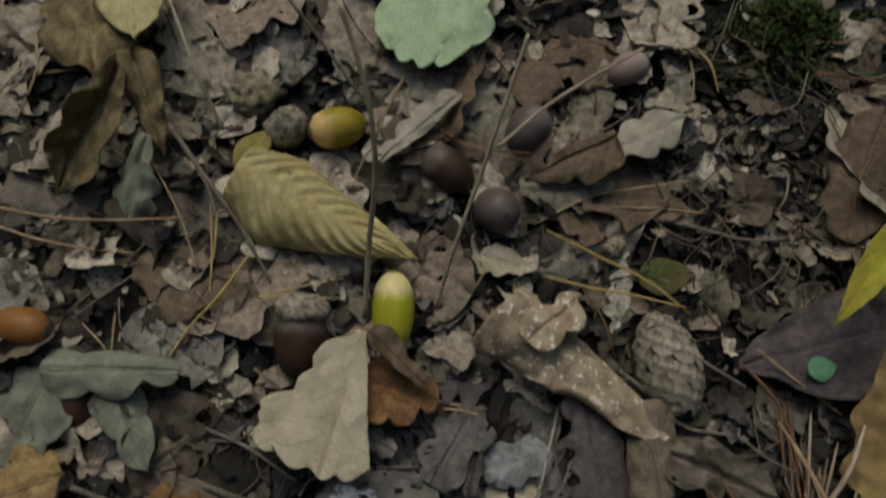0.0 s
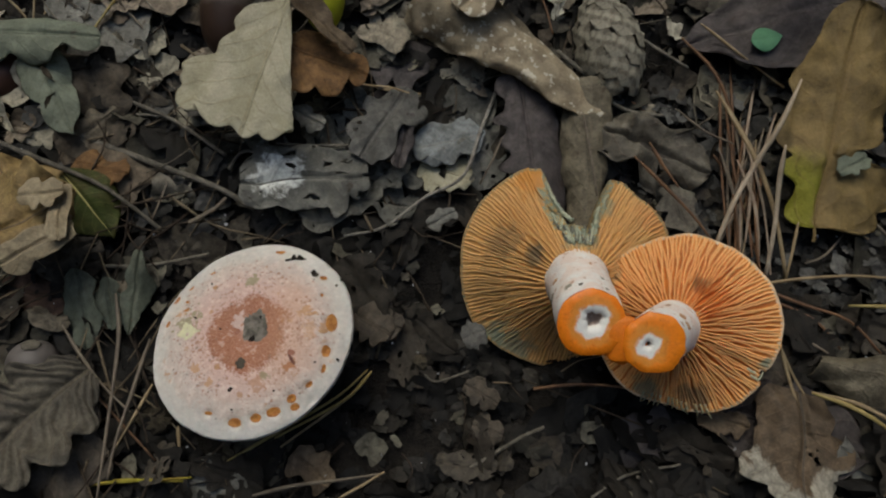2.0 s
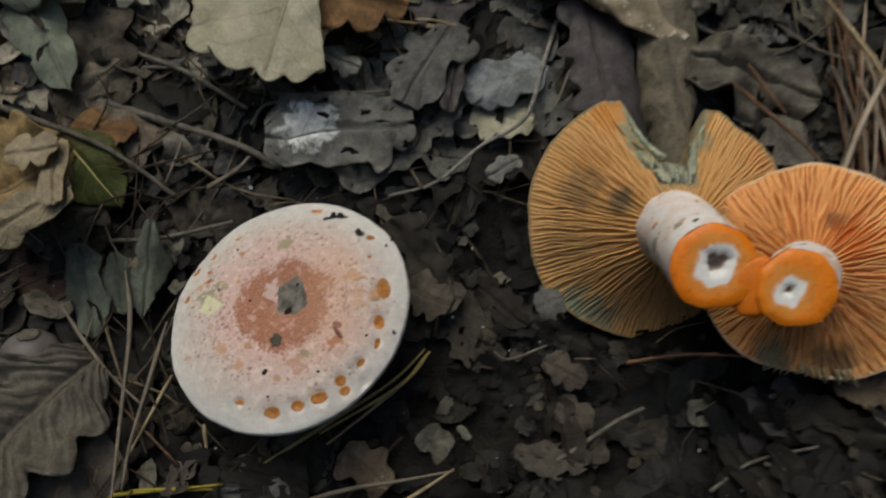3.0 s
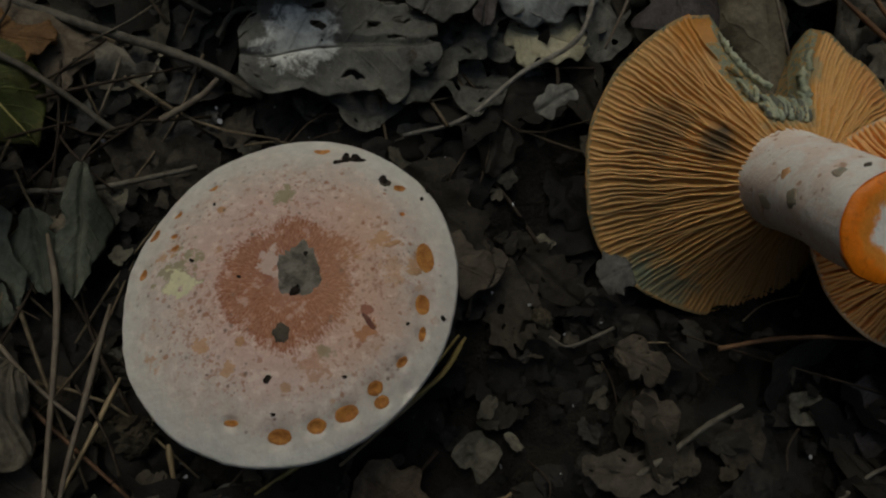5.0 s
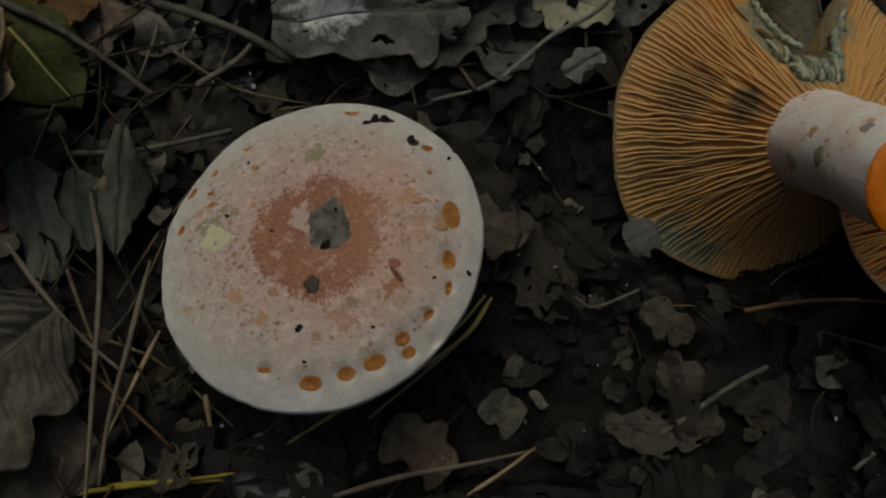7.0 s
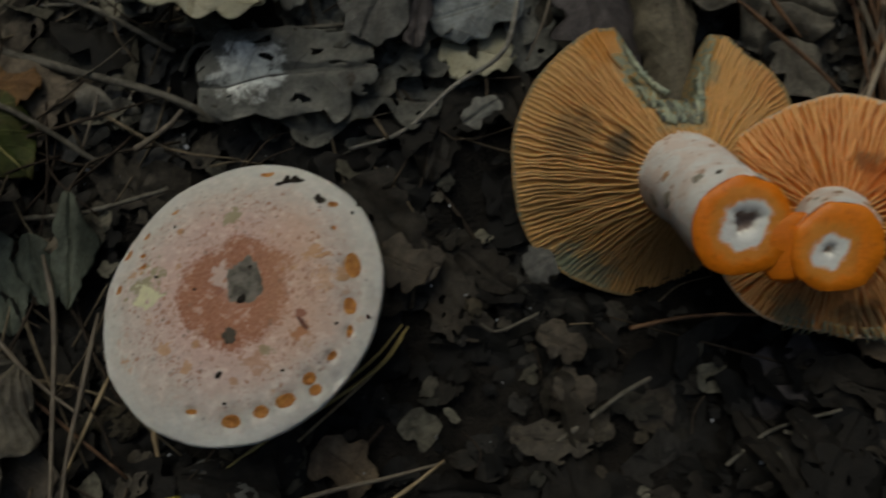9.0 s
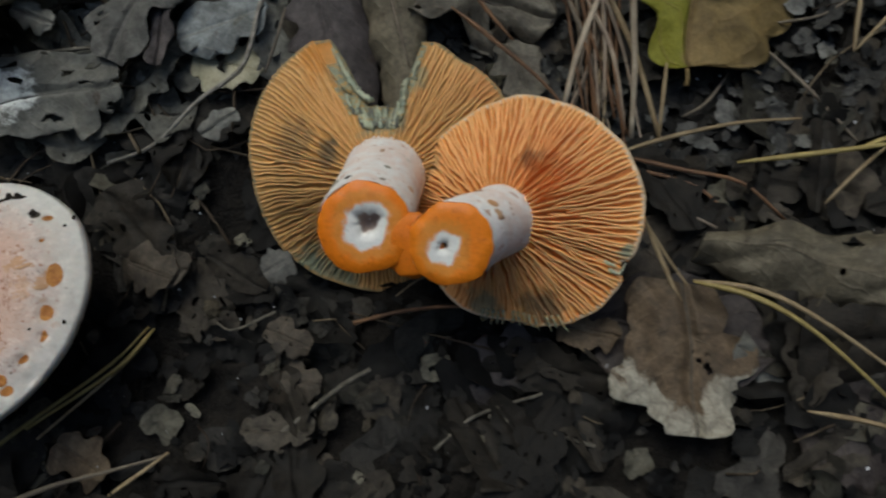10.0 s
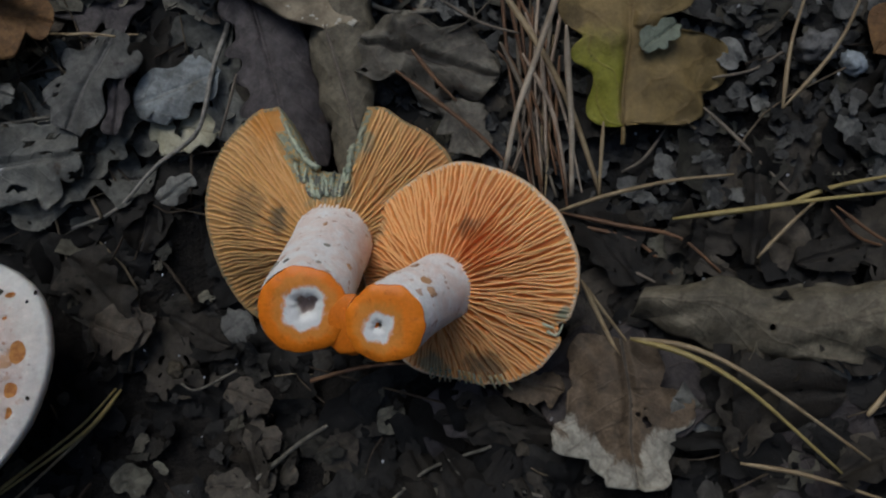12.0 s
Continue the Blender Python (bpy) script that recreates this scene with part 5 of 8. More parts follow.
leaf("oak leaf, half yellow green and half brown", "oak", (0.1755, 0.0306, 0.0200), (0.1953, 0.1183, 0.0460), 0.022, M_halves, M_halves, curl=-30, ruffle=0.0032, seed=14, nu=110, nv=44, stalk=0.006, soft=2, warp=0.05,
     edges=(((0.075, 0.50, 0.07, 2.4), (0.14, 0.45, 0.12, 2), (0.55, 0.80, 0.32, 3), (0.235, 0.82, 0.075, 2.2), (0.40, 1.02, 0.12, 2.2), (0.62, 0.92, 0.12, 2.2), (0.86, 0.55, 0.14, 2)), ((0.095, 1.22, 0.085, 4), (0.235, 1.52, 0.10, 4), (0.36, 0.40, 0.1, 2), (0.64, 0.85, 0.26, 3), (0.44, 0.85, 0.07, 2.4), (0.62, 0.95, 0.12, 2.2), (0.86, 0.55, 0.14, 2))))
leaf("sage grey folded leaf scrap on an oak leaf", "oak", (0.1834, 0.0510, 0.0290), (0.1950, 0.0570, 0.0300), 0.0050, M_sage, None, curl=15, ruffle=0.0015, seed=16, edges=TORN)
leaf("bright yellow pointed leaf standing clear of the litter", "beech", (0.1966, 0.1717, 0.0750), (0.1476, 0.1175, 0.0670), 0.0072, M_yellow, M_yellow, curl=50, ruffle=0.001, corrug=0.0004, seed=17)
leaf("pale green oak leaf, fresh", "oak", (0.0190, 0.3840, 0.0633), (-0.0165, 0.2535, 0.0496), 0.0315, M_mint, M_mint, curl=-26, ruffle=0.0022, seed=18, soft=3, nu=90, nv=44, warp=0.05,
     edges=(((0.3, 0.7, 0.3, 2), (0.60, 0.85, 0.16, 2.2), (0.80, 1.0, 0.12, 2.4), (0.93, 0.72, 0.09, 2.4)), ((0.3, 0.7, 0.3, 2), (0.62, 0.85, 0.16, 2.2), (0.84, 0.92, 0.16, 2.4), (0.95, 0.62, 0.09, 2.4))), teeth=(3.4, 0.05, 0.06))
leaf("drooping yellow brown oak leaf over dark litter", "oak", (-0.1889, 0.3251, 0.0699), (-0.1614, 0.2379, 0.0558), 0.030, M_dull, M_brown, lobes=3, curl=-100, ruffle=0.006, seed=19)
leaf("brown curled leaf hanging with a grey edge", "oak", (-0.1502, 0.2443, 0.0623), (-0.1772, 0.1864, 0.0358), 0.0165, M_dull, M_dim, curl=140, ruffle=0.006, seed=20, roll=-30, lobes=3)
leaf("brown curled leaf hanging with a pale tip", "drop", (-0.1463, 0.2468, 0.0626), (-0.1322, 0.2079, 0.0406), 0.0145, M_dull, M_dim, curl=-140, ruffle=0.005, seed=21)
leaf("pale ribbed yellow leaf over a drooping brown leaf", "beech", (-0.1653, 0.3173, 0.0741), (-0.1442, 0.2512, 0.0652), 0.021, M_strawleaf, M_strawleaf, curl=-70, ruffle=0.002, corrug=0.0007, seed=121, roll=15)
leaf("olive green leaf lobe behind a rolled yellow leaf", "beech", (-0.0865, 0.2239, 0.0360), (-0.1009, 0.2043, 0.0360), 0.0085, M_oliveedge, None, curl=-50, ruffle=0.0015, seed=122)
leaf("curled brown oak leaf with a pale turned edge", "oak", (0.0163, 0.2730, 0.0409), (-0.0281, 0.2100, 0.0263), 0.024, M_brown, M_tan, lobes=4, curl=70, ruffle=0.003, seed=22, roll=15)
leaf("pale turned edge of a curled oak leaf", "oak", (0.0055, 0.2426, 0.0450), (-0.0327, 0.2084, 0.0360), 0.0100, M_pale, M_pale, curl=-50, ruffle=0.0025, seed=23, roll=-10, nu=60, nv=24,
     edges=(((0.5, 0.35, 0.55, 2),), ((0.14, 0.7, 0.12, 2), (0.36, 1.0, 0.13, 2.2), (0.6, 0.95, 0.13, 2.2), (0.84, 0.6, 0.12, 2))))
leaf("grey beige leaf folded over its brown side", "oak", (0.0745, 0.2147, 0.0360), (0.1160, 0.2350, 0.0420), 0.014, M_pale, M_pale, lobes=3, curl=-50, ruffle=0.002, seed=24, warp=0.12)
leaf("dull brown flat leaf, half folded", "oak", (0.0818, 0.2224, 0.0418), (0.0367, 0.2060, 0.0271), 0.0175, M_brown, M_dim, curl=20, ruffle=0.003, seed=25, warp=0.05, nu=60, nv=30,
     edges=(((0.28, 1.0, 0.26, 4), (0.62, 0.62, 0.3, 2), (0.9, 0.2, 0.1, 1)), ((0.3, 0.3, 0.5, 2),)))
leaf("brown flat leaf scrap", "rag", (0.0586, 0.2162, 0.0254), (0.1073, 0.1929, 0.0232), 0.020, M_brown, None, curl=-20, ruffle=0.002, seed=26)
leaf("smooth red brown leaf at the edge of the litter", "rag", (0.1880, 0.1721, 0.0315), (0.2081, 0.2320, 0.0569), 0.0185, M_brown, M_brown, curl=-70, ruffle=0.002, seed=27, warp=0.14, soft=5)
leaf("sage grey curled leaf over a chestnut acorn", "oak", (-0.1720, 0.1100, 0.0230), (-0.1150, 0.1100, 0.0210), 0.0135, M_sage, M_sage, curl=-90, ruffle=0.0025, seed=28, warp=0.08, nu=60, nv=24,
     edges=(((0.14, 0.9, 0.16, 2.2), (0.45, 0.75, 0.3, 2), (0.80, 0.55, 0.2, 2)), ((0.2, 1.0, 0.22, 2.2), (0.55, 1.1, 0.22, 2.2), (0.88, 0.5, 0.13, 2))))
leaf("sage grey drooping leaf lobe", "oak", (-0.1440, 0.1060, 0.0190), (-0.1250, 0.0700, 0.0080), 0.0135, M_sage, M_sage, curl=-50, ruffle=0.002, seed=29, warp=0.06, nu=60, nv=30,
     edges=(((0.25, 0.75, 0.3, 2), (0.62, 0.62, 0.3, 2), (0.9, 0.2, 0.1, 1)), ((0.3, 0.85, 0.35, 2), (0.75, 0.62, 0.22, 2), (0.93, 0.25, 0.07, 1))))
leaf("grey sage leaf lying in shade", "rag", (-0.1690, 0.1118, 0.0180), (-0.1873, 0.0720, 0.0100), 0.017, M_sage, None, curl=-50, ruffle=0.003, seed=30)
leaf("ochre oak leaf with a hole beside a pale turned edge", "oak", (-0.1503, 0.0200, 0.0200), (-0.1119, 0.0390, 0.0240), 0.021, M_ochre, M_brown, lobes=3, curl=30, ruffle=0.004, seed=31, nu=70, nv=36, holes=((0.70, -0.45, 0.10), (0.78, -0.40, 0.09)))
leaf("pale buff turned leaf edge beside a hole", "oak", (-0.1150, 0.0400, 0.0290), (-0.1125, 0.0180, 0.0290), 0.0052, M_buff, False, curl=-60, ruffle=0.0025, seed=231, nu=50, nv=22, warp=0.08,
     edges=(((0.5, 0.8, 0.6, 3),), ((0.5, 0.9, 0.6, 3),)))
leaf("pale buff turned leaf edge under a hole", "oak", (-0.1090, 0.0235, 0.0280), (-0.1340, 0.0090, 0.0260), 0.0088, M_buff, False, curl=-60, ruffle=0.0030, seed=234, nu=50, nv=24, warp=0.10,
     edges=(((0.3, 0.7, 0.4, 3), (0.8, 0.8, 0.2, 2)), ((0.35, 0.7, 0.4, 3), (0.8, 0.6, 0.25, 2))))
leaf("pale buff leaf flap folded over an ochre leaf", "oak", (-0.1300, 0.0345, 0.0300), (-0.1115, 0.0365, 0.0310), 0.0075, M_buff, False, curl=-60, ruffle=0.002, seed=232, nu=50, nv=26, warp=0.12, edges=TORN)
leaf("dark red brown leaf in shade under ochre leaves", "oak", (-0.1480, 0.0060, -0.0020), (-0.1180, 0.0040, -0.0060), 0.0100, M_umber, None, curl=-20, ruffle=0.002, seed=233, edges=TORN)
leaf("ochre brown oak leaf scrap", "oak", (-0.1504, 0.0565, 0.0200), (-0.1290, 0.0250, 0.0120), 0.021, M_ochre, M_brown, lobes=3, curl=-60, ruffle=0.005, seed=32)
leaf("ochre oak leaf lying at the edge of the litter", "oak", (-0.1922, 0.0567, 0.0180), (-0.1514, 0.0666, 0.0220), 0.019, M_ochre, M_dim, lobes=2.6, curl=-40, ruffle=0.004, seed=131)
leaf("dark green and brown leaf lying under grass stalks", "beech", (-0.1273, 0.0538, 0.0100), (-0.1068, 0.0291, -0.0020), 0.013, M_green, M_olive, curl=-40, ruffle=0.003, seed=33)
leaf("pinkish brown leaf scrap beside green leaf", "rag", (-0.1255, 0.0604, 0.0040), (-0.1022, 0.0553, 0.0020), 0.009, M_rust, None, curl=-50, ruffle=0.002, seed=34)
leaf("bleached blue grey leaf beside a twig", "rag", (0.0160, 0.0735, -0.0030), (0.0479, 0.0803, -0.0010), 0.0095, M_blue, False, curl=-40, ruffle=0.002, seed=35, warp=0.14, soft=8)
leaf("pale tan leaf scrap under a bleached leaf", "rag", (0.0193, 0.0687, -0.0080), (0.0429, 0.0606, -0.0080), 0.010, M_tan, None, curl=-20, ruffle=0.0015, seed=36, eaten=0.15)
leaf("large grey rotted leaf with a whitish patch", "oak", (-0.0560, 0.0540, 0.0010), (-0.0020, 0.0585, -0.0010), 0.0185, M_palepatch, M_palepatch, curl=-25, ruffle=0.004, seed=37, eaten=0.24, nu=110, nv=56, warp=0.20, soft=1,
     edges=(((0.16, 0.55, 0.2, 2), (0.45, 0.85, 0.35, 4), (0.85, 0.70, 0.2, 3)), ((0.2, 0.55, 0.25, 2), (0.5, 0.65, 0.3, 3), (0.70, 1.0, 0.12, 2), (0.9, 0.6, 0.12, 2))))
leaf("grey taupe ragged leaf lying flat", "oak", (0.0135, 0.1010, 0.0030), (-0.0065, 0.0660, 0.0020), 0.0150, M_ash, M_ash, curl=-20, ruffle=0.003, seed=38, eaten=0.12, nu=80, nv=40, warp=0.10, soft=1, edges=TORN)
leaf("dark narrow leaf tongue beside a bleached leaf", "oak", (0.0148, 0.0871, 0.0040), (0.0100, 0.0625, 0.0000), 0.0050, M_purple, None, curl=-40, ruffle=0.002, seed=48, edges=RAGGED)
leaf("small grey crumpled leaf piece behind a buff leaf", "oak", (-0.0356, 0.0869, 0.0040), (-0.0210, 0.0790, 0.0040), 0.0065, M_grey, None, curl=-70, ruffle=0.003, seed=49, edges=TORN)
leaf("small pale leaf piece on a grey twig", "oak", (0.0240, 0.0370, -0.0020), (0.0358, 0.0442, -0.0020), 0.0045, M_grey, None, curl=-40, ruffle=0.002, seed=152, edges=RAGGED)
leaf("grey green narrow leaf beside the standing mushroom", "rag", (-0.1174, 0.0149, 0.0040), (-0.1125, -0.0177, -0.0060), 0.0072, M_sagedull, None, curl=-70, ruffle=0.003, seed=39)
leaf("small grey green narrow leaf", "rag", (-0.1061, 0.0115, 0.0000), (-0.1031, -0.0092, -0.0060), 0.0055, M_sagedull, None, curl=-60, ruffle=0.003, seed=40)
leaf("grey green upright narrow leaf", "rag", (-0.0941, 0.0225, 0.0000), (-0.0952, -0.0117, -0.0040), 0.0050, M_sagedull, None, curl=-70, ruffle=0.003, seed=41)
leaf("big dull brown oak leaf with a sunken midrib", "oak", (-0.1042, -0.0253, 0.0060), (-0.1384, -0.0640, 0.0120), 0.0260, M_dulltaupe, M_dun, curl=60, ruffle=0.0035, corrug=0.0009, seed=42, nu=70, nv=36,
     edges=(((0.10, 0.45, 0.1, 2), (0.3, 0.8, 0.14, 2.2), (0.52, 1.0, 0.13, 2.2), (0.76, 0.85, 0.14, 2.2), (0.93, 0.4, 0.08, 2), (0.45, 0.6, 0.5, 2)), ((0.12, 0.5, 0.1, 2), (0.33, 0.85, 0.13, 2.2), (0.56, 0.95, 0.13, 2.2), (0.8, 0.7, 0.13, 2.2), (0.45, 0.6, 0.5, 2))))
leaf("dull brown oak leaf seen from its underside", "oak", (-0.1063, -0.0337, 0.0020), (-0.1184, -0.0876, 0.0040), 0.022, M_dim, M_dim, lobes=3, curl=-40, ruffle=0.003, seed=43)
leaf("dull brown curled leaf tube with a bored hole", "tube", (0.1692, -0.0214, 0.0200), (0.2571, -0.0474, 0.0340), 0.0165, M_dun, None, curl=-150, ruffle=0.005, seed=44, holes=((0.405, -0.10, 0.013),), nu=130, nv=36, skew=0.03, warp=0.3)
leaf("dull brown leaf flap under a curled leaf", "rag", (0.2006, -0.0389, 0.0200), (0.2132, -0.0536, 0.0100), 0.010, M_dun, None, curl=-30, ruffle=0.003, seed=45)
leaf("grey scrap with a dark hole beside a curled leaf", "beech", (0.2201, -0.0491, 0.0180), (0.2351, -0.0506, 0.0200), 0.0085, M_grey, None, curl=-40, ruffle=0.001, seed=46, holes=((0.45, -0.4, 0.09),), nu=60, nv=30)
leaf("torn brown oak leaf under the upturned mushroom", "oak", (0.1283, -0.0337, 0.0040), (0.1875, -0.0580, 0.0120), 0.021, M_dark, M_dark, curl=-30, ruffle=0.003, seed=47, eaten=0.15)
leaf("torn brown oak leaf with bleached edge and holes", "oak", (0.1640, -0.0320, 0.0150), (0.1597, -0.0755, 0.0150), 0.0235, M_torn_leaf, M_dim, curl=-20, ruffle=0.0035, seed=148, warp=0.07, nu=110, nv=64, soft=1, holes=((0.56, 0.10, 0.018), (0.60, 0.20, 0.024), (0.635, 0.26, 0.022), (0.50, 0.02, 0.014), (0.52, 0.2, 0.012)),
     edges=(((0.15, 0.45, 0.3, 2), (0.53, 0.80, 0.18, 3), (0.72, 0.52, 0.15, 3), (0.90, 0.38, 0.10, 3)), ((0.22, 0.72, 0.26, 3), (0.50, 0.80, 0.2, 3), (0.70, 1.02, 0.14, 4), (0.84, 0.55, 0.12, 3), (0.94, 0.40, 0.09, 3))))
leaf("ochre torn edge of a leaf under the gills", "rag", (0.1274, -0.0388, 0.0040), (0.1446, -0.0462, 0.0100), 0.0062, M_brown, False, curl=-50, ruffle=0.003, seed=149, warp=0.2)
leaf("pale brown leaf scrap with a turned tip", "rag", (0.1750, -0.0520, 0.0160), (0.1903, -0.0634, 0.0080), 0.007, M_grey, None, curl=-40, ruffle=0.002, seed=50)
leaf("flat brown leaf beside the orange gills", "rag", (0.1540, -0.0122, 0.0020), (0.1742, -0.0405, 0.0000), 0.016, M_dim, None, curl=-10, ruffle=0.002, seed=51)
leaf("grey brown crinkled leaf above the gills", "oak", (0.0960, 0.0800, 0.0080), (0.1440, 0.0600, 0.0080), 0.017, M_taupe, M_dim, curl=-110, ruffle=0.008, seed=52, nu=60, nv=34, warp=0.12, eaten=0.1,
     edges=(((0.15, 0.6, 0.15, 2), (0.42, 0.9, 0.18, 2.2), (0.72, 0.8, 0.18, 2.2), (0.93, 0.4, 0.08, 2)), ((0.2, 0.8, 0.2, 2), (0.55, 1.0, 0.2, 2.2), (0.85, 0.6, 0.15, 2))))
leaf("tan leaf scrap among red needles", "rag", (0.1258, 0.0548, 0.0020), (0.1319, 0.0329, 0.0040), 0.009, M_taupe, None, curl=-20, ruffle=0.002, seed=53)
leaf("orange brown pointed leaf tip", "beech", (0.2630, 0.0477, 0.0340), (0.2500, 0.0381, 0.0300), 0.010, M_rust, None, curl=-20, ruffle=0.001, seed=54)
leaf("flat grey leaf scrap in the dark soil", "oak", (0.0396, -0.0290, -0.0060), (0.0527, -0.0367, -0.0060), 0.0065, M_dim, None, curl=-20, ruffle=0.0015, seed=55, eaten=0.1, edges=TORN)
leaf("flat taupe leaf in the dark hollow", "oak", (-0.0081, 0.0034, -0.0140), (0.0123, -0.0057, -0.0130), 0.010, M_dim, None, curl=-15, ruffle=0.0015, seed=56, edges=RAGGED)
leaf("pale scrap beside the standing mushroom", "rag", (0.0381, -0.0099, -0.0100), (0.0481, -0.0056, -0.0100), 0.006, M_ash, None, curl=-30, ruffle=0.0012, seed=57)
leaf("dark flat leaf under the gills", "oak", (0.0991, -0.0469, -0.0080), (0.1279, -0.0503, -0.0060), 0.013, M_purple, None, curl=-10, ruffle=0.0015, seed=58, edges=RAGGED)
leaf("brown flat leaf scrap in the soil", "oak", (0.0422, -0.0447, -0.0080), (0.0547, -0.0484, -0.0080), 0.007, M_dim, None, curl=-20, ruffle=0.001, seed=59, edges=TORN)
leaf("dull scrap of leaf under the standing mushroom", "oak", (-0.0272, -0.0553, -0.0080), (-0.0131, -0.0676, -0.0060), 0.009, M_brown, None, curl=-20, ruffle=0.002, seed=60, edges=RAGGED)
leaf("grey scrap of leaf under grass", "oak", (-0.0665, -0.0661, -0.0060), (-0.0442, -0.0719, -0.0040), 0.012, M_grey, None, curl=-20, ruffle=0.002, seed=61, edges=TORN)
leaf("large taupe leaf lying flat in shade", "oak", (-0.0130, 0.0968, -0.0100), (0.0157, 0.0923, -0.0080), 0.020, M_purple, None, curl=-10, ruffle=0.002, lobes=3, seed=62)
leaf("grey leaf scrap in shade", "oak", (-0.0004, 0.0781, -0.0100), (0.0071, 0.0646, -0.0120), 0.010, M_grey, None, curl=-20, ruffle=0.002, seed=63, edges=RAGGED)
leaf("grey brown leaf with worm holes", "rag", (-0.1420, 0.1371, 0.0134), (-0.1038, 0.1132, 0.0069), 0.020, M_grey, None, curl=-30, ruffle=0.003, seed=64, holes=((0.3, 0.1, 0.03), (0.35, 0.4, 0.025), (0.3, -0.3, 0.025)))
leaf("reddish brown flat leaf in the litter", "rag", (-0.1437, 0.1628, 0.0185), (-0.0873, 0.1551, 0.0124), 0.021, M_brown, None, curl=-20, ruffle=0.0025, seed=65)
leaf("pale sage crumpled dry leaf", "oak", (-0.1386, 0.2128, 0.0459), (-0.1501, 0.1765, 0.0257), 0.015, M_sage, None, curl=-80, ruffle=0.004, seed=66, lobes=3)
leaf("grey bleached flat leaf", "rag", (-0.1115, 0.2776, 0.0384), (-0.0666, 0.2659, 0.0369), 0.022, M_grey, None, curl=-20, ruffle=0.003, seed=67, eaten=0.12)
leaf("grey brown broad leaf in the litter", "oak", (-0.2056, 0.2136, 0.0326), (-0.1655, 0.1730, 0.0204), 0.026, M_taupe, M_taupe, curl=-20, ruffle=0.003, seed=68)
leaf("dull taupe leaf in the litter", "oak", (-0.1873, 0.1559, 0.0193), (-0.2102, 0.1378, 0.0228), 0.020, M_grey, None, curl=-30, ruffle=0.003, seed=69)
leaf("small pale leaf scrap with bright crust", "rag", (0.0162, 0.1710, 0.0141), (0.0393, 0.1633, 0.0122), 0.008, M_tan, None, curl=-30, ruffle=0.002, seed=70)
leaf("brown leaf scrap above an acorn", "rag", (0.0332, 0.2488, 0.0361), (0.0547, 0.2632, 0.0413), 0.013, M_brown, None, curl=-30, ruffle=0.002, seed=71)
leaf("pinkish tan flat dry leaf", "rag", (0.0490, 0.2770, 0.0378), (0.0925, 0.2679, 0.0374), 0.016, M_brown, None, curl=-20, ruffle=0.002, seed=72)
leaf("small lobed dry leaf scrap", "oak", (0.0913, 0.1989, 0.0232), (0.1180, 0.1913, 0.0239), 0.009, M_brown, None, curl=-20, ruffle=0.002, seed=73, lobes=3)
leaf("dark olive round leaf", "beech", (0.0919, 0.1604, 0.0144), (0.1184, 0.1610, 0.0175), 0.010, M_green, None, curl=-20, ruffle=0.001, seed=74)
leaf("taupe leaf between acorns", "oak", (-0.0195, 0.1900, 0.0173), (-0.0005, 0.1969, 0.0226), 0.011, M_grey, None, curl=-40, ruffle=0.003, seed=75, edges=TORN)
leaf("beige torn leaf in the litter", "rag", (0.0585, 0.2001, 0.0197), (0.0743, 0.1778, 0.0151), 0.014, M_brown, None, curl=-20, ruffle=0.003, seed=76)
leaf("grey leaf scrap between twigs", "oak", (-0.0160, 0.1524, 0.0080), (0.0028, 0.1529, 0.0077), 0.010, M_grey, None, curl=-30, ruffle=0.003, seed=77, edges=RAGGED)
leaf("dark flat leaf in a hollow", "oak", (-0.0128, 0.1226, -0.0033), (0.0220, 0.1180, -0.0051), 0.022, M_purple, None, curl=-10, ruffle=0.002, seed=78, edges=TORN)
leaf("brown broad leaf by a yellow needle", "oak", (-0.1281, 0.2027, 0.0233), (-0.0934, 0.1680, 0.0157), 0.022, M_taupe, M_brown, curl=-20, ruffle=0.003, seed=79)
leaf("dark rotted leaf at the edge of the cap", "oak", (-0.0061, -0.0005, -0.0120), (0.0084, -0.0078, -0.0100), 0.010, M_dim, None, curl=-20, ruffle=0.002, seed=80, edges=TORN)
leaf("dark leaf lying below the mushrooms", "rag", (0.1902, -0.0648, 0.0140), (0.2259, -0.0790, 0.0200), 0.022, M_dark, None, curl=-10, ruffle=0.002, seed=81)
leaf("dark taupe leaf under needles", "oak", (0.1678, -0.0253, 0.0020), (0.1992, -0.0548, 0.0100), 0.024, M_dark, None, curl=-10, ruffle=0.002, seed=82)
leaf("small fresh green leaflet on a purple leaf", "beech", (0.1572, 0.1116, 0.0270), (0.1702, 0.1132, 0.0280), 0.0058, M_leaflet, None, curl=-30, ruffle=0.0004, seed=83)


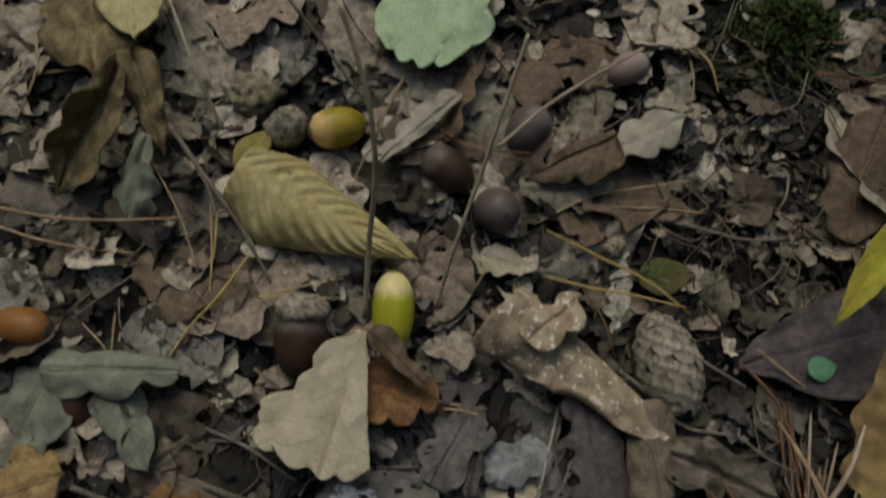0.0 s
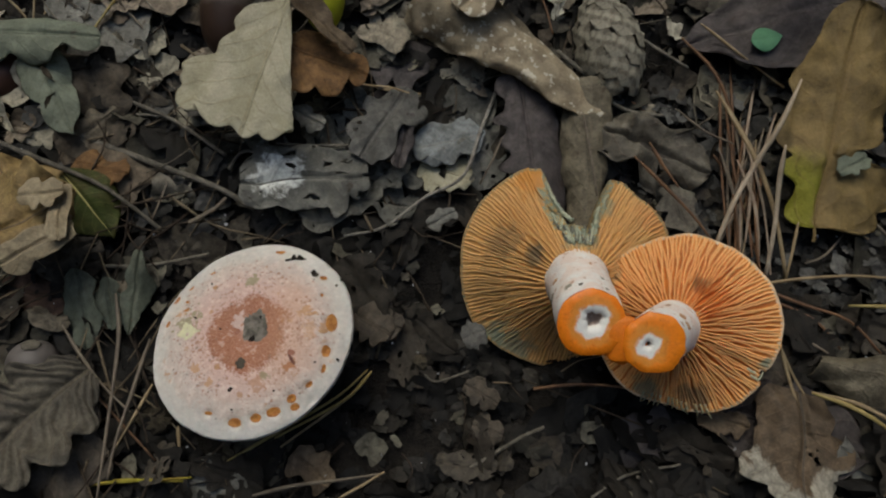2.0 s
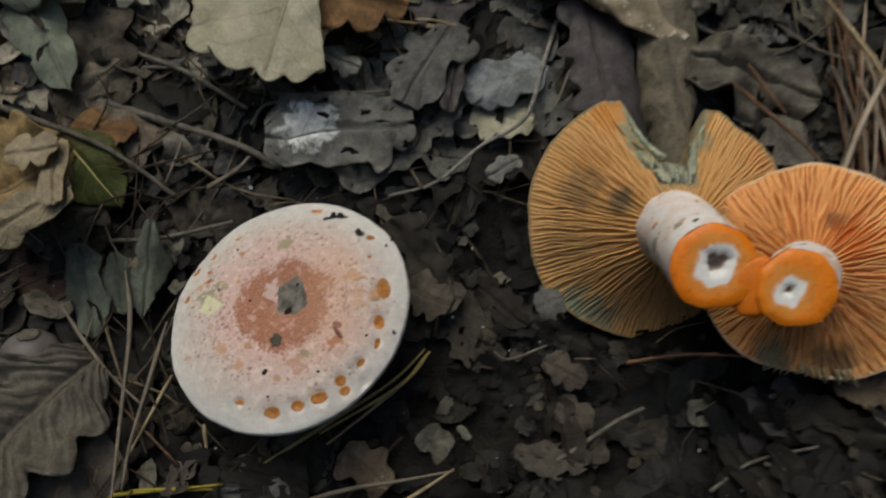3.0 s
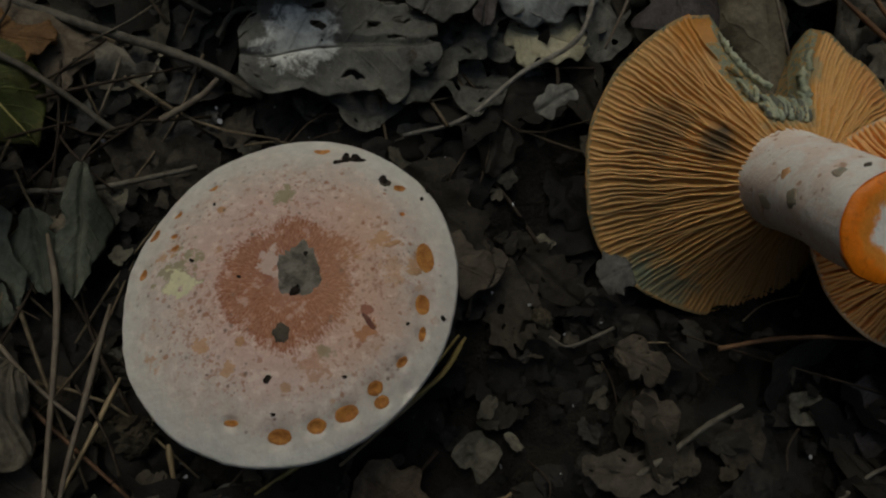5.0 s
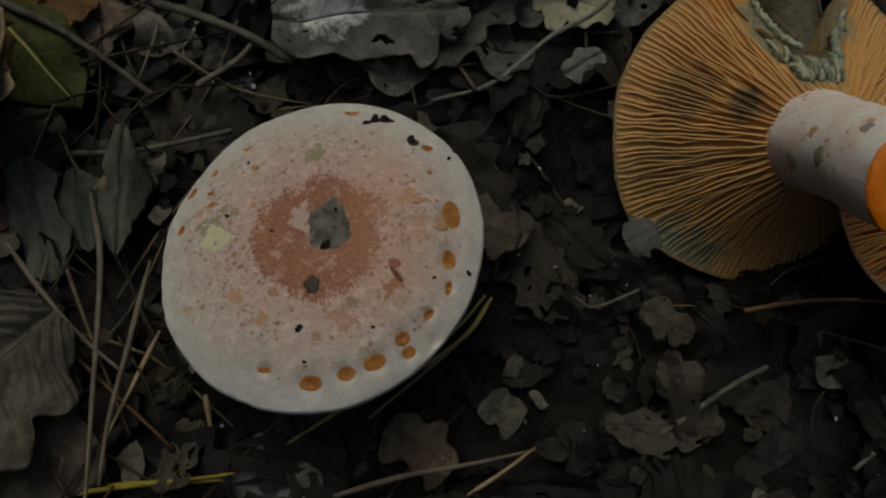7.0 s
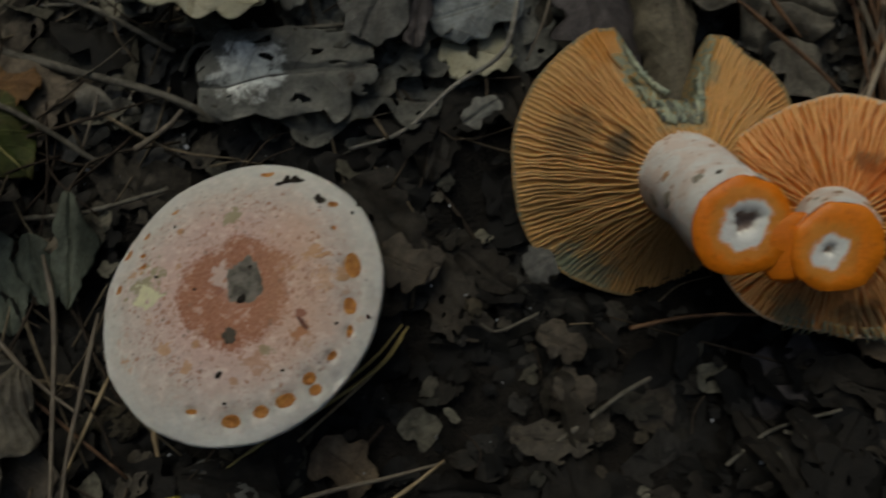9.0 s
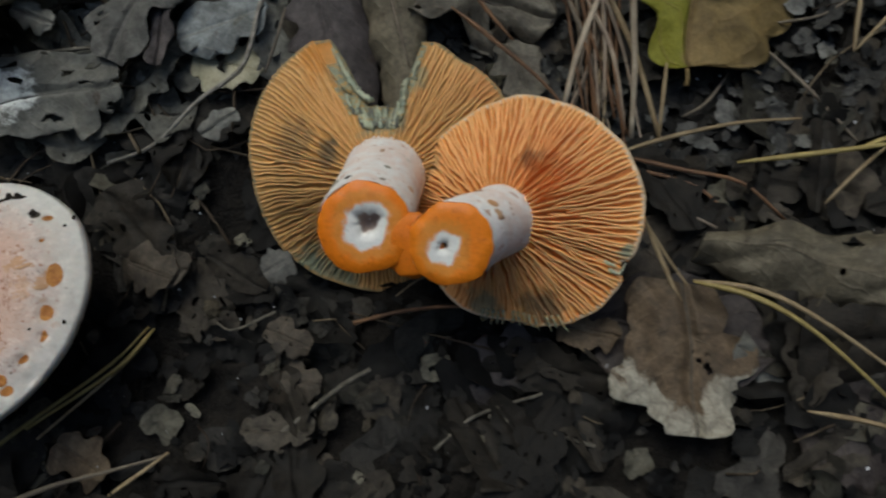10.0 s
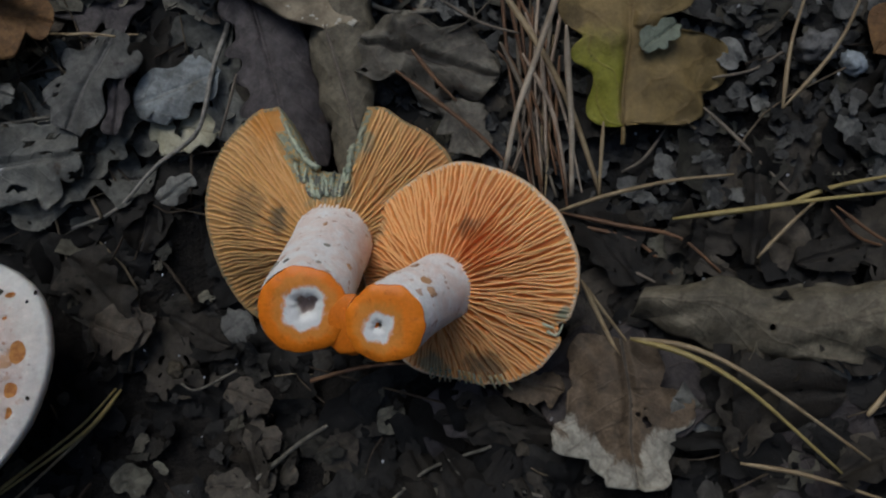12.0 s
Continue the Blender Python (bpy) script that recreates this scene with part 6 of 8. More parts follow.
# ---- acorns, cone, lumps ----
def acorn(label, at, axis, length, radius, mat, cup=False, group="acorns", scar_mat=None):
    """A nut with a pointed tip and a flat scar; local z runs to the scar end."""
    rows, segs = 22, 24
    verts, faces = [], []
    for i in range(rows + 1):
        f = i / rows
        z = (f - 0.5) * length
        r = radius * (1 - abs(2 * f - 1) ** 2.5) ** 0.56 * (0.93 + 0.09 * f)
        r = max(r, 0.0006)
        for k in range(segs):
            w = 2 * math.pi * k / segs
            verts.append((r * math.cos(w), r * math.sin(w), z))
    for i in range(rows):
        for k in range(segs):
            k2 = (k + 1) % segs
            faces.append((i * segs + k, i * segs + k2, (i + 1) * segs + k2, (i + 1) * segs + k))
    faces.append(tuple(range(segs))[::-1])
    faces.append(tuple(rows * segs + k for k in range(segs)))
    root = empty("acorn", at)
    root.matrix_world = frame_on(at, axis)
    part("nut", (verts, faces), mat, root)
    tip = part("tip", tube([(0, 0, -length * 0.49), (0, 0, -length * 0.55)], 0.0011, 0.0004, 3, 6), M_acorn_brown, root)
    scar = part("scar", blob(radius * 0.36, radius * 0.36, 0.0004, 0.1, 2, 6, 16), scar_mat or M_twig, root)
    scar.location = (0, 0, length * 0.488)
    if cup:
        cv, cf = blob(radius * 1.05, radius * 1.05, length * 0.2, 0.14, 5, 14, 26, 9.0)
        c = part("cup", (cv, cf), M_cone, root)
        c.location = (0, 0, length * 0.38)
    return tagged(root, label, "acorn", group)


acorn("bright green yellow acorn standing on its tip", (-0.0248, 0.1411, 0.0140), (0.0, 0.80, 0.36), 0.0375, 0.0100, M_acorn_green, scar_mat=M_acorn_green)
acorn("yellow olive acorn lying in the litter", (-0.0536, 0.2277, 0.0349), (-0.9, -0.35, 0.15), 0.0285, 0.0100, M_acorn_yellow)
acorn("orange brown acorn lying in needles", (-0.1866, 0.1301, 0.0189), (0.9, -0.2, 0.1), 0.0265, 0.0085, M_acorn_orange)
acorn("dark brown acorn with a grey band, upright", (-0.0664, 0.1278, 0.0108), (0.05, 0.8, 0.45), 0.037, 0.0122, M_acorn_brown, True)
acorn("dark brown acorn lying under leaves", (-0.0000, 0.2110, 0.0259), (-0.8, 0.5, 0.3), 0.029, 0.0105, M_acorn_brown)
acorn("dun brown round acorn", (0.0242, 0.1910, 0.0220), (-0.2, 0.5, -0.6), 0.026, 0.0112, M_acorn_dun)
acorn("dun grey acorn behind a twig", (0.0403, 0.2329, 0.0308), (0.6, 0.5, 0.4), 0.026, 0.0105, M_acorn_dun)
acorn("pale pinkish acorn in the litter", (0.0921, 0.2651, 0.0398), (0.8, 0.3, 0.3), 0.022, 0.0080, M_acorn_pink)
acorn("chestnut acorn under a sage leaf", (-0.1622, 0.0985, 0.0030), (0.3, 0.7, 0.4), 0.026, 0.0105, M_acorn_chestnut)
acorn("grey brown acorn lying among leaves", (-0.1324, -0.0240, -0.0080), (0.1, 0.6, 0.6), 0.022, 0.0100, M_acorn_dun)


def pine_cone(at, axis, length, radius):
    """A weathered closed cone of overlapping scales."""
    root = empty("pine_cone", at)
    root.matrix_world = frame_on(at, axis)
    part("core", blob(radius * 0.8, radius * 0.8, length * 0.48, 0.08, 3), M_conecore, root)
    sv, sf = [], []
    n = 7
    for i in range(n):
        for j in range(n):
            x, y = i / (n - 1) * 2 - 1, j / (n - 1) * 2 - 1
            d = min(1.0, math.hypot(x, y) / 1.25)
            bump = 0.55 * (1 - d ** 2) + 0.35 * max(0, 1 - math.hypot(x, y) * 2.6)
            q = 1 - 0.18 * abs(x * y)
            sv.append((bump * 0.0022, x * 0.0046 * q, y * 0.0038 * q))
    for i in range(n - 1):
        for j in range(n - 1):
            a = i * n + j
            sf.append((a, a + n, a + n + 1, a + 1))
    first = None
    total = 46
    for k in range(total):
        f = (k + 0.5) / total
        z = (f - 0.5) * length * 0.94
        env = math.sin(math.pi * min(1.0, 0.1 + f * 0.86)) ** 0.6
        a = k * 2.39996
        if first is None:
            first = part("cone_scale", (sv, sf), M_cone, root)
            ob = first
        else:
            ob = new("cone_scale", first.data)
            ob.parent = root
        s = (0.85 + 0.58 * env) * (1 + 0.26 * noise.noise(Vector((k * 1.9, 2, 5))))
        tilt = (f - 0.5) * 70
        ob.matrix_local = pose(0, 0, z, 0, 0, math.degrees(a)) @ pose(radius * (0.86 + 0.05 * noise.noise(Vector((k * 2.7, 1, 2)))) * env, 0, 0, 14 * noise.noise(Vector((k * 1.3, 6, 1))), -tilt - 7 + 9 * noise.noise(Vector((k * 1.1, 3, 9))), 12 * noise.noise(Vector((k * 0.7, 8, 3)))) @ Matrix.Diagonal((s, s, s, 1))
    return tagged(root, "grey weathered closed pine cone lying in litter", "pine cone")


pine_cone((0.1019, 0.1198, 0.0085), (-0.25, 0.92, 0.25), 0.047, 0.0158)


def lump(label, category, at, r, mat, flat=0.6, rough=0.5, seed=1, name="lump", freq=2.5):
    ob = part(name, blob(r, r * 0.8, r * flat, rough, seed, 16, 24, freq), mat)
    ob.location = at
    ob.rotation_euler = (0, 0, seed)
    return tagged(ob, label, category)


lump("grey rough acorn cup beside a yellow leaf", "acorn cup", (-0.0789, 0.2289, 0.0321), 0.0115, M_cone, 0.9, 0.15, 7, "acorn_cup", 6)
lump("crumbly pale brown lump of old fungus", "lump", (-0.0947, 0.2474, 0.0344), 0.013, M_lump, 0.55, 0.6, 1, freq=4)
lump("small pale rounded stone", "stone", (0.2461, 0.0377, 0.0260), 0.0042, M_stone, 0.7, 0.3, 2, "stone")
lump("small grey stone beside a forked needle", "stone", (0.2367, 0.0448, 0.0260), 0.0062, M_greystone, 0.7, 0.5, 3, "stone")
lump("pale grey crumb of fungus", "lump", (0.0810, 0.1749, 0.0149), 0.006, M_lump, 0.7, 0.5, 4)
lump("small grey pebble in soil", "stone", (0.0212, -0.0196, -0.0100), 0.003, M_earth, 0.7, 0.4, 5, "stone")
lump("dull earth crumb by the cap", "lump", (-0.0818, -0.0442, -0.0080), 0.006, M_earth, 0.5, 0.6, 6, freq=4)


# ---- stalks, twigs, needles ----
def needle(*pts, mat=None, r=0.0006, r1=0.0004):
    return rod("pine_needle", pts, r, r1, mat or M_straw, {"golden_needle": "yellow straw coloured pine needle", "red_brown_needle": "red brown fallen pine needle", "grey_needle": "dull grey fallen pine needle", "dry_blade": "pale flat dry blade lying over pine needles", "pinkish_needle": "pinkish brown pine needle in a loose bundle"}.get((mat or M_straw).name, "straw coloured fallen pine needle"), "needle", "pine needles", 5, 12, 0.08, tip=True)


def twig(label, *pts, r=0.0012, r1=0.0007, mat=None, name="twig"):
    return rod(name, pts, r, r1, mat or M_twig, label, "twig", "twigs", 7, 26, 0.5)


twig("thin dry stalk rising past the green acorn", (-0.0380, 0.1386, 0.0120), (-0.0353, 0.1607, 0.0450), (-0.0317, 0.1755, 0.0850), (-0.0350, 0.1899, 0.1150), (-0.0431, 0.2055, 0.1400), r=0.0013, r1=0.0010, mat=M_stalk, name="stalk")
twig("thin dark stalk leaning over acorns", (-0.0048, 0.1446, 0.0100), (0.0012, 0.1607, 0.0350), (0.0117, 0.1839, 0.0650), (0.0220, 0.2081, 0.0950), (0.0272, 0.2211, 0.1100), r=0.0010, r1=0.0009, mat=M_stalk, name="stalk")
twig("side shoot of a dark stalk", (0.0187, 0.1944, 0.0700), (0.0396, 0.2126, 0.0750), (0.0632, 0.2278, 0.0800), (0.0830, 0.2384, 0.0850), r=0.0009, r1=0.0007, mat=M_stalk, name="stalk")
twig("thin grey stalk by the pale green leaf", (-0.0764, 0.2698, 0.0779), (-0.0601, 0.2542, 0.0645), (-0.0417, 0.2346, 0.0501), r=0.0009, r1=0.0008)
twig("brown dry grass stalk with a flat blade", (-0.1278, 0.2159, 0.0499), (-0.1083, 0.1915, 0.0377), (-0.0944, 0.1741, 0.0271), (-0.0818, 0.1546, 0.0139), r=0.0014, r1=0.0006, mat=M_greyneedle, name="stalk")
twig("dark thin leaning stalk", (-0.1271, 0.2634, 0.0786), (-0.1161, 0.2380, 0.0635), (-0.1067, 0.2212, 0.0398), r=0.0008, r1=0.0008, mat=M_stalk, name="stalk")
twig("curved pale stalk over the litter", (-0.2009, 0.1798, 0.0347), (-0.1771, 0.1749, 0.0357), (-0.1517, 0.1761, 0.0318), (-0.1219, 0.1821, 0.0247), r=0.0008, r1=0.0006, mat=M_straw, name="stalk")
twig("pale bent grass stalk", (-0.2066, 0.1742, 0.0303), (-0.1857, 0.1676, 0.0292), (-0.1646, 0.1651, 0.0248), (-0.1453, 0.1659, 0.0193), r=0.0008, r1=0.0006, mat=M_straw, name="stalk")
twig("knotted grey twig with a broken tip", (-0.0130, 0.0355, -0.0140), (0.0045, 0.0386, -0.0100), (0.0209, 0.0505, -0.0060), (0.0379, 0.0597, -0.0020), (0.0451, 0.0792, 0.0000), (0.0534, 0.1042, -0.0040), r=0.0006, r1=0.0009, mat=M_palewood)
twig("grey stick half sunk in soil", (0.0352, -0.0641, -0.0100), (0.0487, -0.0562, -0.0070), (0.0606, -0.0491, -0.0060), (0.0702, -0.0449, -0.0060), r=0.0008, r1=0.0007)
twig("grey twig across the litter", (-0.1594, 0.0912, 0.0000), (-0.1299, 0.0755, 0.0000), (-0.0977, 0.0638, -0.0020), (-0.0683, 0.0535, -0.0040), (-0.0516, 0.0450, -0.0080), r=0.0015, r1=0.0012)
twig("olive thin twig across a green leaf", (-0.1519, 0.0629, 0.0160), (-0.1300, 0.0553, 0.0120), (-0.1096, 0.0479, 0.0040), (-0.0879, 0.0333, -0.0060), r=0.0012, r1=0.0008, mat=M_twig)
twig("thin curled grey rootlet", (-0.0637, 0.0624, -0.0060), (-0.0590, 0.0691, -0.0040), (-0.0517, 0.0698, -0.0040), (-0.0431, 0.0642, -0.0060), r=0.0008, r1=0.0006)
twig("thin brown twig by the pale leaf", (-0.1293, 0.0992, 0.0020), (-0.1072, 0.0900, 0.0020), (-0.0873, 0.0819, 0.0000), (-0.0650, 0.0682, -0.0040), r=0.0010, r1=0.0008)
twig("dry flat short brown stick", (-0.1245, 0.0865, 0.0000), (-0.1096, 0.0849, 0.0000), (-0.0937, 0.0845, 0.0000), r=0.0009, r1=0.0007)
twig("thin dark twig under the mushrooms", (0.0663, -0.0302, -0.0060), (0.0798, -0.0287, -0.0040), (0.0928, -0.0289, -0.0020), (0.1126, -0.0311, 0.0000), r=0.0007, r1=0.0005, mat=M_redneedle)
twig("thin pale rootlet in the soil", (0.0411, -0.0226, -0.0120), (0.0281, -0.0272, -0.0100), (0.0227, -0.0245, -0.0100), r=0.0005, r1=0.0004)
twig("grey horizontal twig by the rotted leaf", (-0.0464, 0.0750, -0.0060), (-0.0264, 0.0742, -0.0050), (-0.0067, 0.0751, -0.0060), r=0.0009, r1=0.0007)
twig("grey bent stick behind small leaves", (-0.1161, 0.0179, -0.0060), (-0.0921, 0.0177, -0.0040), (-0.0679, 0.0237, -0.0060), r=0.0008, r1=0.0007)
twig("pale bent grass end by the pit", (-0.0778, 0.0373, -0.0060), (-0.0672, 0.0432, -0.0040), (-0.0629, 0.0484, -0.0040), r=0.0010, r1=0.0007, mat=M_greyneedle)
twig("straight dull twig in dark litter", (0.0870, -0.0709, -0.0040), (0.1007, -0.0626, -0.0020), (0.1208, -0.0586, 0.0000), r=0.0006, r1=0.0005)
twig("thin dark twig beside the torn leaf", (0.1042, -0.0631, -0.0020), (0.1175, -0.0682, -0.0000), (0.1335, -0.0753, 0.0020), r=0.0006, r1=0.0006)
twig("white bent root in the leaf mould", (0.0989, 0.1889, 0.0215), (0.1227, 0.1827, 0.0226), (0.1433, 0.1764, 0.0238), (0.1641, 0.1763, 0.0267), r=0.0011, r1=0.0007, mat=M_greyneedle)
twig("curved thin pale rootlet", (0.1186, 0.1894, 0.0215), (0.1290, 0.1929, 0.0253), (0.1504, 0.1938, 0.0280), r=0.0007, r1=0.0005)
twig("hooked thin pale rootlet", (0.1657, 0.2071, 0.0342), (0.1626, 0.1961, 0.0339), (0.1582, 0.1878, 0.0279), r=0.0007, r1=0.0005, mat=M_greyneedle)
twig("thin grey twig leaning on a cone", (0.0788, 0.1160, 0.0090), (0.0927, 0.1050, 0.0063), (0.1079, 0.0920, 0.0021), (0.1277, 0.0881, 0.0030), r=0.0011, r1=0.0008)
twig("thin twig beside the pine cone", (0.1065, 0.1247, 0.0162), (0.1209, 0.1167, 0.0128), (0.1363, 0.1084, 0.0099), r=0.0009, r1=0.0007)

needle((-0.0900, 0.1652, 0.0248), (-0.1027, 0.1462, 0.0196), (-0.1160, 0.1319, 0.0138), (-0.1255, 0.1148, 0.0115), mat=M_gold, r=0.0010)
needle((-0.1106, 0.1875, 0.0290), (-0.1090, 0.1655, 0.0202), (-0.1090, 0.1456, 0.0140), mat=M_gold)
needle((-0.1076, 0.1846, 0.0262), (-0.1080, 0.1630, 0.0196), mat=M_gold)
needle((-0.0906, 0.1449, 0.0164), (-0.0707, 0.1509, 0.0163), (-0.0482, 0.1561, 0.0163), mat=M_straw)
needle((-0.0853, 0.1457, 0.0182), (-0.0676, 0.1467, 0.0172), (-0.0504, 0.1465, 0.0141), mat=M_gold)
needle((-0.1397, 0.2074, 0.0330), (-0.1246, 0.1827, 0.0290), (-0.1139, 0.1554, 0.0185), mat=M_straw)
needle((-0.0221, 0.2532, 0.0435), (-0.0287, 0.2381, 0.0405), (-0.0345, 0.2259, 0.0340), mat=M_straw)
needle((-0.0344, 0.2231, 0.0334), (-0.0417, 0.2111, 0.0289), (-0.0465, 0.2005, 0.0227), mat=M_straw)
needle((-0.0038, 0.2261, 0.0374), (0.0126, 0.2176, 0.0353), (0.0418, 0.2166, 0.0331), mat=M_redneedle, r=0.0008)
needle((0.0017, 0.2212, 0.0363), (0.0208, 0.2141, 0.0345), (0.0389, 0.2135, 0.0324), mat=M_redneedle, r=0.0007)
needle((0.0421, 0.1847, 0.0195), (0.0686, 0.1981, 0.0236), (0.0930, 0.2016, 0.0279), (0.1182, 0.2048, 0.0307), mat=M_straw, r=0.0008)
needle((0.0775, 0.1926, 0.0248), (0.1012, 0.1921, 0.0244), (0.1260, 0.1902, 0.0245), mat=M_straw)
needle((0.0476, 0.1802, 0.0225), (0.0714, 0.1667, 0.0223), (0.0951, 0.1553, 0.0195), (0.1136, 0.1418, 0.0148), mat=M_gold, r=0.0010)
needle((0.0450, 0.1589, 0.0171), (0.0661, 0.1536, 0.0168), (0.0896, 0.1489, 0.0175), (0.1118, 0.1438, 0.0169), mat=M_gold, r=0.0009)
needle((0.0187, 0.1627, 0.0140), (0.0102, 0.1496, 0.0088), mat=M_straw)
needle((0.1214, 0.2810, 0.0451), (0.1321, 0.2664, 0.0453), (0.1370, 0.2518, 0.0392), mat=M_gold, r=0.0009)
needle((0.1232, 0.2776, 0.0426), (0.1242, 0.2553, 0.0409), (0.1186, 0.2335, 0.0324), mat=M_straw)
needle((0.1471, 0.2992, 0.0554), (0.1400, 0.2809, 0.0502), (0.1336, 0.2661, 0.0414), mat=M_greyneedle)
needle((0.1105, 0.2910, 0.0462), (0.1253, 0.2697, 0.0454), (0.1469, 0.2691, 0.0428), mat=M_redneedle)
needle((0.1858, 0.2601, 0.0466), (0.2060, 0.2562, 0.0479), (0.2218, 0.2524, 0.0489), mat=M_redneedle, r=0.0010)
needle((-0.1992, 0.2680, 0.0526), (-0.1944, 0.2471, 0.0492), (-0.2012, 0.2217, 0.0416), mat=M_straw, r=0.0008)
needle((-0.1960, 0.2484, 0.0435), (-0.1785, 0.2521, 0.0432), mat=M_straw)
needle((-0.1613, 0.1317, 0.0184), (-0.1511, 0.1223, 0.0176), (-0.1473, 0.1158, 0.0140), mat=M_straw)
needle((-0.1473, 0.1365, 0.0198), (-0.1477, 0.1206, 0.0149), mat=M_straw)
needle((-0.1404, 0.1561, 0.0209), (-0.1660, 0.1352, 0.0175), mat=M_greyneedle)
needle((-0.1155, 0.1351, 0.0124), (-0.0998, 0.1189, 0.0057), mat=M_greyneedle)
needle((-0.1210, 0.1412, 0.0142), (-0.1043, 0.1344, 0.0113), mat=M_straw)
needle((0.1385, 0.1222, 0.0228), (0.1532, 0.1076, 0.0230), (0.1724, 0.0938, 0.0191), mat=M_straw, r=0.0008)
needle((0.1312, 0.1176, 0.0187), (0.1450, 0.1017, 0.0165), (0.1533, 0.0818, 0.0114), (0.1618, 0.0586, 0.0088), mat=M_redneedle, r=0.0010)
needle((0.0649, 0.1554, 0.0111), (0.0732, 0.1415, 0.0103), (0.0778, 0.1260, 0.0071), mat=M_redneedle)
needle((0.1126, 0.0960, 0.0016), (0.1205, 0.0884, 0.0017), mat=M_redneedle)
needle((-0.1282, 0.0955, 0.0064), (-0.1306, 0.0817, 0.0026), mat=M_gold)
needle((-0.1295, 0.0754, -0.0024), (-0.1302, 0.0571, -0.0045), mat=M_gold)
needle((-0.0008, 0.1028, -0.0041), (0.0149, 0.1008, -0.0049), mat=M_straw)
# bundle of needles behind the orange gills
needle((0.1680, 0.0850, 0.0400), (0.1590, 0.0672, 0.0360), (0.1523, 0.0551, 0.0260), (0.1441, 0.0403, 0.0200), (0.1381, 0.0244, 0.0120), mat=M_blade, r=0.0012, r1=0.0009)
needle((0.1611, 0.0597, 0.0340), (0.1608, 0.0481, 0.0260), (0.1598, 0.0322, 0.0200), (0.1574, 0.0133, 0.0120), mat=M_blade, r=0.0012, r1=0.0008)
needle((0.1420, 0.0900, 0.0220), (0.1480, 0.0765, 0.0220), (0.1545, 0.0597, 0.0220), (0.1606, 0.0433, 0.0180), (0.1641, 0.0281, 0.0140), (0.1673, 0.0135, 0.0080), mat=M_straw, r=0.0012, r1=0.0008)
needle((0.1560, 0.0616, 0.0160), (0.1546, 0.0455, 0.0130), (0.1523, 0.0279, 0.0090), mat=M_paleneedle, r=0.0010)
needle((0.1499, 0.0616, 0.0160), (0.1562, 0.0432, 0.0130), (0.1575, 0.0236, 0.0080), (0.1568, 0.0124, 0.0040), mat=M_paleneedle, r=0.0010)
needle((0.1437, 0.0677, 0.0140), (0.1493, 0.0496, 0.0100), (0.1521, 0.0310, 0.0060), (0.1542, 0.0157, 0.0040), mat=M_greyneedle, r=0.0010)
needle((0.1558, 0.0647, 0.0100), (0.1546, 0.0428, 0.0100), (0.1548, 0.0221, 0.0080), mat=M_redneedle, r=0.0008)
needle((0.1448, 0.0675, 0.0120), (0.1493, 0.0496, 0.0100), (0.1497, 0.0190, 0.0080), mat=M_redneedle, r=0.0008)
needle((0.1588, 0.0682, 0.0140), (0.1568, 0.0455, 0.0120), (0.1561, 0.0155, 0.0100), mat=M_redneedle, r=0.0008)
needle((0.1536, 0.0630, 0.0100), (0.1505, 0.0443, 0.0080), (0.1489, 0.0236, 0.0060), mat=M_redneedle, r=0.0008)
needle((0.1623, 0.0606, 0.0120), (0.1572, 0.0365, 0.0100), (0.1563, 0.0104, 0.0080), mat=M_redneedle, r=0.0008)
needle((0.1705, 0.0340, 0.0180), (0.1680, 0.0218, 0.0140), (0.1665, 0.0130, 0.0100), mat=M_straw, r=0.0008)
needle((0.1429, 0.0668, 0.0100), (0.1483, 0.0587, 0.0080), (0.1524, 0.0500, 0.0080), mat=M_redneedle)
needle((0.1086, 0.0642, 0.0120), (0.1216, 0.0510, 0.0100), (0.1343, 0.0369, 0.0080), (0.1446, 0.0204, 0.0060), mat=M_redneedle, r=0.0010)
needle((0.1148, 0.0697, 0.0140), (0.1210, 0.0592, 0.0120), (0.1268, 0.0512, 0.0100), mat=M_redneedle, r=0.0009)
needle((0.1267, 0.0846, 0.0160), (0.1385, 0.0756, 0.0140), (0.1506, 0.0696, 0.0140), mat=M_greyneedle)
needle((0.0878, 0.0828, 0.0140), (0.0902, 0.0662, 0.0120), (0.0932, 0.0474, 0.0080), mat=M_greyneedle, r=0.0009)
needle((0.0546, 0.0757, 0.0040), (0.0505, 0.0658, 0.0020), (0.0451, 0.0559, -0.0020), mat=M_greyneedle)
needle((0.1519, 0.0091, 0.0120), (0.1682, 0.0107, 0.0170), (0.1864, 0.0111, 0.0210), (0.2044, 0.0099, 0.0220), mat=M_straw, r=0.0009)
needle((0.1523, 0.0096, 0.0100), (0.1710, 0.0016, 0.0120), (0.1867, -0.0050, 0.0140), (0.1970, -0.0176, 0.0140), mat=M_redneedle, r=0.0009)
needle((0.1546, 0.0060, 0.0080), (0.1741, -0.0030, 0.0100), (0.1839, -0.0154, 0.0100), mat=M_redneedle, r=0.0008)
needle((0.1849, 0.0001, 0.0180), (0.2067, -0.0015, 0.0230), (0.2231, -0.0025, 0.0270), (0.2434, -0.0043, 0.0310), mat=M_gold, r=0.0011)
needle((0.2191, -0.0010, 0.0220), (0.2311, 0.0008, 0.0260), (0.2454, 0.0007, 0.0300), mat=M_gold, r=0.0010)
needle((0.2057, -0.0159, 0.0210), (0.2165, -0.0076, 0.0240), (0.2277, -0.0010, 0.0220), mat=M_straw, r=0.0008)
needle((0.2206, 0.0261, 0.0280), (0.2269, 0.0446, 0.0300), (0.2340, 0.0599, 0.0340), mat=M_straw, r=0.0009)
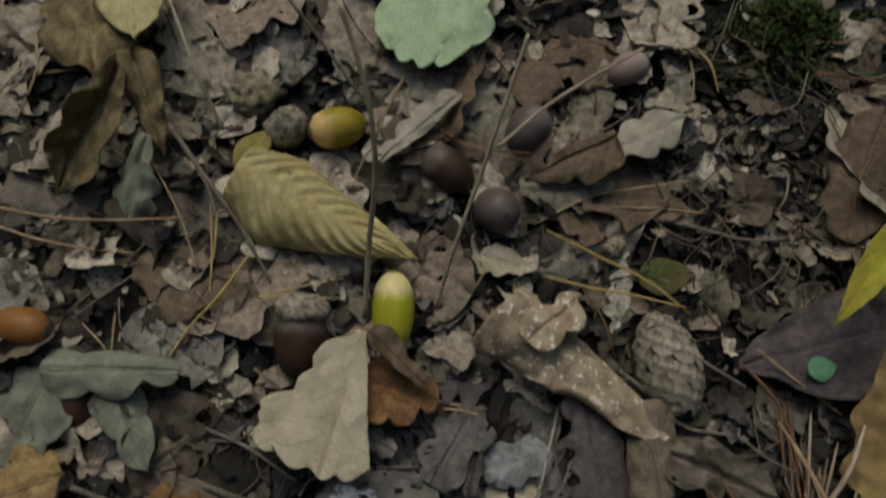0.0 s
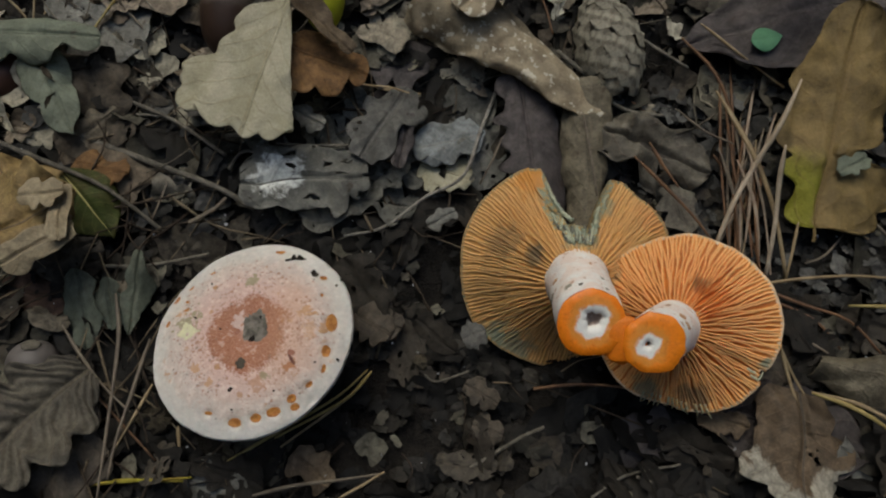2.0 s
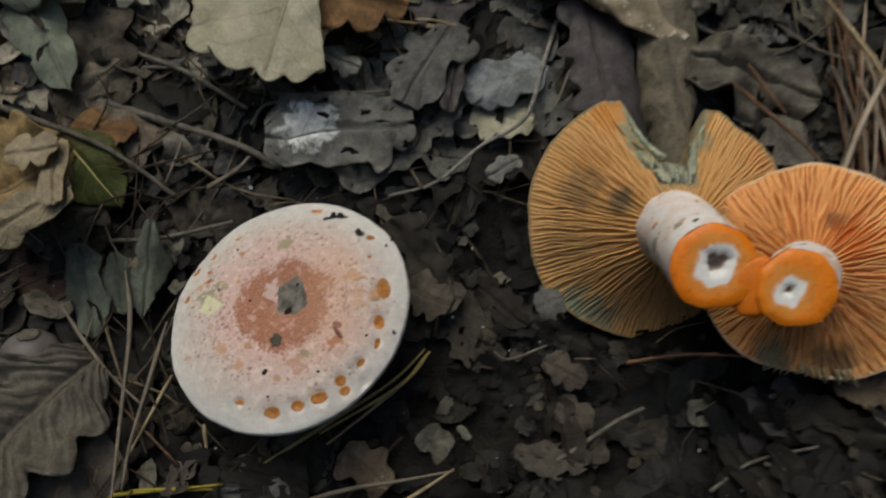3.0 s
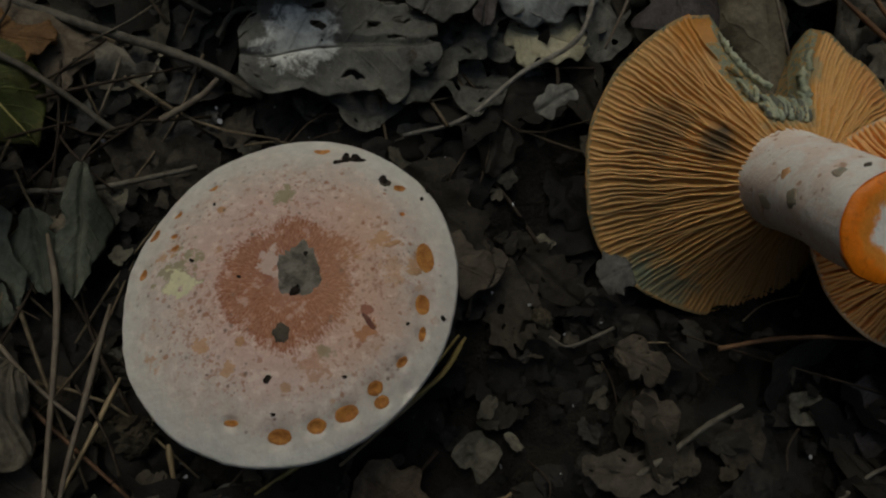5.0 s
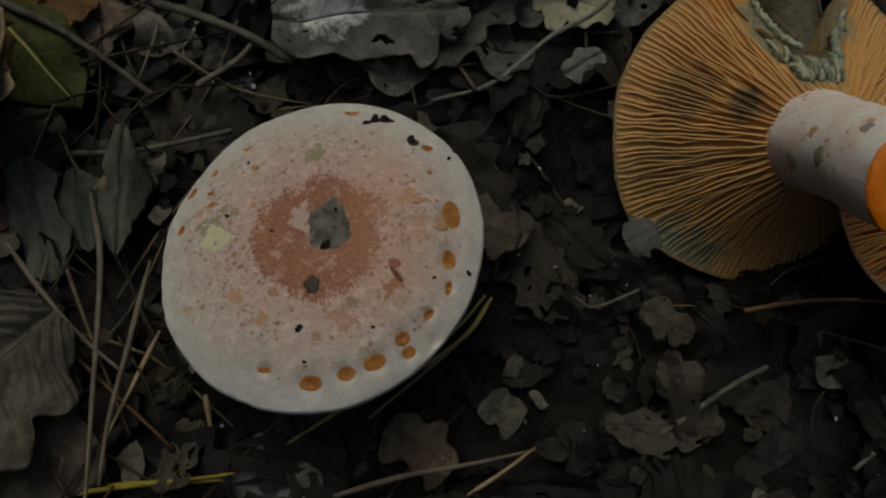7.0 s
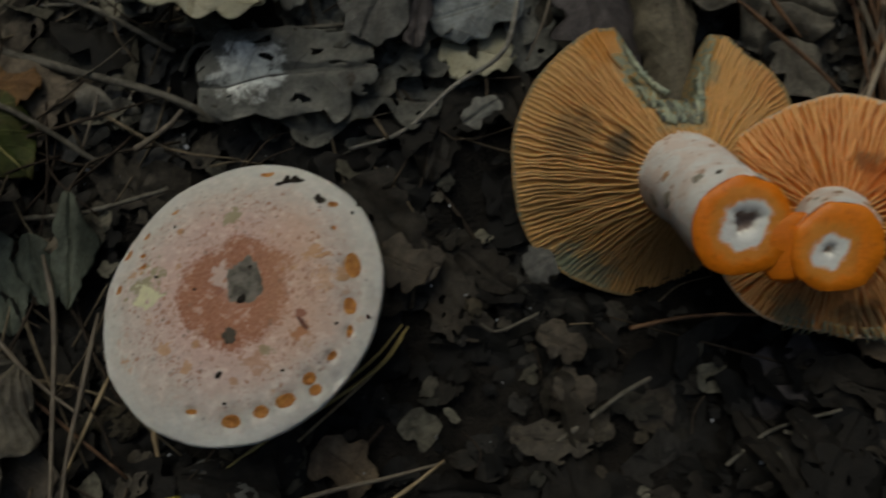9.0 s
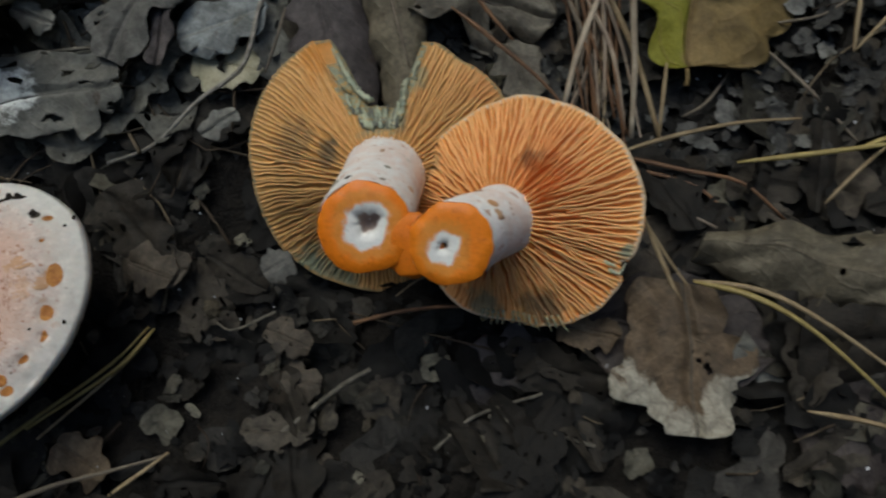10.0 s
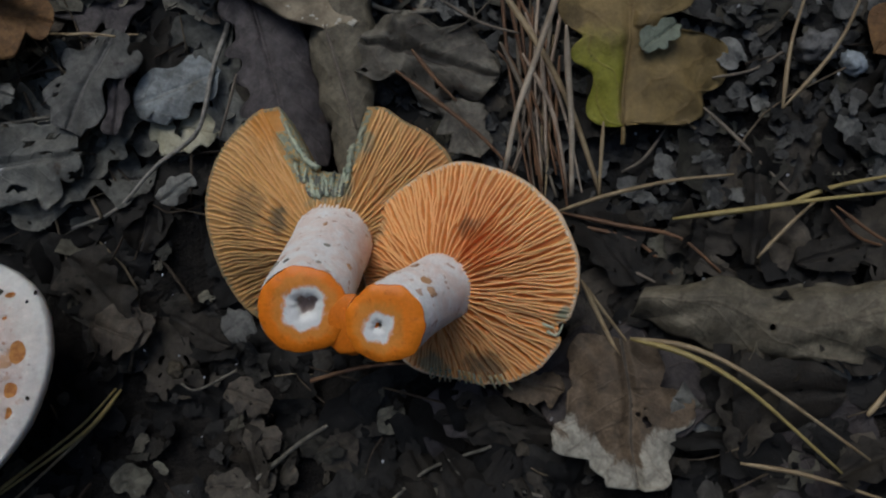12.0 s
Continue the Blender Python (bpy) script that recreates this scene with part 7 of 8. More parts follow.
needle((0.2206, 0.0261, 0.0280), (0.2354, 0.0377, 0.0300), (0.2421, 0.0455, 0.0340), (0.2470, 0.0543, 0.0380), mat=M_straw, r=0.0009)
needle((0.2020, 0.0337, 0.0180), (0.2119, 0.0190, 0.0180), (0.2228, 0.0024, 0.0160), mat=M_greyneedle, r=0.0008)
needle((0.2050, 0.0429, 0.0180), (0.2185, 0.0426, 0.0200), (0.2284, 0.0463, 0.0220), mat=M_greyneedle)
needle((0.1916, 0.0312, 0.0120), (0.1824, 0.0221, 0.0120), (0.1750, 0.0192, 0.0100), mat=M_greyneedle)
needle((0.1530, -0.0147, 0.0240), (0.1574, -0.0255, 0.0180), (0.1622, -0.0393, 0.0140), (0.1653, -0.0472, 0.0120), mat=M_straw, r=0.0009)
needle((0.1534, -0.0144, 0.0220), (0.1603, -0.0257, 0.0160), (0.1650, -0.0338, 0.0140), mat=M_straw)
needle((0.1654, -0.0361, 0.0140), (0.1668, -0.0417, 0.0140), (0.1690, -0.0461, 0.0120), mat=M_redneedle, r=0.0012)
needle((0.1646, -0.0334, 0.0200), (0.1784, -0.0407, 0.0260), (0.1927, -0.0531, 0.0270), (0.2124, -0.0777, 0.0250), mat=M_gold, r=0.0011)
needle((0.1646, -0.0331, 0.0200), (0.1804, -0.0391, 0.0260), (0.1958, -0.0512, 0.0280), (0.2192, -0.0750, 0.0280), mat=M_straw, r=0.0010)
needle((0.1875, -0.0717, 0.0210), (0.2037, -0.0771, 0.0240), (0.2227, -0.0866, 0.0270), mat=M_straw, r=0.0009)
needle((0.2247, -0.0644, 0.0220), (0.2329, -0.0568, 0.0240), mat=M_straw, r=0.0012)
needle((0.2273, -0.0057, 0.0300), (0.2347, -0.0144, 0.0300), (0.2411, -0.0203, 0.0300), mat=M_redneedle)
needle((0.2278, -0.0056, 0.0260), (0.2335, -0.0150, 0.0260), (0.2434, -0.0194, 0.0240), mat=M_redneedle)
needle((0.0011, -0.0231, -0.0140), (-0.0088, -0.0353, -0.0080), (-0.0343, -0.0505, -0.0040), mat=M_gold, r=0.0010)
needle((0.0005, -0.0239, -0.0140), (-0.0080, -0.0346, -0.0100), (-0.0321, -0.0537, -0.0060), mat=M_straw, r=0.0009)
needle((-0.0185, 0.1069, -0.0040), (-0.0002, 0.1035, -0.0040), (0.0190, 0.1004, -0.0040), mat=M_straw)
# thinner needles of the same bundle, fanned from one end
for i in range(13):
    q = random.Random(40 + i)
    top = Vector((0.1531, 0.0732, 0.0140)).lerp(Vector((0.1650, 0.0650, 0.0180)), q.random())
    low = Vector((0.1399, 0.0189, 0.0040)).lerp(Vector((0.1640, 0.0121, 0.0080)), q.random())
    top += Vector((q.uniform(-0.006, 0.006), q.uniform(-0.010, 0.045), q.uniform(-0.008, 0.002)))
    low += Vector((q.uniform(-0.004, 0.004), q.uniform(-0.004, 0.008), q.uniform(-0.004, 0.002)))
    needle(top, top.lerp(low, 0.5) + Vector((q.uniform(-0.003, 0.003), 0, 0.001)), low, mat=(M_paleneedle, M_redneedle, M_greyneedle, M_redneedle, M_straw, M_greyneedle)[i % 6], r=0.0008, r1=0.0003)
# needles about the standing mushroom
needle((-0.0533, -0.0598, -0.0060), (-0.0318, -0.0470, -0.0060), (-0.0111, -0.0333, -0.0100), (-0.0006, -0.0224, -0.0140), mat=M_gold, r=0.0008)
needle((-0.1200, -0.0745, 0.0000), (-0.1035, -0.0688, 0.0000), (-0.0853, -0.0667, 0.0000), (-0.0662, -0.0665, -0.0020), mat=M_lime, r=0.0010)
needle((-0.0916, -0.0663, -0.0000), (-0.0771, -0.0662, 0.0000), (-0.0633, -0.0651, -0.0020), mat=M_lime, r=0.0008)
needle((-0.1181, -0.0092, 0.0040), (-0.1098, -0.0201, 0.0040), (-0.0994, -0.0318, 0.0040), (-0.0881, -0.0419, 0.0020), mat=M_greyneedle, r=0.0009)
needle((-0.1012, 0.0046, 0.0000), (-0.0965, -0.0140, 0.0020), (-0.0950, -0.0463, 0.0040), (-0.0939, -0.0741, 0.0060), mat=M_greyneedle, r=0.0011)
needle((-0.0853, -0.0135, 0.0000), (-0.0882, -0.0335, 0.0020), (-0.0910, -0.0524, 0.0040), (-0.0920, -0.0663, 0.0040), mat=M_greyneedle, r=0.0010)
needle((-0.0826, -0.0308, -0.0020), (-0.0875, -0.0438, 0.0000), (-0.0931, -0.0563, 0.0000), mat=M_straw, r=0.0008)
needle((-0.1111, -0.0255, 0.0040), (-0.0993, -0.0379, 0.0020), (-0.0784, -0.0591, -0.0040), mat=M_redneedle, r=0.0008)
needle((-0.0715, -0.0465, -0.0040), (-0.0697, -0.0559, -0.0040), mat=M_straw, r=0.0010)
needle((-0.0441, -0.0723, -0.0040), (-0.0252, -0.0677, -0.0020), (-0.0085, -0.0655, -0.0020), (0.0083, -0.0629, -0.0040), mat=M_greyneedle, r=0.0010)
needle((-0.0091, -0.0725, -0.0020), (0.0001, -0.0674, -0.0020), (0.0083, -0.0623, -0.0040), mat=M_straw, r=0.0008)
needle((-0.1491, 0.1321, 0.0060), (-0.1477, 0.1131, 0.0060), mat=M_straw, r=0.0010)
needle((-0.1659, 0.1286, 0.0060), (-0.1557, 0.1207, 0.0060), (-0.1480, 0.1123, 0.0060), mat=M_straw, r=0.0009)
needle((-0.1290, 0.0990, 0.0000), (-0.1320, 0.0808, 0.0000), mat=M_gold)
needle((-0.1268, 0.0976, 0.0000), (-0.1284, 0.0782, 0.0000), mat=M_gold)
needle((-0.1119, 0.1332, 0.0060), (-0.1002, 0.1201, 0.0020), mat=M_greyneedle)
needle((-0.0018, 0.0982, 0.0060), (0.0056, 0.0975, 0.0060), (0.0142, 0.0961, 0.0040), mat=M_straw)
needle((0.1721, -0.0127, 0.0100), (0.1776, -0.0174, 0.0120), mat=M_greyneedle)
needle((-0.0881, 0.0583, -0.0040), (-0.0895, 0.0504, -0.0040), (-0.0935, 0.0395, -0.0060), mat=M_greyneedle)


# ---- uncounted litter ----
def scatter_sheets(name, count, size_lo, size_hi, lift_lo, lift_hi, tilt, mat, label, area, seed, keep=None, stretch=(0.55, 1.0), segs=22, rings=3):
    """Many ragged, curled scraps joined in one mesh."""
    rng = np.random.default_rng(seed)
    verts, faces = [], []
    made = 0
    while made < count:
        x, y = rng.uniform(area[0], area[1]), rng.uniform(area[2], area[3])
        if keep and rng.random() > keep(x, y):
            continue
        made += 1
        size = size_lo * (size_hi / size_lo) ** rng.random()
        asp = rng.uniform(*stretch)
        w = np.arange(segs) * 2 * math.pi / segs
        ph = rng.uniform(0, 6.28, 4)
        nc = int(rng.integers(6, 11))
        knots = np.sort(rng.uniform(0, 6.28, nc))
        reach = rng.uniform(0.42, 1.15, nc)
        edge = np.interp(w, np.r_[knots[-1] - 6.283, knots, knots[0] + 6.283], np.r_[reach[-1], reach, reach[0]])
        edge = edge + 0.08 * np.sin(4 * w + ph[0]) + rng.normal(0, 0.045, segs)
        pts = [np.zeros((1, 2))] + [np.stack([np.cos(w), np.sin(w) * asp], 1) * (edge * (i / rings) * size)[:, None] for i in range(1, rings + 1)]
        p = np.concatenate(pts)
        cur = rng.normal(0, 1) * 26.0 * (0.012 / max(size, 0.006))
        turn = rng.uniform(0, math.pi)
        across = p[:, 0] * math.cos(turn) + p[:, 1] * math.sin(turn)
        z = cur * across ** 2 + rng.normal(0, 0.06 * size, len(p)) + 0.12 * size * np.sin(p[:, 0] / size * 3 + ph[3]) * np.cos(p[:, 1] / size * 2.5)
        head, lean, way = rng.uniform(0, 6.28), rng.normal(0, radians(tilt)), rng.uniform(0, 6.28)
        m = (Matrix.Rotation(way, 3, "Z") @ Matrix.Rotation(lean, 3, "X") @ Matrix.Rotation(head, 3, "Z"))
        q = np.c_[p, z] @ np.array(m).T
        base = ground_height(x, y) + rng.uniform(lift_lo, lift_hi)
        k0 = len(verts)
        verts.extend((q + np.array([x, y, base])).tolist())
        for k in range(segs):
            k2 = (k + 1) % segs
            faces.append((k0, k0 + 1 + k, k0 + 1 + k2))
            for i in range(rings - 1):
                a = k0 + 1 + i * segs
                faces.append((a + k, a + segs + k, a + segs + k2, a + k2))
    ob = part(name, (verts, faces), mat)
    return tagged(ob, label, "leaf litter", kind="stuff")


def scatter_rods(name, count, length, radius, mat, label, area, seed, keep=None, lift=(0.002, 0.010)):
    """Many fallen needles and rootlets joined in one mesh."""
    rng = np.random.default_rng(seed)
    verts, faces = [], []
    made = 0
    while made < count:
        x, y = rng.uniform(area[0], area[1]), rng.uniform(area[2], area[3])
        if keep and rng.random() > keep(x, y):
            continue
        made += 1
        a, ln = rng.uniform(0, 6.28), length * rng.uniform(0.35, 1.0)
        dx, dy = math.cos(a) * ln / 2, math.sin(a) * ln / 2
        sag = rng.normal(0, ln * 0.12, 2)
        z = [ground_height(x + dx * s, y + dy * s) + rng.uniform(*lift) for s in (-1, 0, 1)]
        v, f = tube([(x - dx, y - dy, z[0]), (x - sag[0] * math.sin(a), y + sag[0] * math.cos(a), z[1]), (x + dx, y + dy, z[2])], radius * rng.uniform(0.6, 1.2), radius * 0.5, 6, 5)
        k0 = len(verts)
        verts.extend(v)
        faces.extend(tuple(i + k0 for i in q) for q in f)
    return tagged(part(name, (verts, faces), mat), label, "litter", kind="stuff")


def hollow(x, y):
    """How far a place lies in the bare hollow between the mushrooms, whose shade is put into litter colours."""
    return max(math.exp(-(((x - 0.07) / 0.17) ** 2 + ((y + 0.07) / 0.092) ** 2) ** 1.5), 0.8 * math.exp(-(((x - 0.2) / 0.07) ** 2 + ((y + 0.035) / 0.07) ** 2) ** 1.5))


def clear(x, y):
    """Nothing is heaped where a mushroom lies."""
    return 0.0 if min(math.hypot(x - 0.079, y - 0.016) / 0.05, math.hypot(x - 0.12, y + 0.008) / 0.04, math.hypot(x + 0.04, y + 0.016) / 0.042) < 1 else 1.0


def mould(x, y):
    """The fine mould at the back right."""
    return math.exp(-(((x - 0.17) / 0.075) ** 2 + ((y - 0.215) / 0.075) ** 2) ** 1.5)


def dry(x, y):
    """Drier, paler litter lies round the dark hollow, most of it at the back and the left."""
    back = max(0.0, min(1.0, (y - 0.07) / 0.07))
    left = max(0.0, min(1.0, (-0.08 - x) / 0.06)) * 0.6 * max(0.15, min(1.0, (y + 0.03) / 0.06))
    return max(back, left) * (1 - 0.7 * mould(x, y))


M_litter = litter_material("rotting_leaf_scraps", [(0.0, (0.010, 0.0085, 0.0062)), (0.3, (0.024, 0.020, 0.0145)), (0.5, (0.036, 0.034, 0.025)), (0.7, (0.06, 0.049, 0.036)), (0.88, (0.078, 0.072, 0.053)), (1.0, (0.16, 0.147, 0.108))])
# Near-black tones: wet rot plus the shade between scraps, put into the colour.
M_litter_dark = litter_material("wet_shaded_scraps", [(0.0, (0.004, 0.0035, 0.0029)), (0.5, (0.008, 0.007, 0.0058)), (0.85, (0.017, 0.0152, 0.0128)), (1.0, (0.05, 0.046, 0.039))])
M_litter_needle = litter_material("mixed_dead_needles", [(0.0, (0.03, 0.02, 0.013)), (0.5, (0.07, 0.052, 0.034)), (1.0, (0.19, 0.15, 0.095))])
M_litter_dry = litter_material("dry_leaf_scraps", [(0.0, (0.04, 0.034, 0.025)), (0.2, (0.135, 0.106, 0.074)), (0.38, (0.19, 0.178, 0.128)), (0.55, (0.235, 0.188, 0.138)), (0.72, (0.28, 0.26, 0.195)), (0.88, (0.34, 0.298, 0.226)), (1.0, (0.47, 0.442, 0.345))])
M_litter_grey = litter_material("grey_leaf_flakes", [(0.0, (0.018, 0.017, 0.015)), (0.5, (0.048, 0.046, 0.042)), (0.9, (0.09, 0.088, 0.08)), (1.0, (0.16, 0.157, 0.142))])
# Wet leaves, darkened so that their colour carries the shade of low ground.
M_litter_wetshade = litter_material("wet_shaded_leaves", [(0.0, (0.008, 0.0065, 0.0047)), (0.5, (0.0225, 0.0185, 0.0135)), (0.85, (0.042, 0.035, 0.026)), (1.0, (0.068, 0.058, 0.044))])
M_litter_taupe = litter_material("taupe_leaf_pieces", [(0.0, (0.07, 0.068, 0.057)), (0.5, (0.112, 0.109, 0.092)), (0.9, (0.145, 0.142, 0.122)), (1.0, (0.175, 0.173, 0.15))])
M_litter_mould = litter_material("leaf_mould_crumbs", [(0.0, (0.03, 0.025, 0.018)), (0.5, (0.10, 0.085, 0.062)), (0.9, (0.17, 0.15, 0.112)), (1.0, (0.32, 0.29, 0.22))])
NEAR = (-0.34, 0.40, -0.26, 0.46)
scatter_sheets("dark_leaf_scraps", 3000, 0.006, 0.019, 0.000, 0.004, 22, M_litter_dark, "wet rotted leaf scraps on the soil, coloured dark for shade in the gaps", NEAR, 11)
# Lighter scraps are thinned out where the hollow should look shaded.
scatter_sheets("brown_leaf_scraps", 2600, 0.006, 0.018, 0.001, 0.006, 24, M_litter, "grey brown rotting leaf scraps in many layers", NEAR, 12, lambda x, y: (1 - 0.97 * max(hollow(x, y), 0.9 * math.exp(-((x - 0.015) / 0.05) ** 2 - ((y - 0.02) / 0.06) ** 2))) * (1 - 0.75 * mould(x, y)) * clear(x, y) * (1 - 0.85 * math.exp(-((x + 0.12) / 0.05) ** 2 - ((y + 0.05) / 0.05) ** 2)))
scatter_sheets("fine_leaf_crumbs", 4200, 0.0018, 0.006, 0.001, 0.007, 30, M_litter, "fine crumbs of rotten leaf", NEAR, 13, lambda x, y: 0.35 * (1 - 0.85 * hollow(x, y)) + 0.65 * mould(x, y))
scatter_sheets("outer_leaf_scraps", 15000, 0.014, 0.036, 0.000, 0.012, 20, M_litter_dry, "brown leaf litter spreading through the wood", (-2.6, 2.6, -2.5, 2.7), 14, lambda x, y: 0.0 if NEAR[0] < x < NEAR[1] and NEAR[2] < y < NEAR[3] else math.exp(-((math.hypot(x, y) / 1.3) ** 4) * 0.5), segs=10, rings=2)
scatter_rods("loose_needles", 340, 0.06, 0.0006, M_litter_needle, "scattered dead pine needles", NEAR, 15, lambda x, y: 1 - 0.8 * hollow(x, y))
scatter_rods("dry_stalks", 420, 0.040, 0.0005, M_litter_mould, "pale dry grass stalks and rootlets", NEAR, 22, lambda x, y: max(mould(x, y), 0.2 * dry(x, y)), (0.006, 0.018))
scatter_rods("rootlets", 500, 0.022, 0.0004, M_litter_needle, "fine rootlets and stalk ends in leaf mould", NEAR, 16, lambda x, y: 0.2 + 0.8 * mould(x, y))

BARE = ((0.152, 0.108), (0.083, -0.047), (0.135, 0.140), (0.172, 0.125), (0.19, 0.14), (0.015, -0.045), (0.022, 0.145), (0.045, 0.165), (-0.17, 0.16), (-0.13, 0.15), (0.162, -0.050), (0.160, -0.072))  # spots that stay free of whole leaves


def leaf_layer(name, count, mat, label, seed, keep, short=0.026, long=0.068, curls=(-150, 110)):
    """Half-rotted whole leaves, curled and lobed, under the fresher ones."""
    rng = random.Random(seed)
    verts, faces = [], []
    made = 0
    while made < count:
        x, y = rng.uniform(NEAR[0], NEAR[1]), rng.uniform(NEAR[2], NEAR[3])
        if rng.random() > keep(x, y):
            continue
        made += 1
        a, ln = rng.uniform(0, 6.28), rng.uniform(short, long)
        ends = [(x + s * math.cos(a) * ln / 2, y + s * math.sin(a) * ln / 2) for s in (-1, 1)]
        b, t = [(px, py, ground_height(px, py) + rng.uniform(0.003, 0.013)) for px, py in ends]
        sides = [tuple((0.16 + 0.24 * k + rng.uniform(-0.05, 0.05), rng.uniform(0.55, 1.05) * (1.0 if k < 3 else 0.6), rng.uniform(0.10, 0.17), rng.uniform(1.6, 3.0)) for k in range(4)) + ((0.45, rng.uniform(0.3, 0.5) + (0.25 if short < 0.02 else 0.0), 0.55, 2),) for _ in range(2)]
        v, f, _, _, _ = leaf_sheet(rng.choice(("oak", "rag")), b, t, ln * rng.uniform(0.28, 0.46), curl=rng.uniform(*curls), roll=rng.uniform(-25, 25), ruffle=rng.uniform(0.0015, 0.004), seed=rng.uniform(1, 90), eaten=rng.choice((0, 0.1, 0.16, 0.22)) + (0.12 if short < 0.02 else 0.0), nu=30, nv=14, soft=1, edges=sides if rng.random() < 0.75 or short < 0.02 else None, warp=0.09 if short > 0.02 else 0.24)
        if any(math.hypot(x - bx, y - by) < 0.026 for bx, by in BARE):
            continue
        k = len(verts)
        verts.extend(Vector(b) + p for p in v)
        faces.extend(tuple(i + k for i in q) for q in f)
    return tagged(part(name, (verts, faces), mat), label, "leaf litter", kind="stuff")


leaf_layer("dry_leaf_layer", 260, M_litter_dry, "grey brown curled oak leaves, half rotted", 31, lambda x, y: dry(x, y) * clear(x, y))
leaf_layer("dark_leaf_layer", 70, M_litter_wetshade, "wet curled leaves sunk in the soil, coloured as if in shade", 32, lambda x, y: (1 - dry(x, y)) * clear(x, y) * (1 - 0.9 * max(hollow(x, y), math.exp(-((x - 0.015) / 0.05) ** 2 - ((y - 0.02) / 0.06) ** 2))), 0.018, 0.036)
leaf_layer("sunken_leaf_pieces", 135, M_litter_wetshade, "lobed leaf pieces lying flat in the hollow, coloured dark for its shade", 33, lambda x, y: clear(x, y) * (1 - 0.5 * math.exp(-((x - 0.025) / 0.04) ** 2 - ((y + 0.02) / 0.05) ** 2)) * max(hollow(x, y), 0.6 * math.exp(-((x - 0.015) / 0.05) ** 2 - ((y - 0.02) / 0.06) ** 2)), 0.015, 0.038, (-50, 50))
leaf_layer("taupe_leaf_pieces", 17, M_litter_taupe, "grey taupe lobed leaf pieces lying behind the cap", 44, lambda x, y: math.exp(-(((x + 0.010) / 0.055) ** 2 + ((y - 0.075) / 0.022) ** 2) ** 2), 0.024, 0.042, (-30, 40))
scatter_sheets("dry_leaf_scraps", 1500, 0.005, 0.016, 0.003, 0.009, 26, M_litter_dry, "pale dry leaf scraps at the back", NEAR, 17, lambda x, y: dry(x, y) * clear(x, y))
scatter_sheets("dark_leaf_crumbs", 1800, 0.0015, 0.006, 0.001, 0.006, 40, M_litter_dark, "wet leaf crumbs in the hollow, coloured dark for its shade", NEAR, 19, lambda x, y: 0.15 + 0.85 * hollow(x, y))
scatter_sheets("grey_leaf_bits", 150, 0.003, 0.009, 0.003, 0.007, 30, M_litter, "grey leaf bits on the dark soil", NEAR, 20, lambda x, y: hollow(x, y) * clear(x, y))
scatter_sheets("dry_leaf_crumbs", 3600, 0.0012, 0.004, 0.002, 0.007, 35, M_litter_mould, "pale fine crumbs of dry leaf mould", NEAR, 18, lambda x, y: max(mould(x, y), 0.25 * dry(x, y)))

scatter_sheets("grey_leaf_flakes", 700, 0.002, 0.007, 0.003, 0.009, 22, M_litter_grey, "ragged grey flakes of leaf among needles", (0.10, 0.28, 0.0, 0.10), 23, lambda x, y: 0.5 * clear(x, y))

scatter_sheets("grey_leaf_pieces", 75, 0.004, 0.011, 0.002, 0.006, 20, M_litter_grey, "grey ragged leaf pieces behind the cap", (-0.15, -0.065, 0.035, 0.095), 27)
scatter_rods("dull_grass_stalks", 70, 0.06, 0.0006, M_litter_needle, "thin dull grass stalks beside the cap", (-0.19, -0.08, -0.10, 0.04), 24, None, (0.004, 0.016))
scatter_rods("thin_stalks", 45, 0.055, 0.0006, M_litter_needle, "thin stalks and rootlets behind the cap", (-0.14, 0.03, 0.03, 0.10), 25, None, (0.004, 0.014))
# Tiny pale sheets whose white colour stands in for wet glints.
M_glint = litter_material("white_glint_specks", [(0.0, (0.25, 0.25, 0.25)), (1.0, (0.6, 0.62, 0.65))])
scatter_sheets("mould_specks", 130, 0.0003, 0.0011, 0.006, 0.011, 40, M_glint, "tiny white specks standing for wet glints on dark litter", (-0.15, 0.25, -0.12, 0.08), 26, clear, segs=8, rings=1)


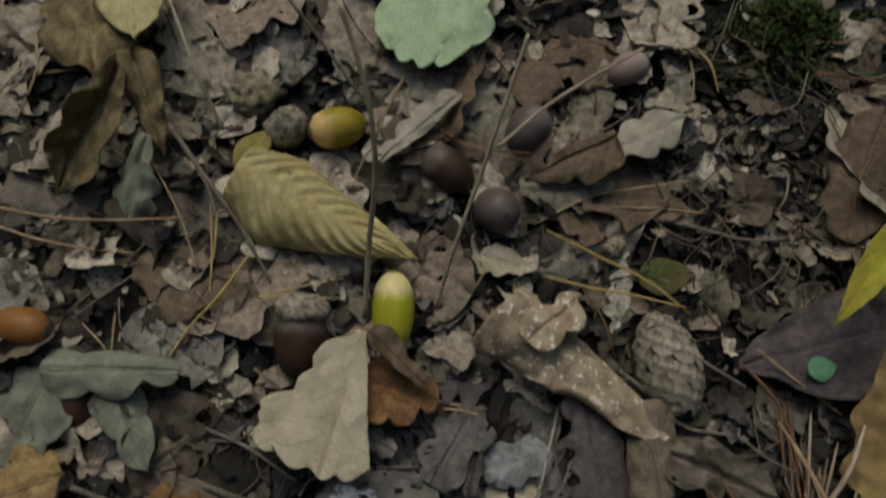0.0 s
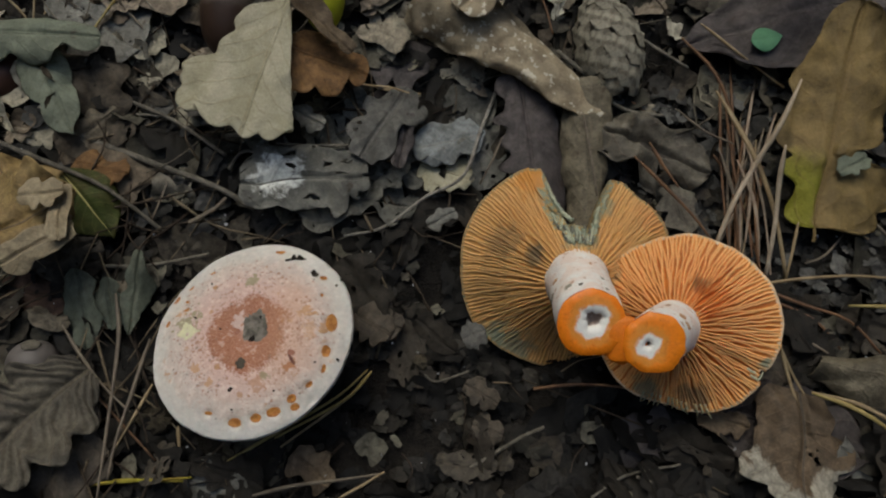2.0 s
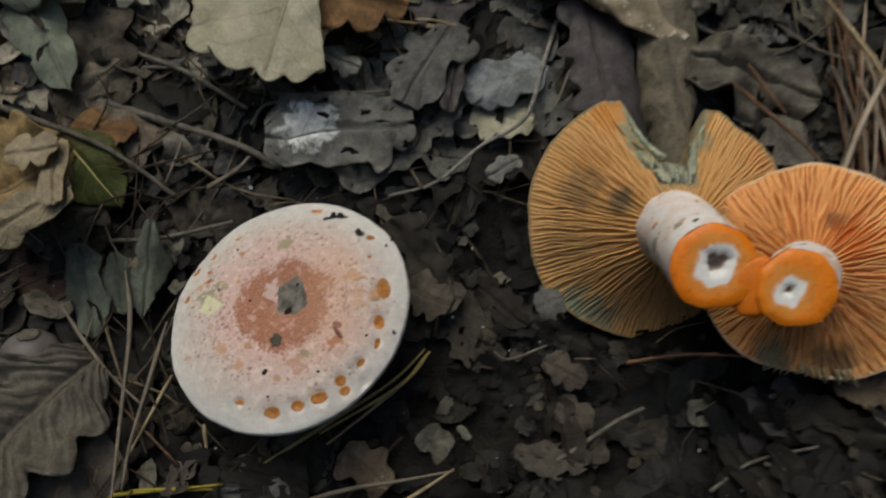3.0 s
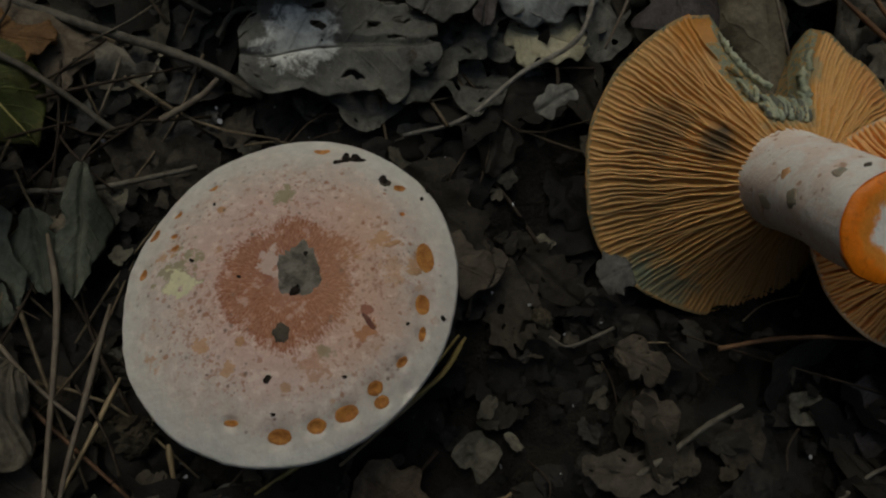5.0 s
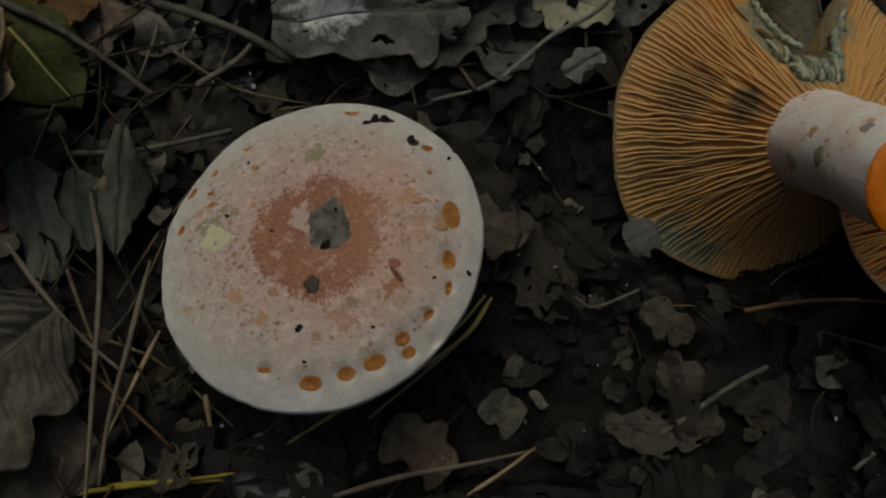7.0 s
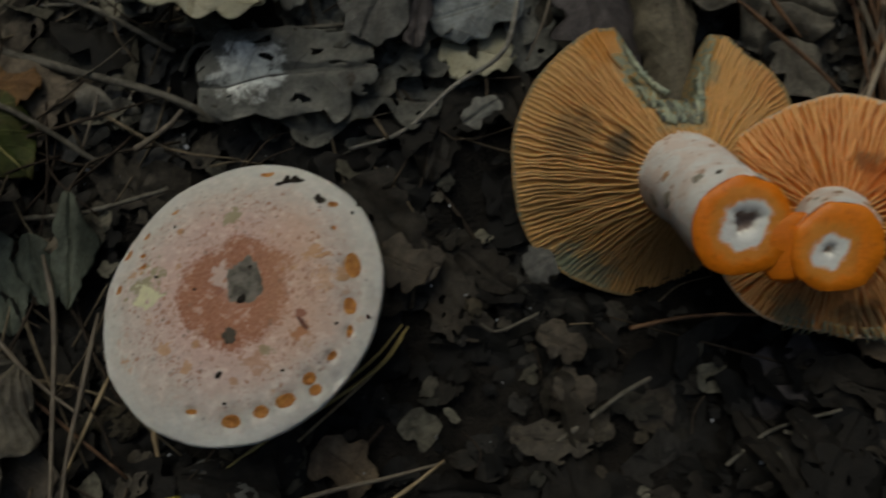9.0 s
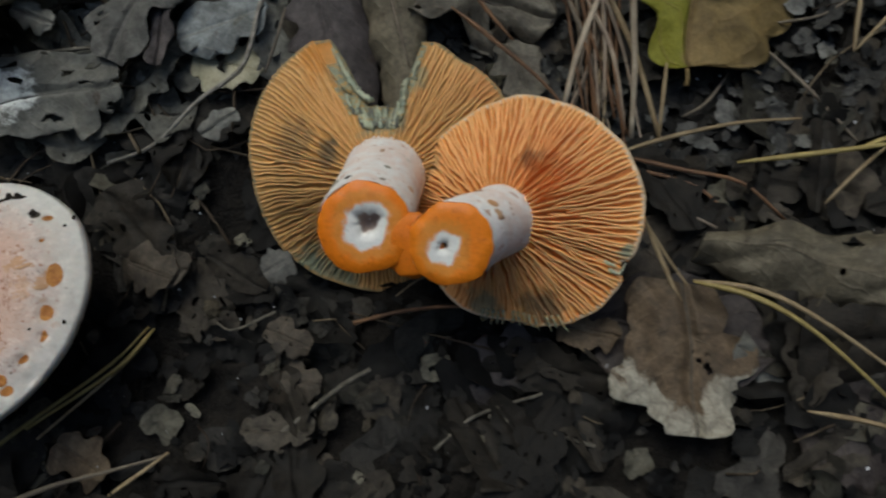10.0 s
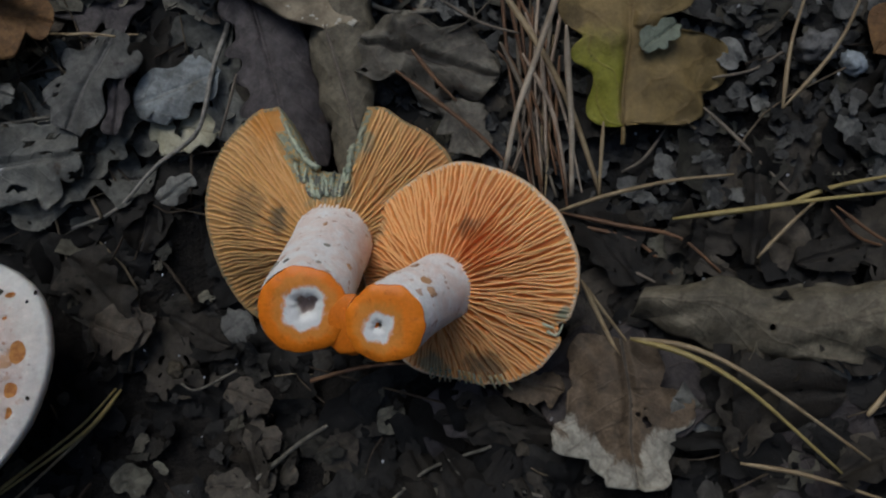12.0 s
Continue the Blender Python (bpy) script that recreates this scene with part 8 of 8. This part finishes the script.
def build_moss():
    """A dark moss cushion of many small leafy shoots."""
    rng = np.random.default_rng(21)
    verts, faces = [], []
    cx, cy = 0.180, 0.290
    for _ in range(3600):
        x, y = cx + rng.normal(0, 0.018), cy + rng.normal(0, 0.015)
        z = ground_height(x, y) + 0.016 * math.exp(-(((x - cx) / 0.026) ** 2 + ((y - cy) / 0.022) ** 2)) * (1 + 0.5 * noise.noise(Vector((x * 120, y * 120, 3)))) + rng.uniform(0, 0.006)
        a, e = rng.uniform(0, 6.28), rng.uniform(0.2, 1.2)
        d = Vector((math.cos(a) * math.cos(e), math.sin(a) * math.cos(e), math.sin(e))) * rng.uniform(0.002, 0.005)
        s = Vector((-math.sin(a), math.cos(a), 0)) * 0.0006
        k = len(verts)
        p = Vector((x, y, z))
        verts += [p - s, p + s, p + d * 0.6 + s * 1.2, p + d * 1.1, p + d * 0.6 - s * 1.2]
        faces.append((k, k + 1, k + 2, k + 3, k + 4))
    return tagged(part("moss", (verts, faces), M_moss), "dark green moss cushion in the litter", "moss", kind="stuff")


build_moss()


# ---- unseen woods, added to close the place and block low sky light ----
def build_unseen_woods():
    """A far dark ring, never in view, added to block low sky light; open to the sky above."""
    n, verts, faces = 96, [], []
    for j in range(9):
        for k in range(n):
            a = 2 * math.pi * k / n
            r = 14 + 1.6 * noise.noise(Vector((math.cos(a) * 4, math.sin(a) * 4, j * 0.7))) - 0.25 * j
            z = -0.5 + j * 1.75 + 1.2 * noise.noise(Vector((math.cos(a) * 6, math.sin(a) * 6, 9 + j * 0.2))) * (j / 8)
            verts.append((r * math.cos(a), r * math.sin(a), z))
    for j in range(8):
        for k in range(n):
            k2 = (k + 1) % n
            faces.append((j * n + k, j * n + k2, (j + 1) * n + k2, (j + 1) * n + k))
    mat = grain_material("unseen_dark_woods", (0.03, 0.035, 0.015), (0.015, 0.016, 0.009), 1.2, 0.9, 0.1, 0.5, 0.2)
    return tagged(part("backdrop", (verts, faces), mat), "unseen dark wood ring added to block low sky light", "backdrop", kind="structure")


build_unseen_woods()
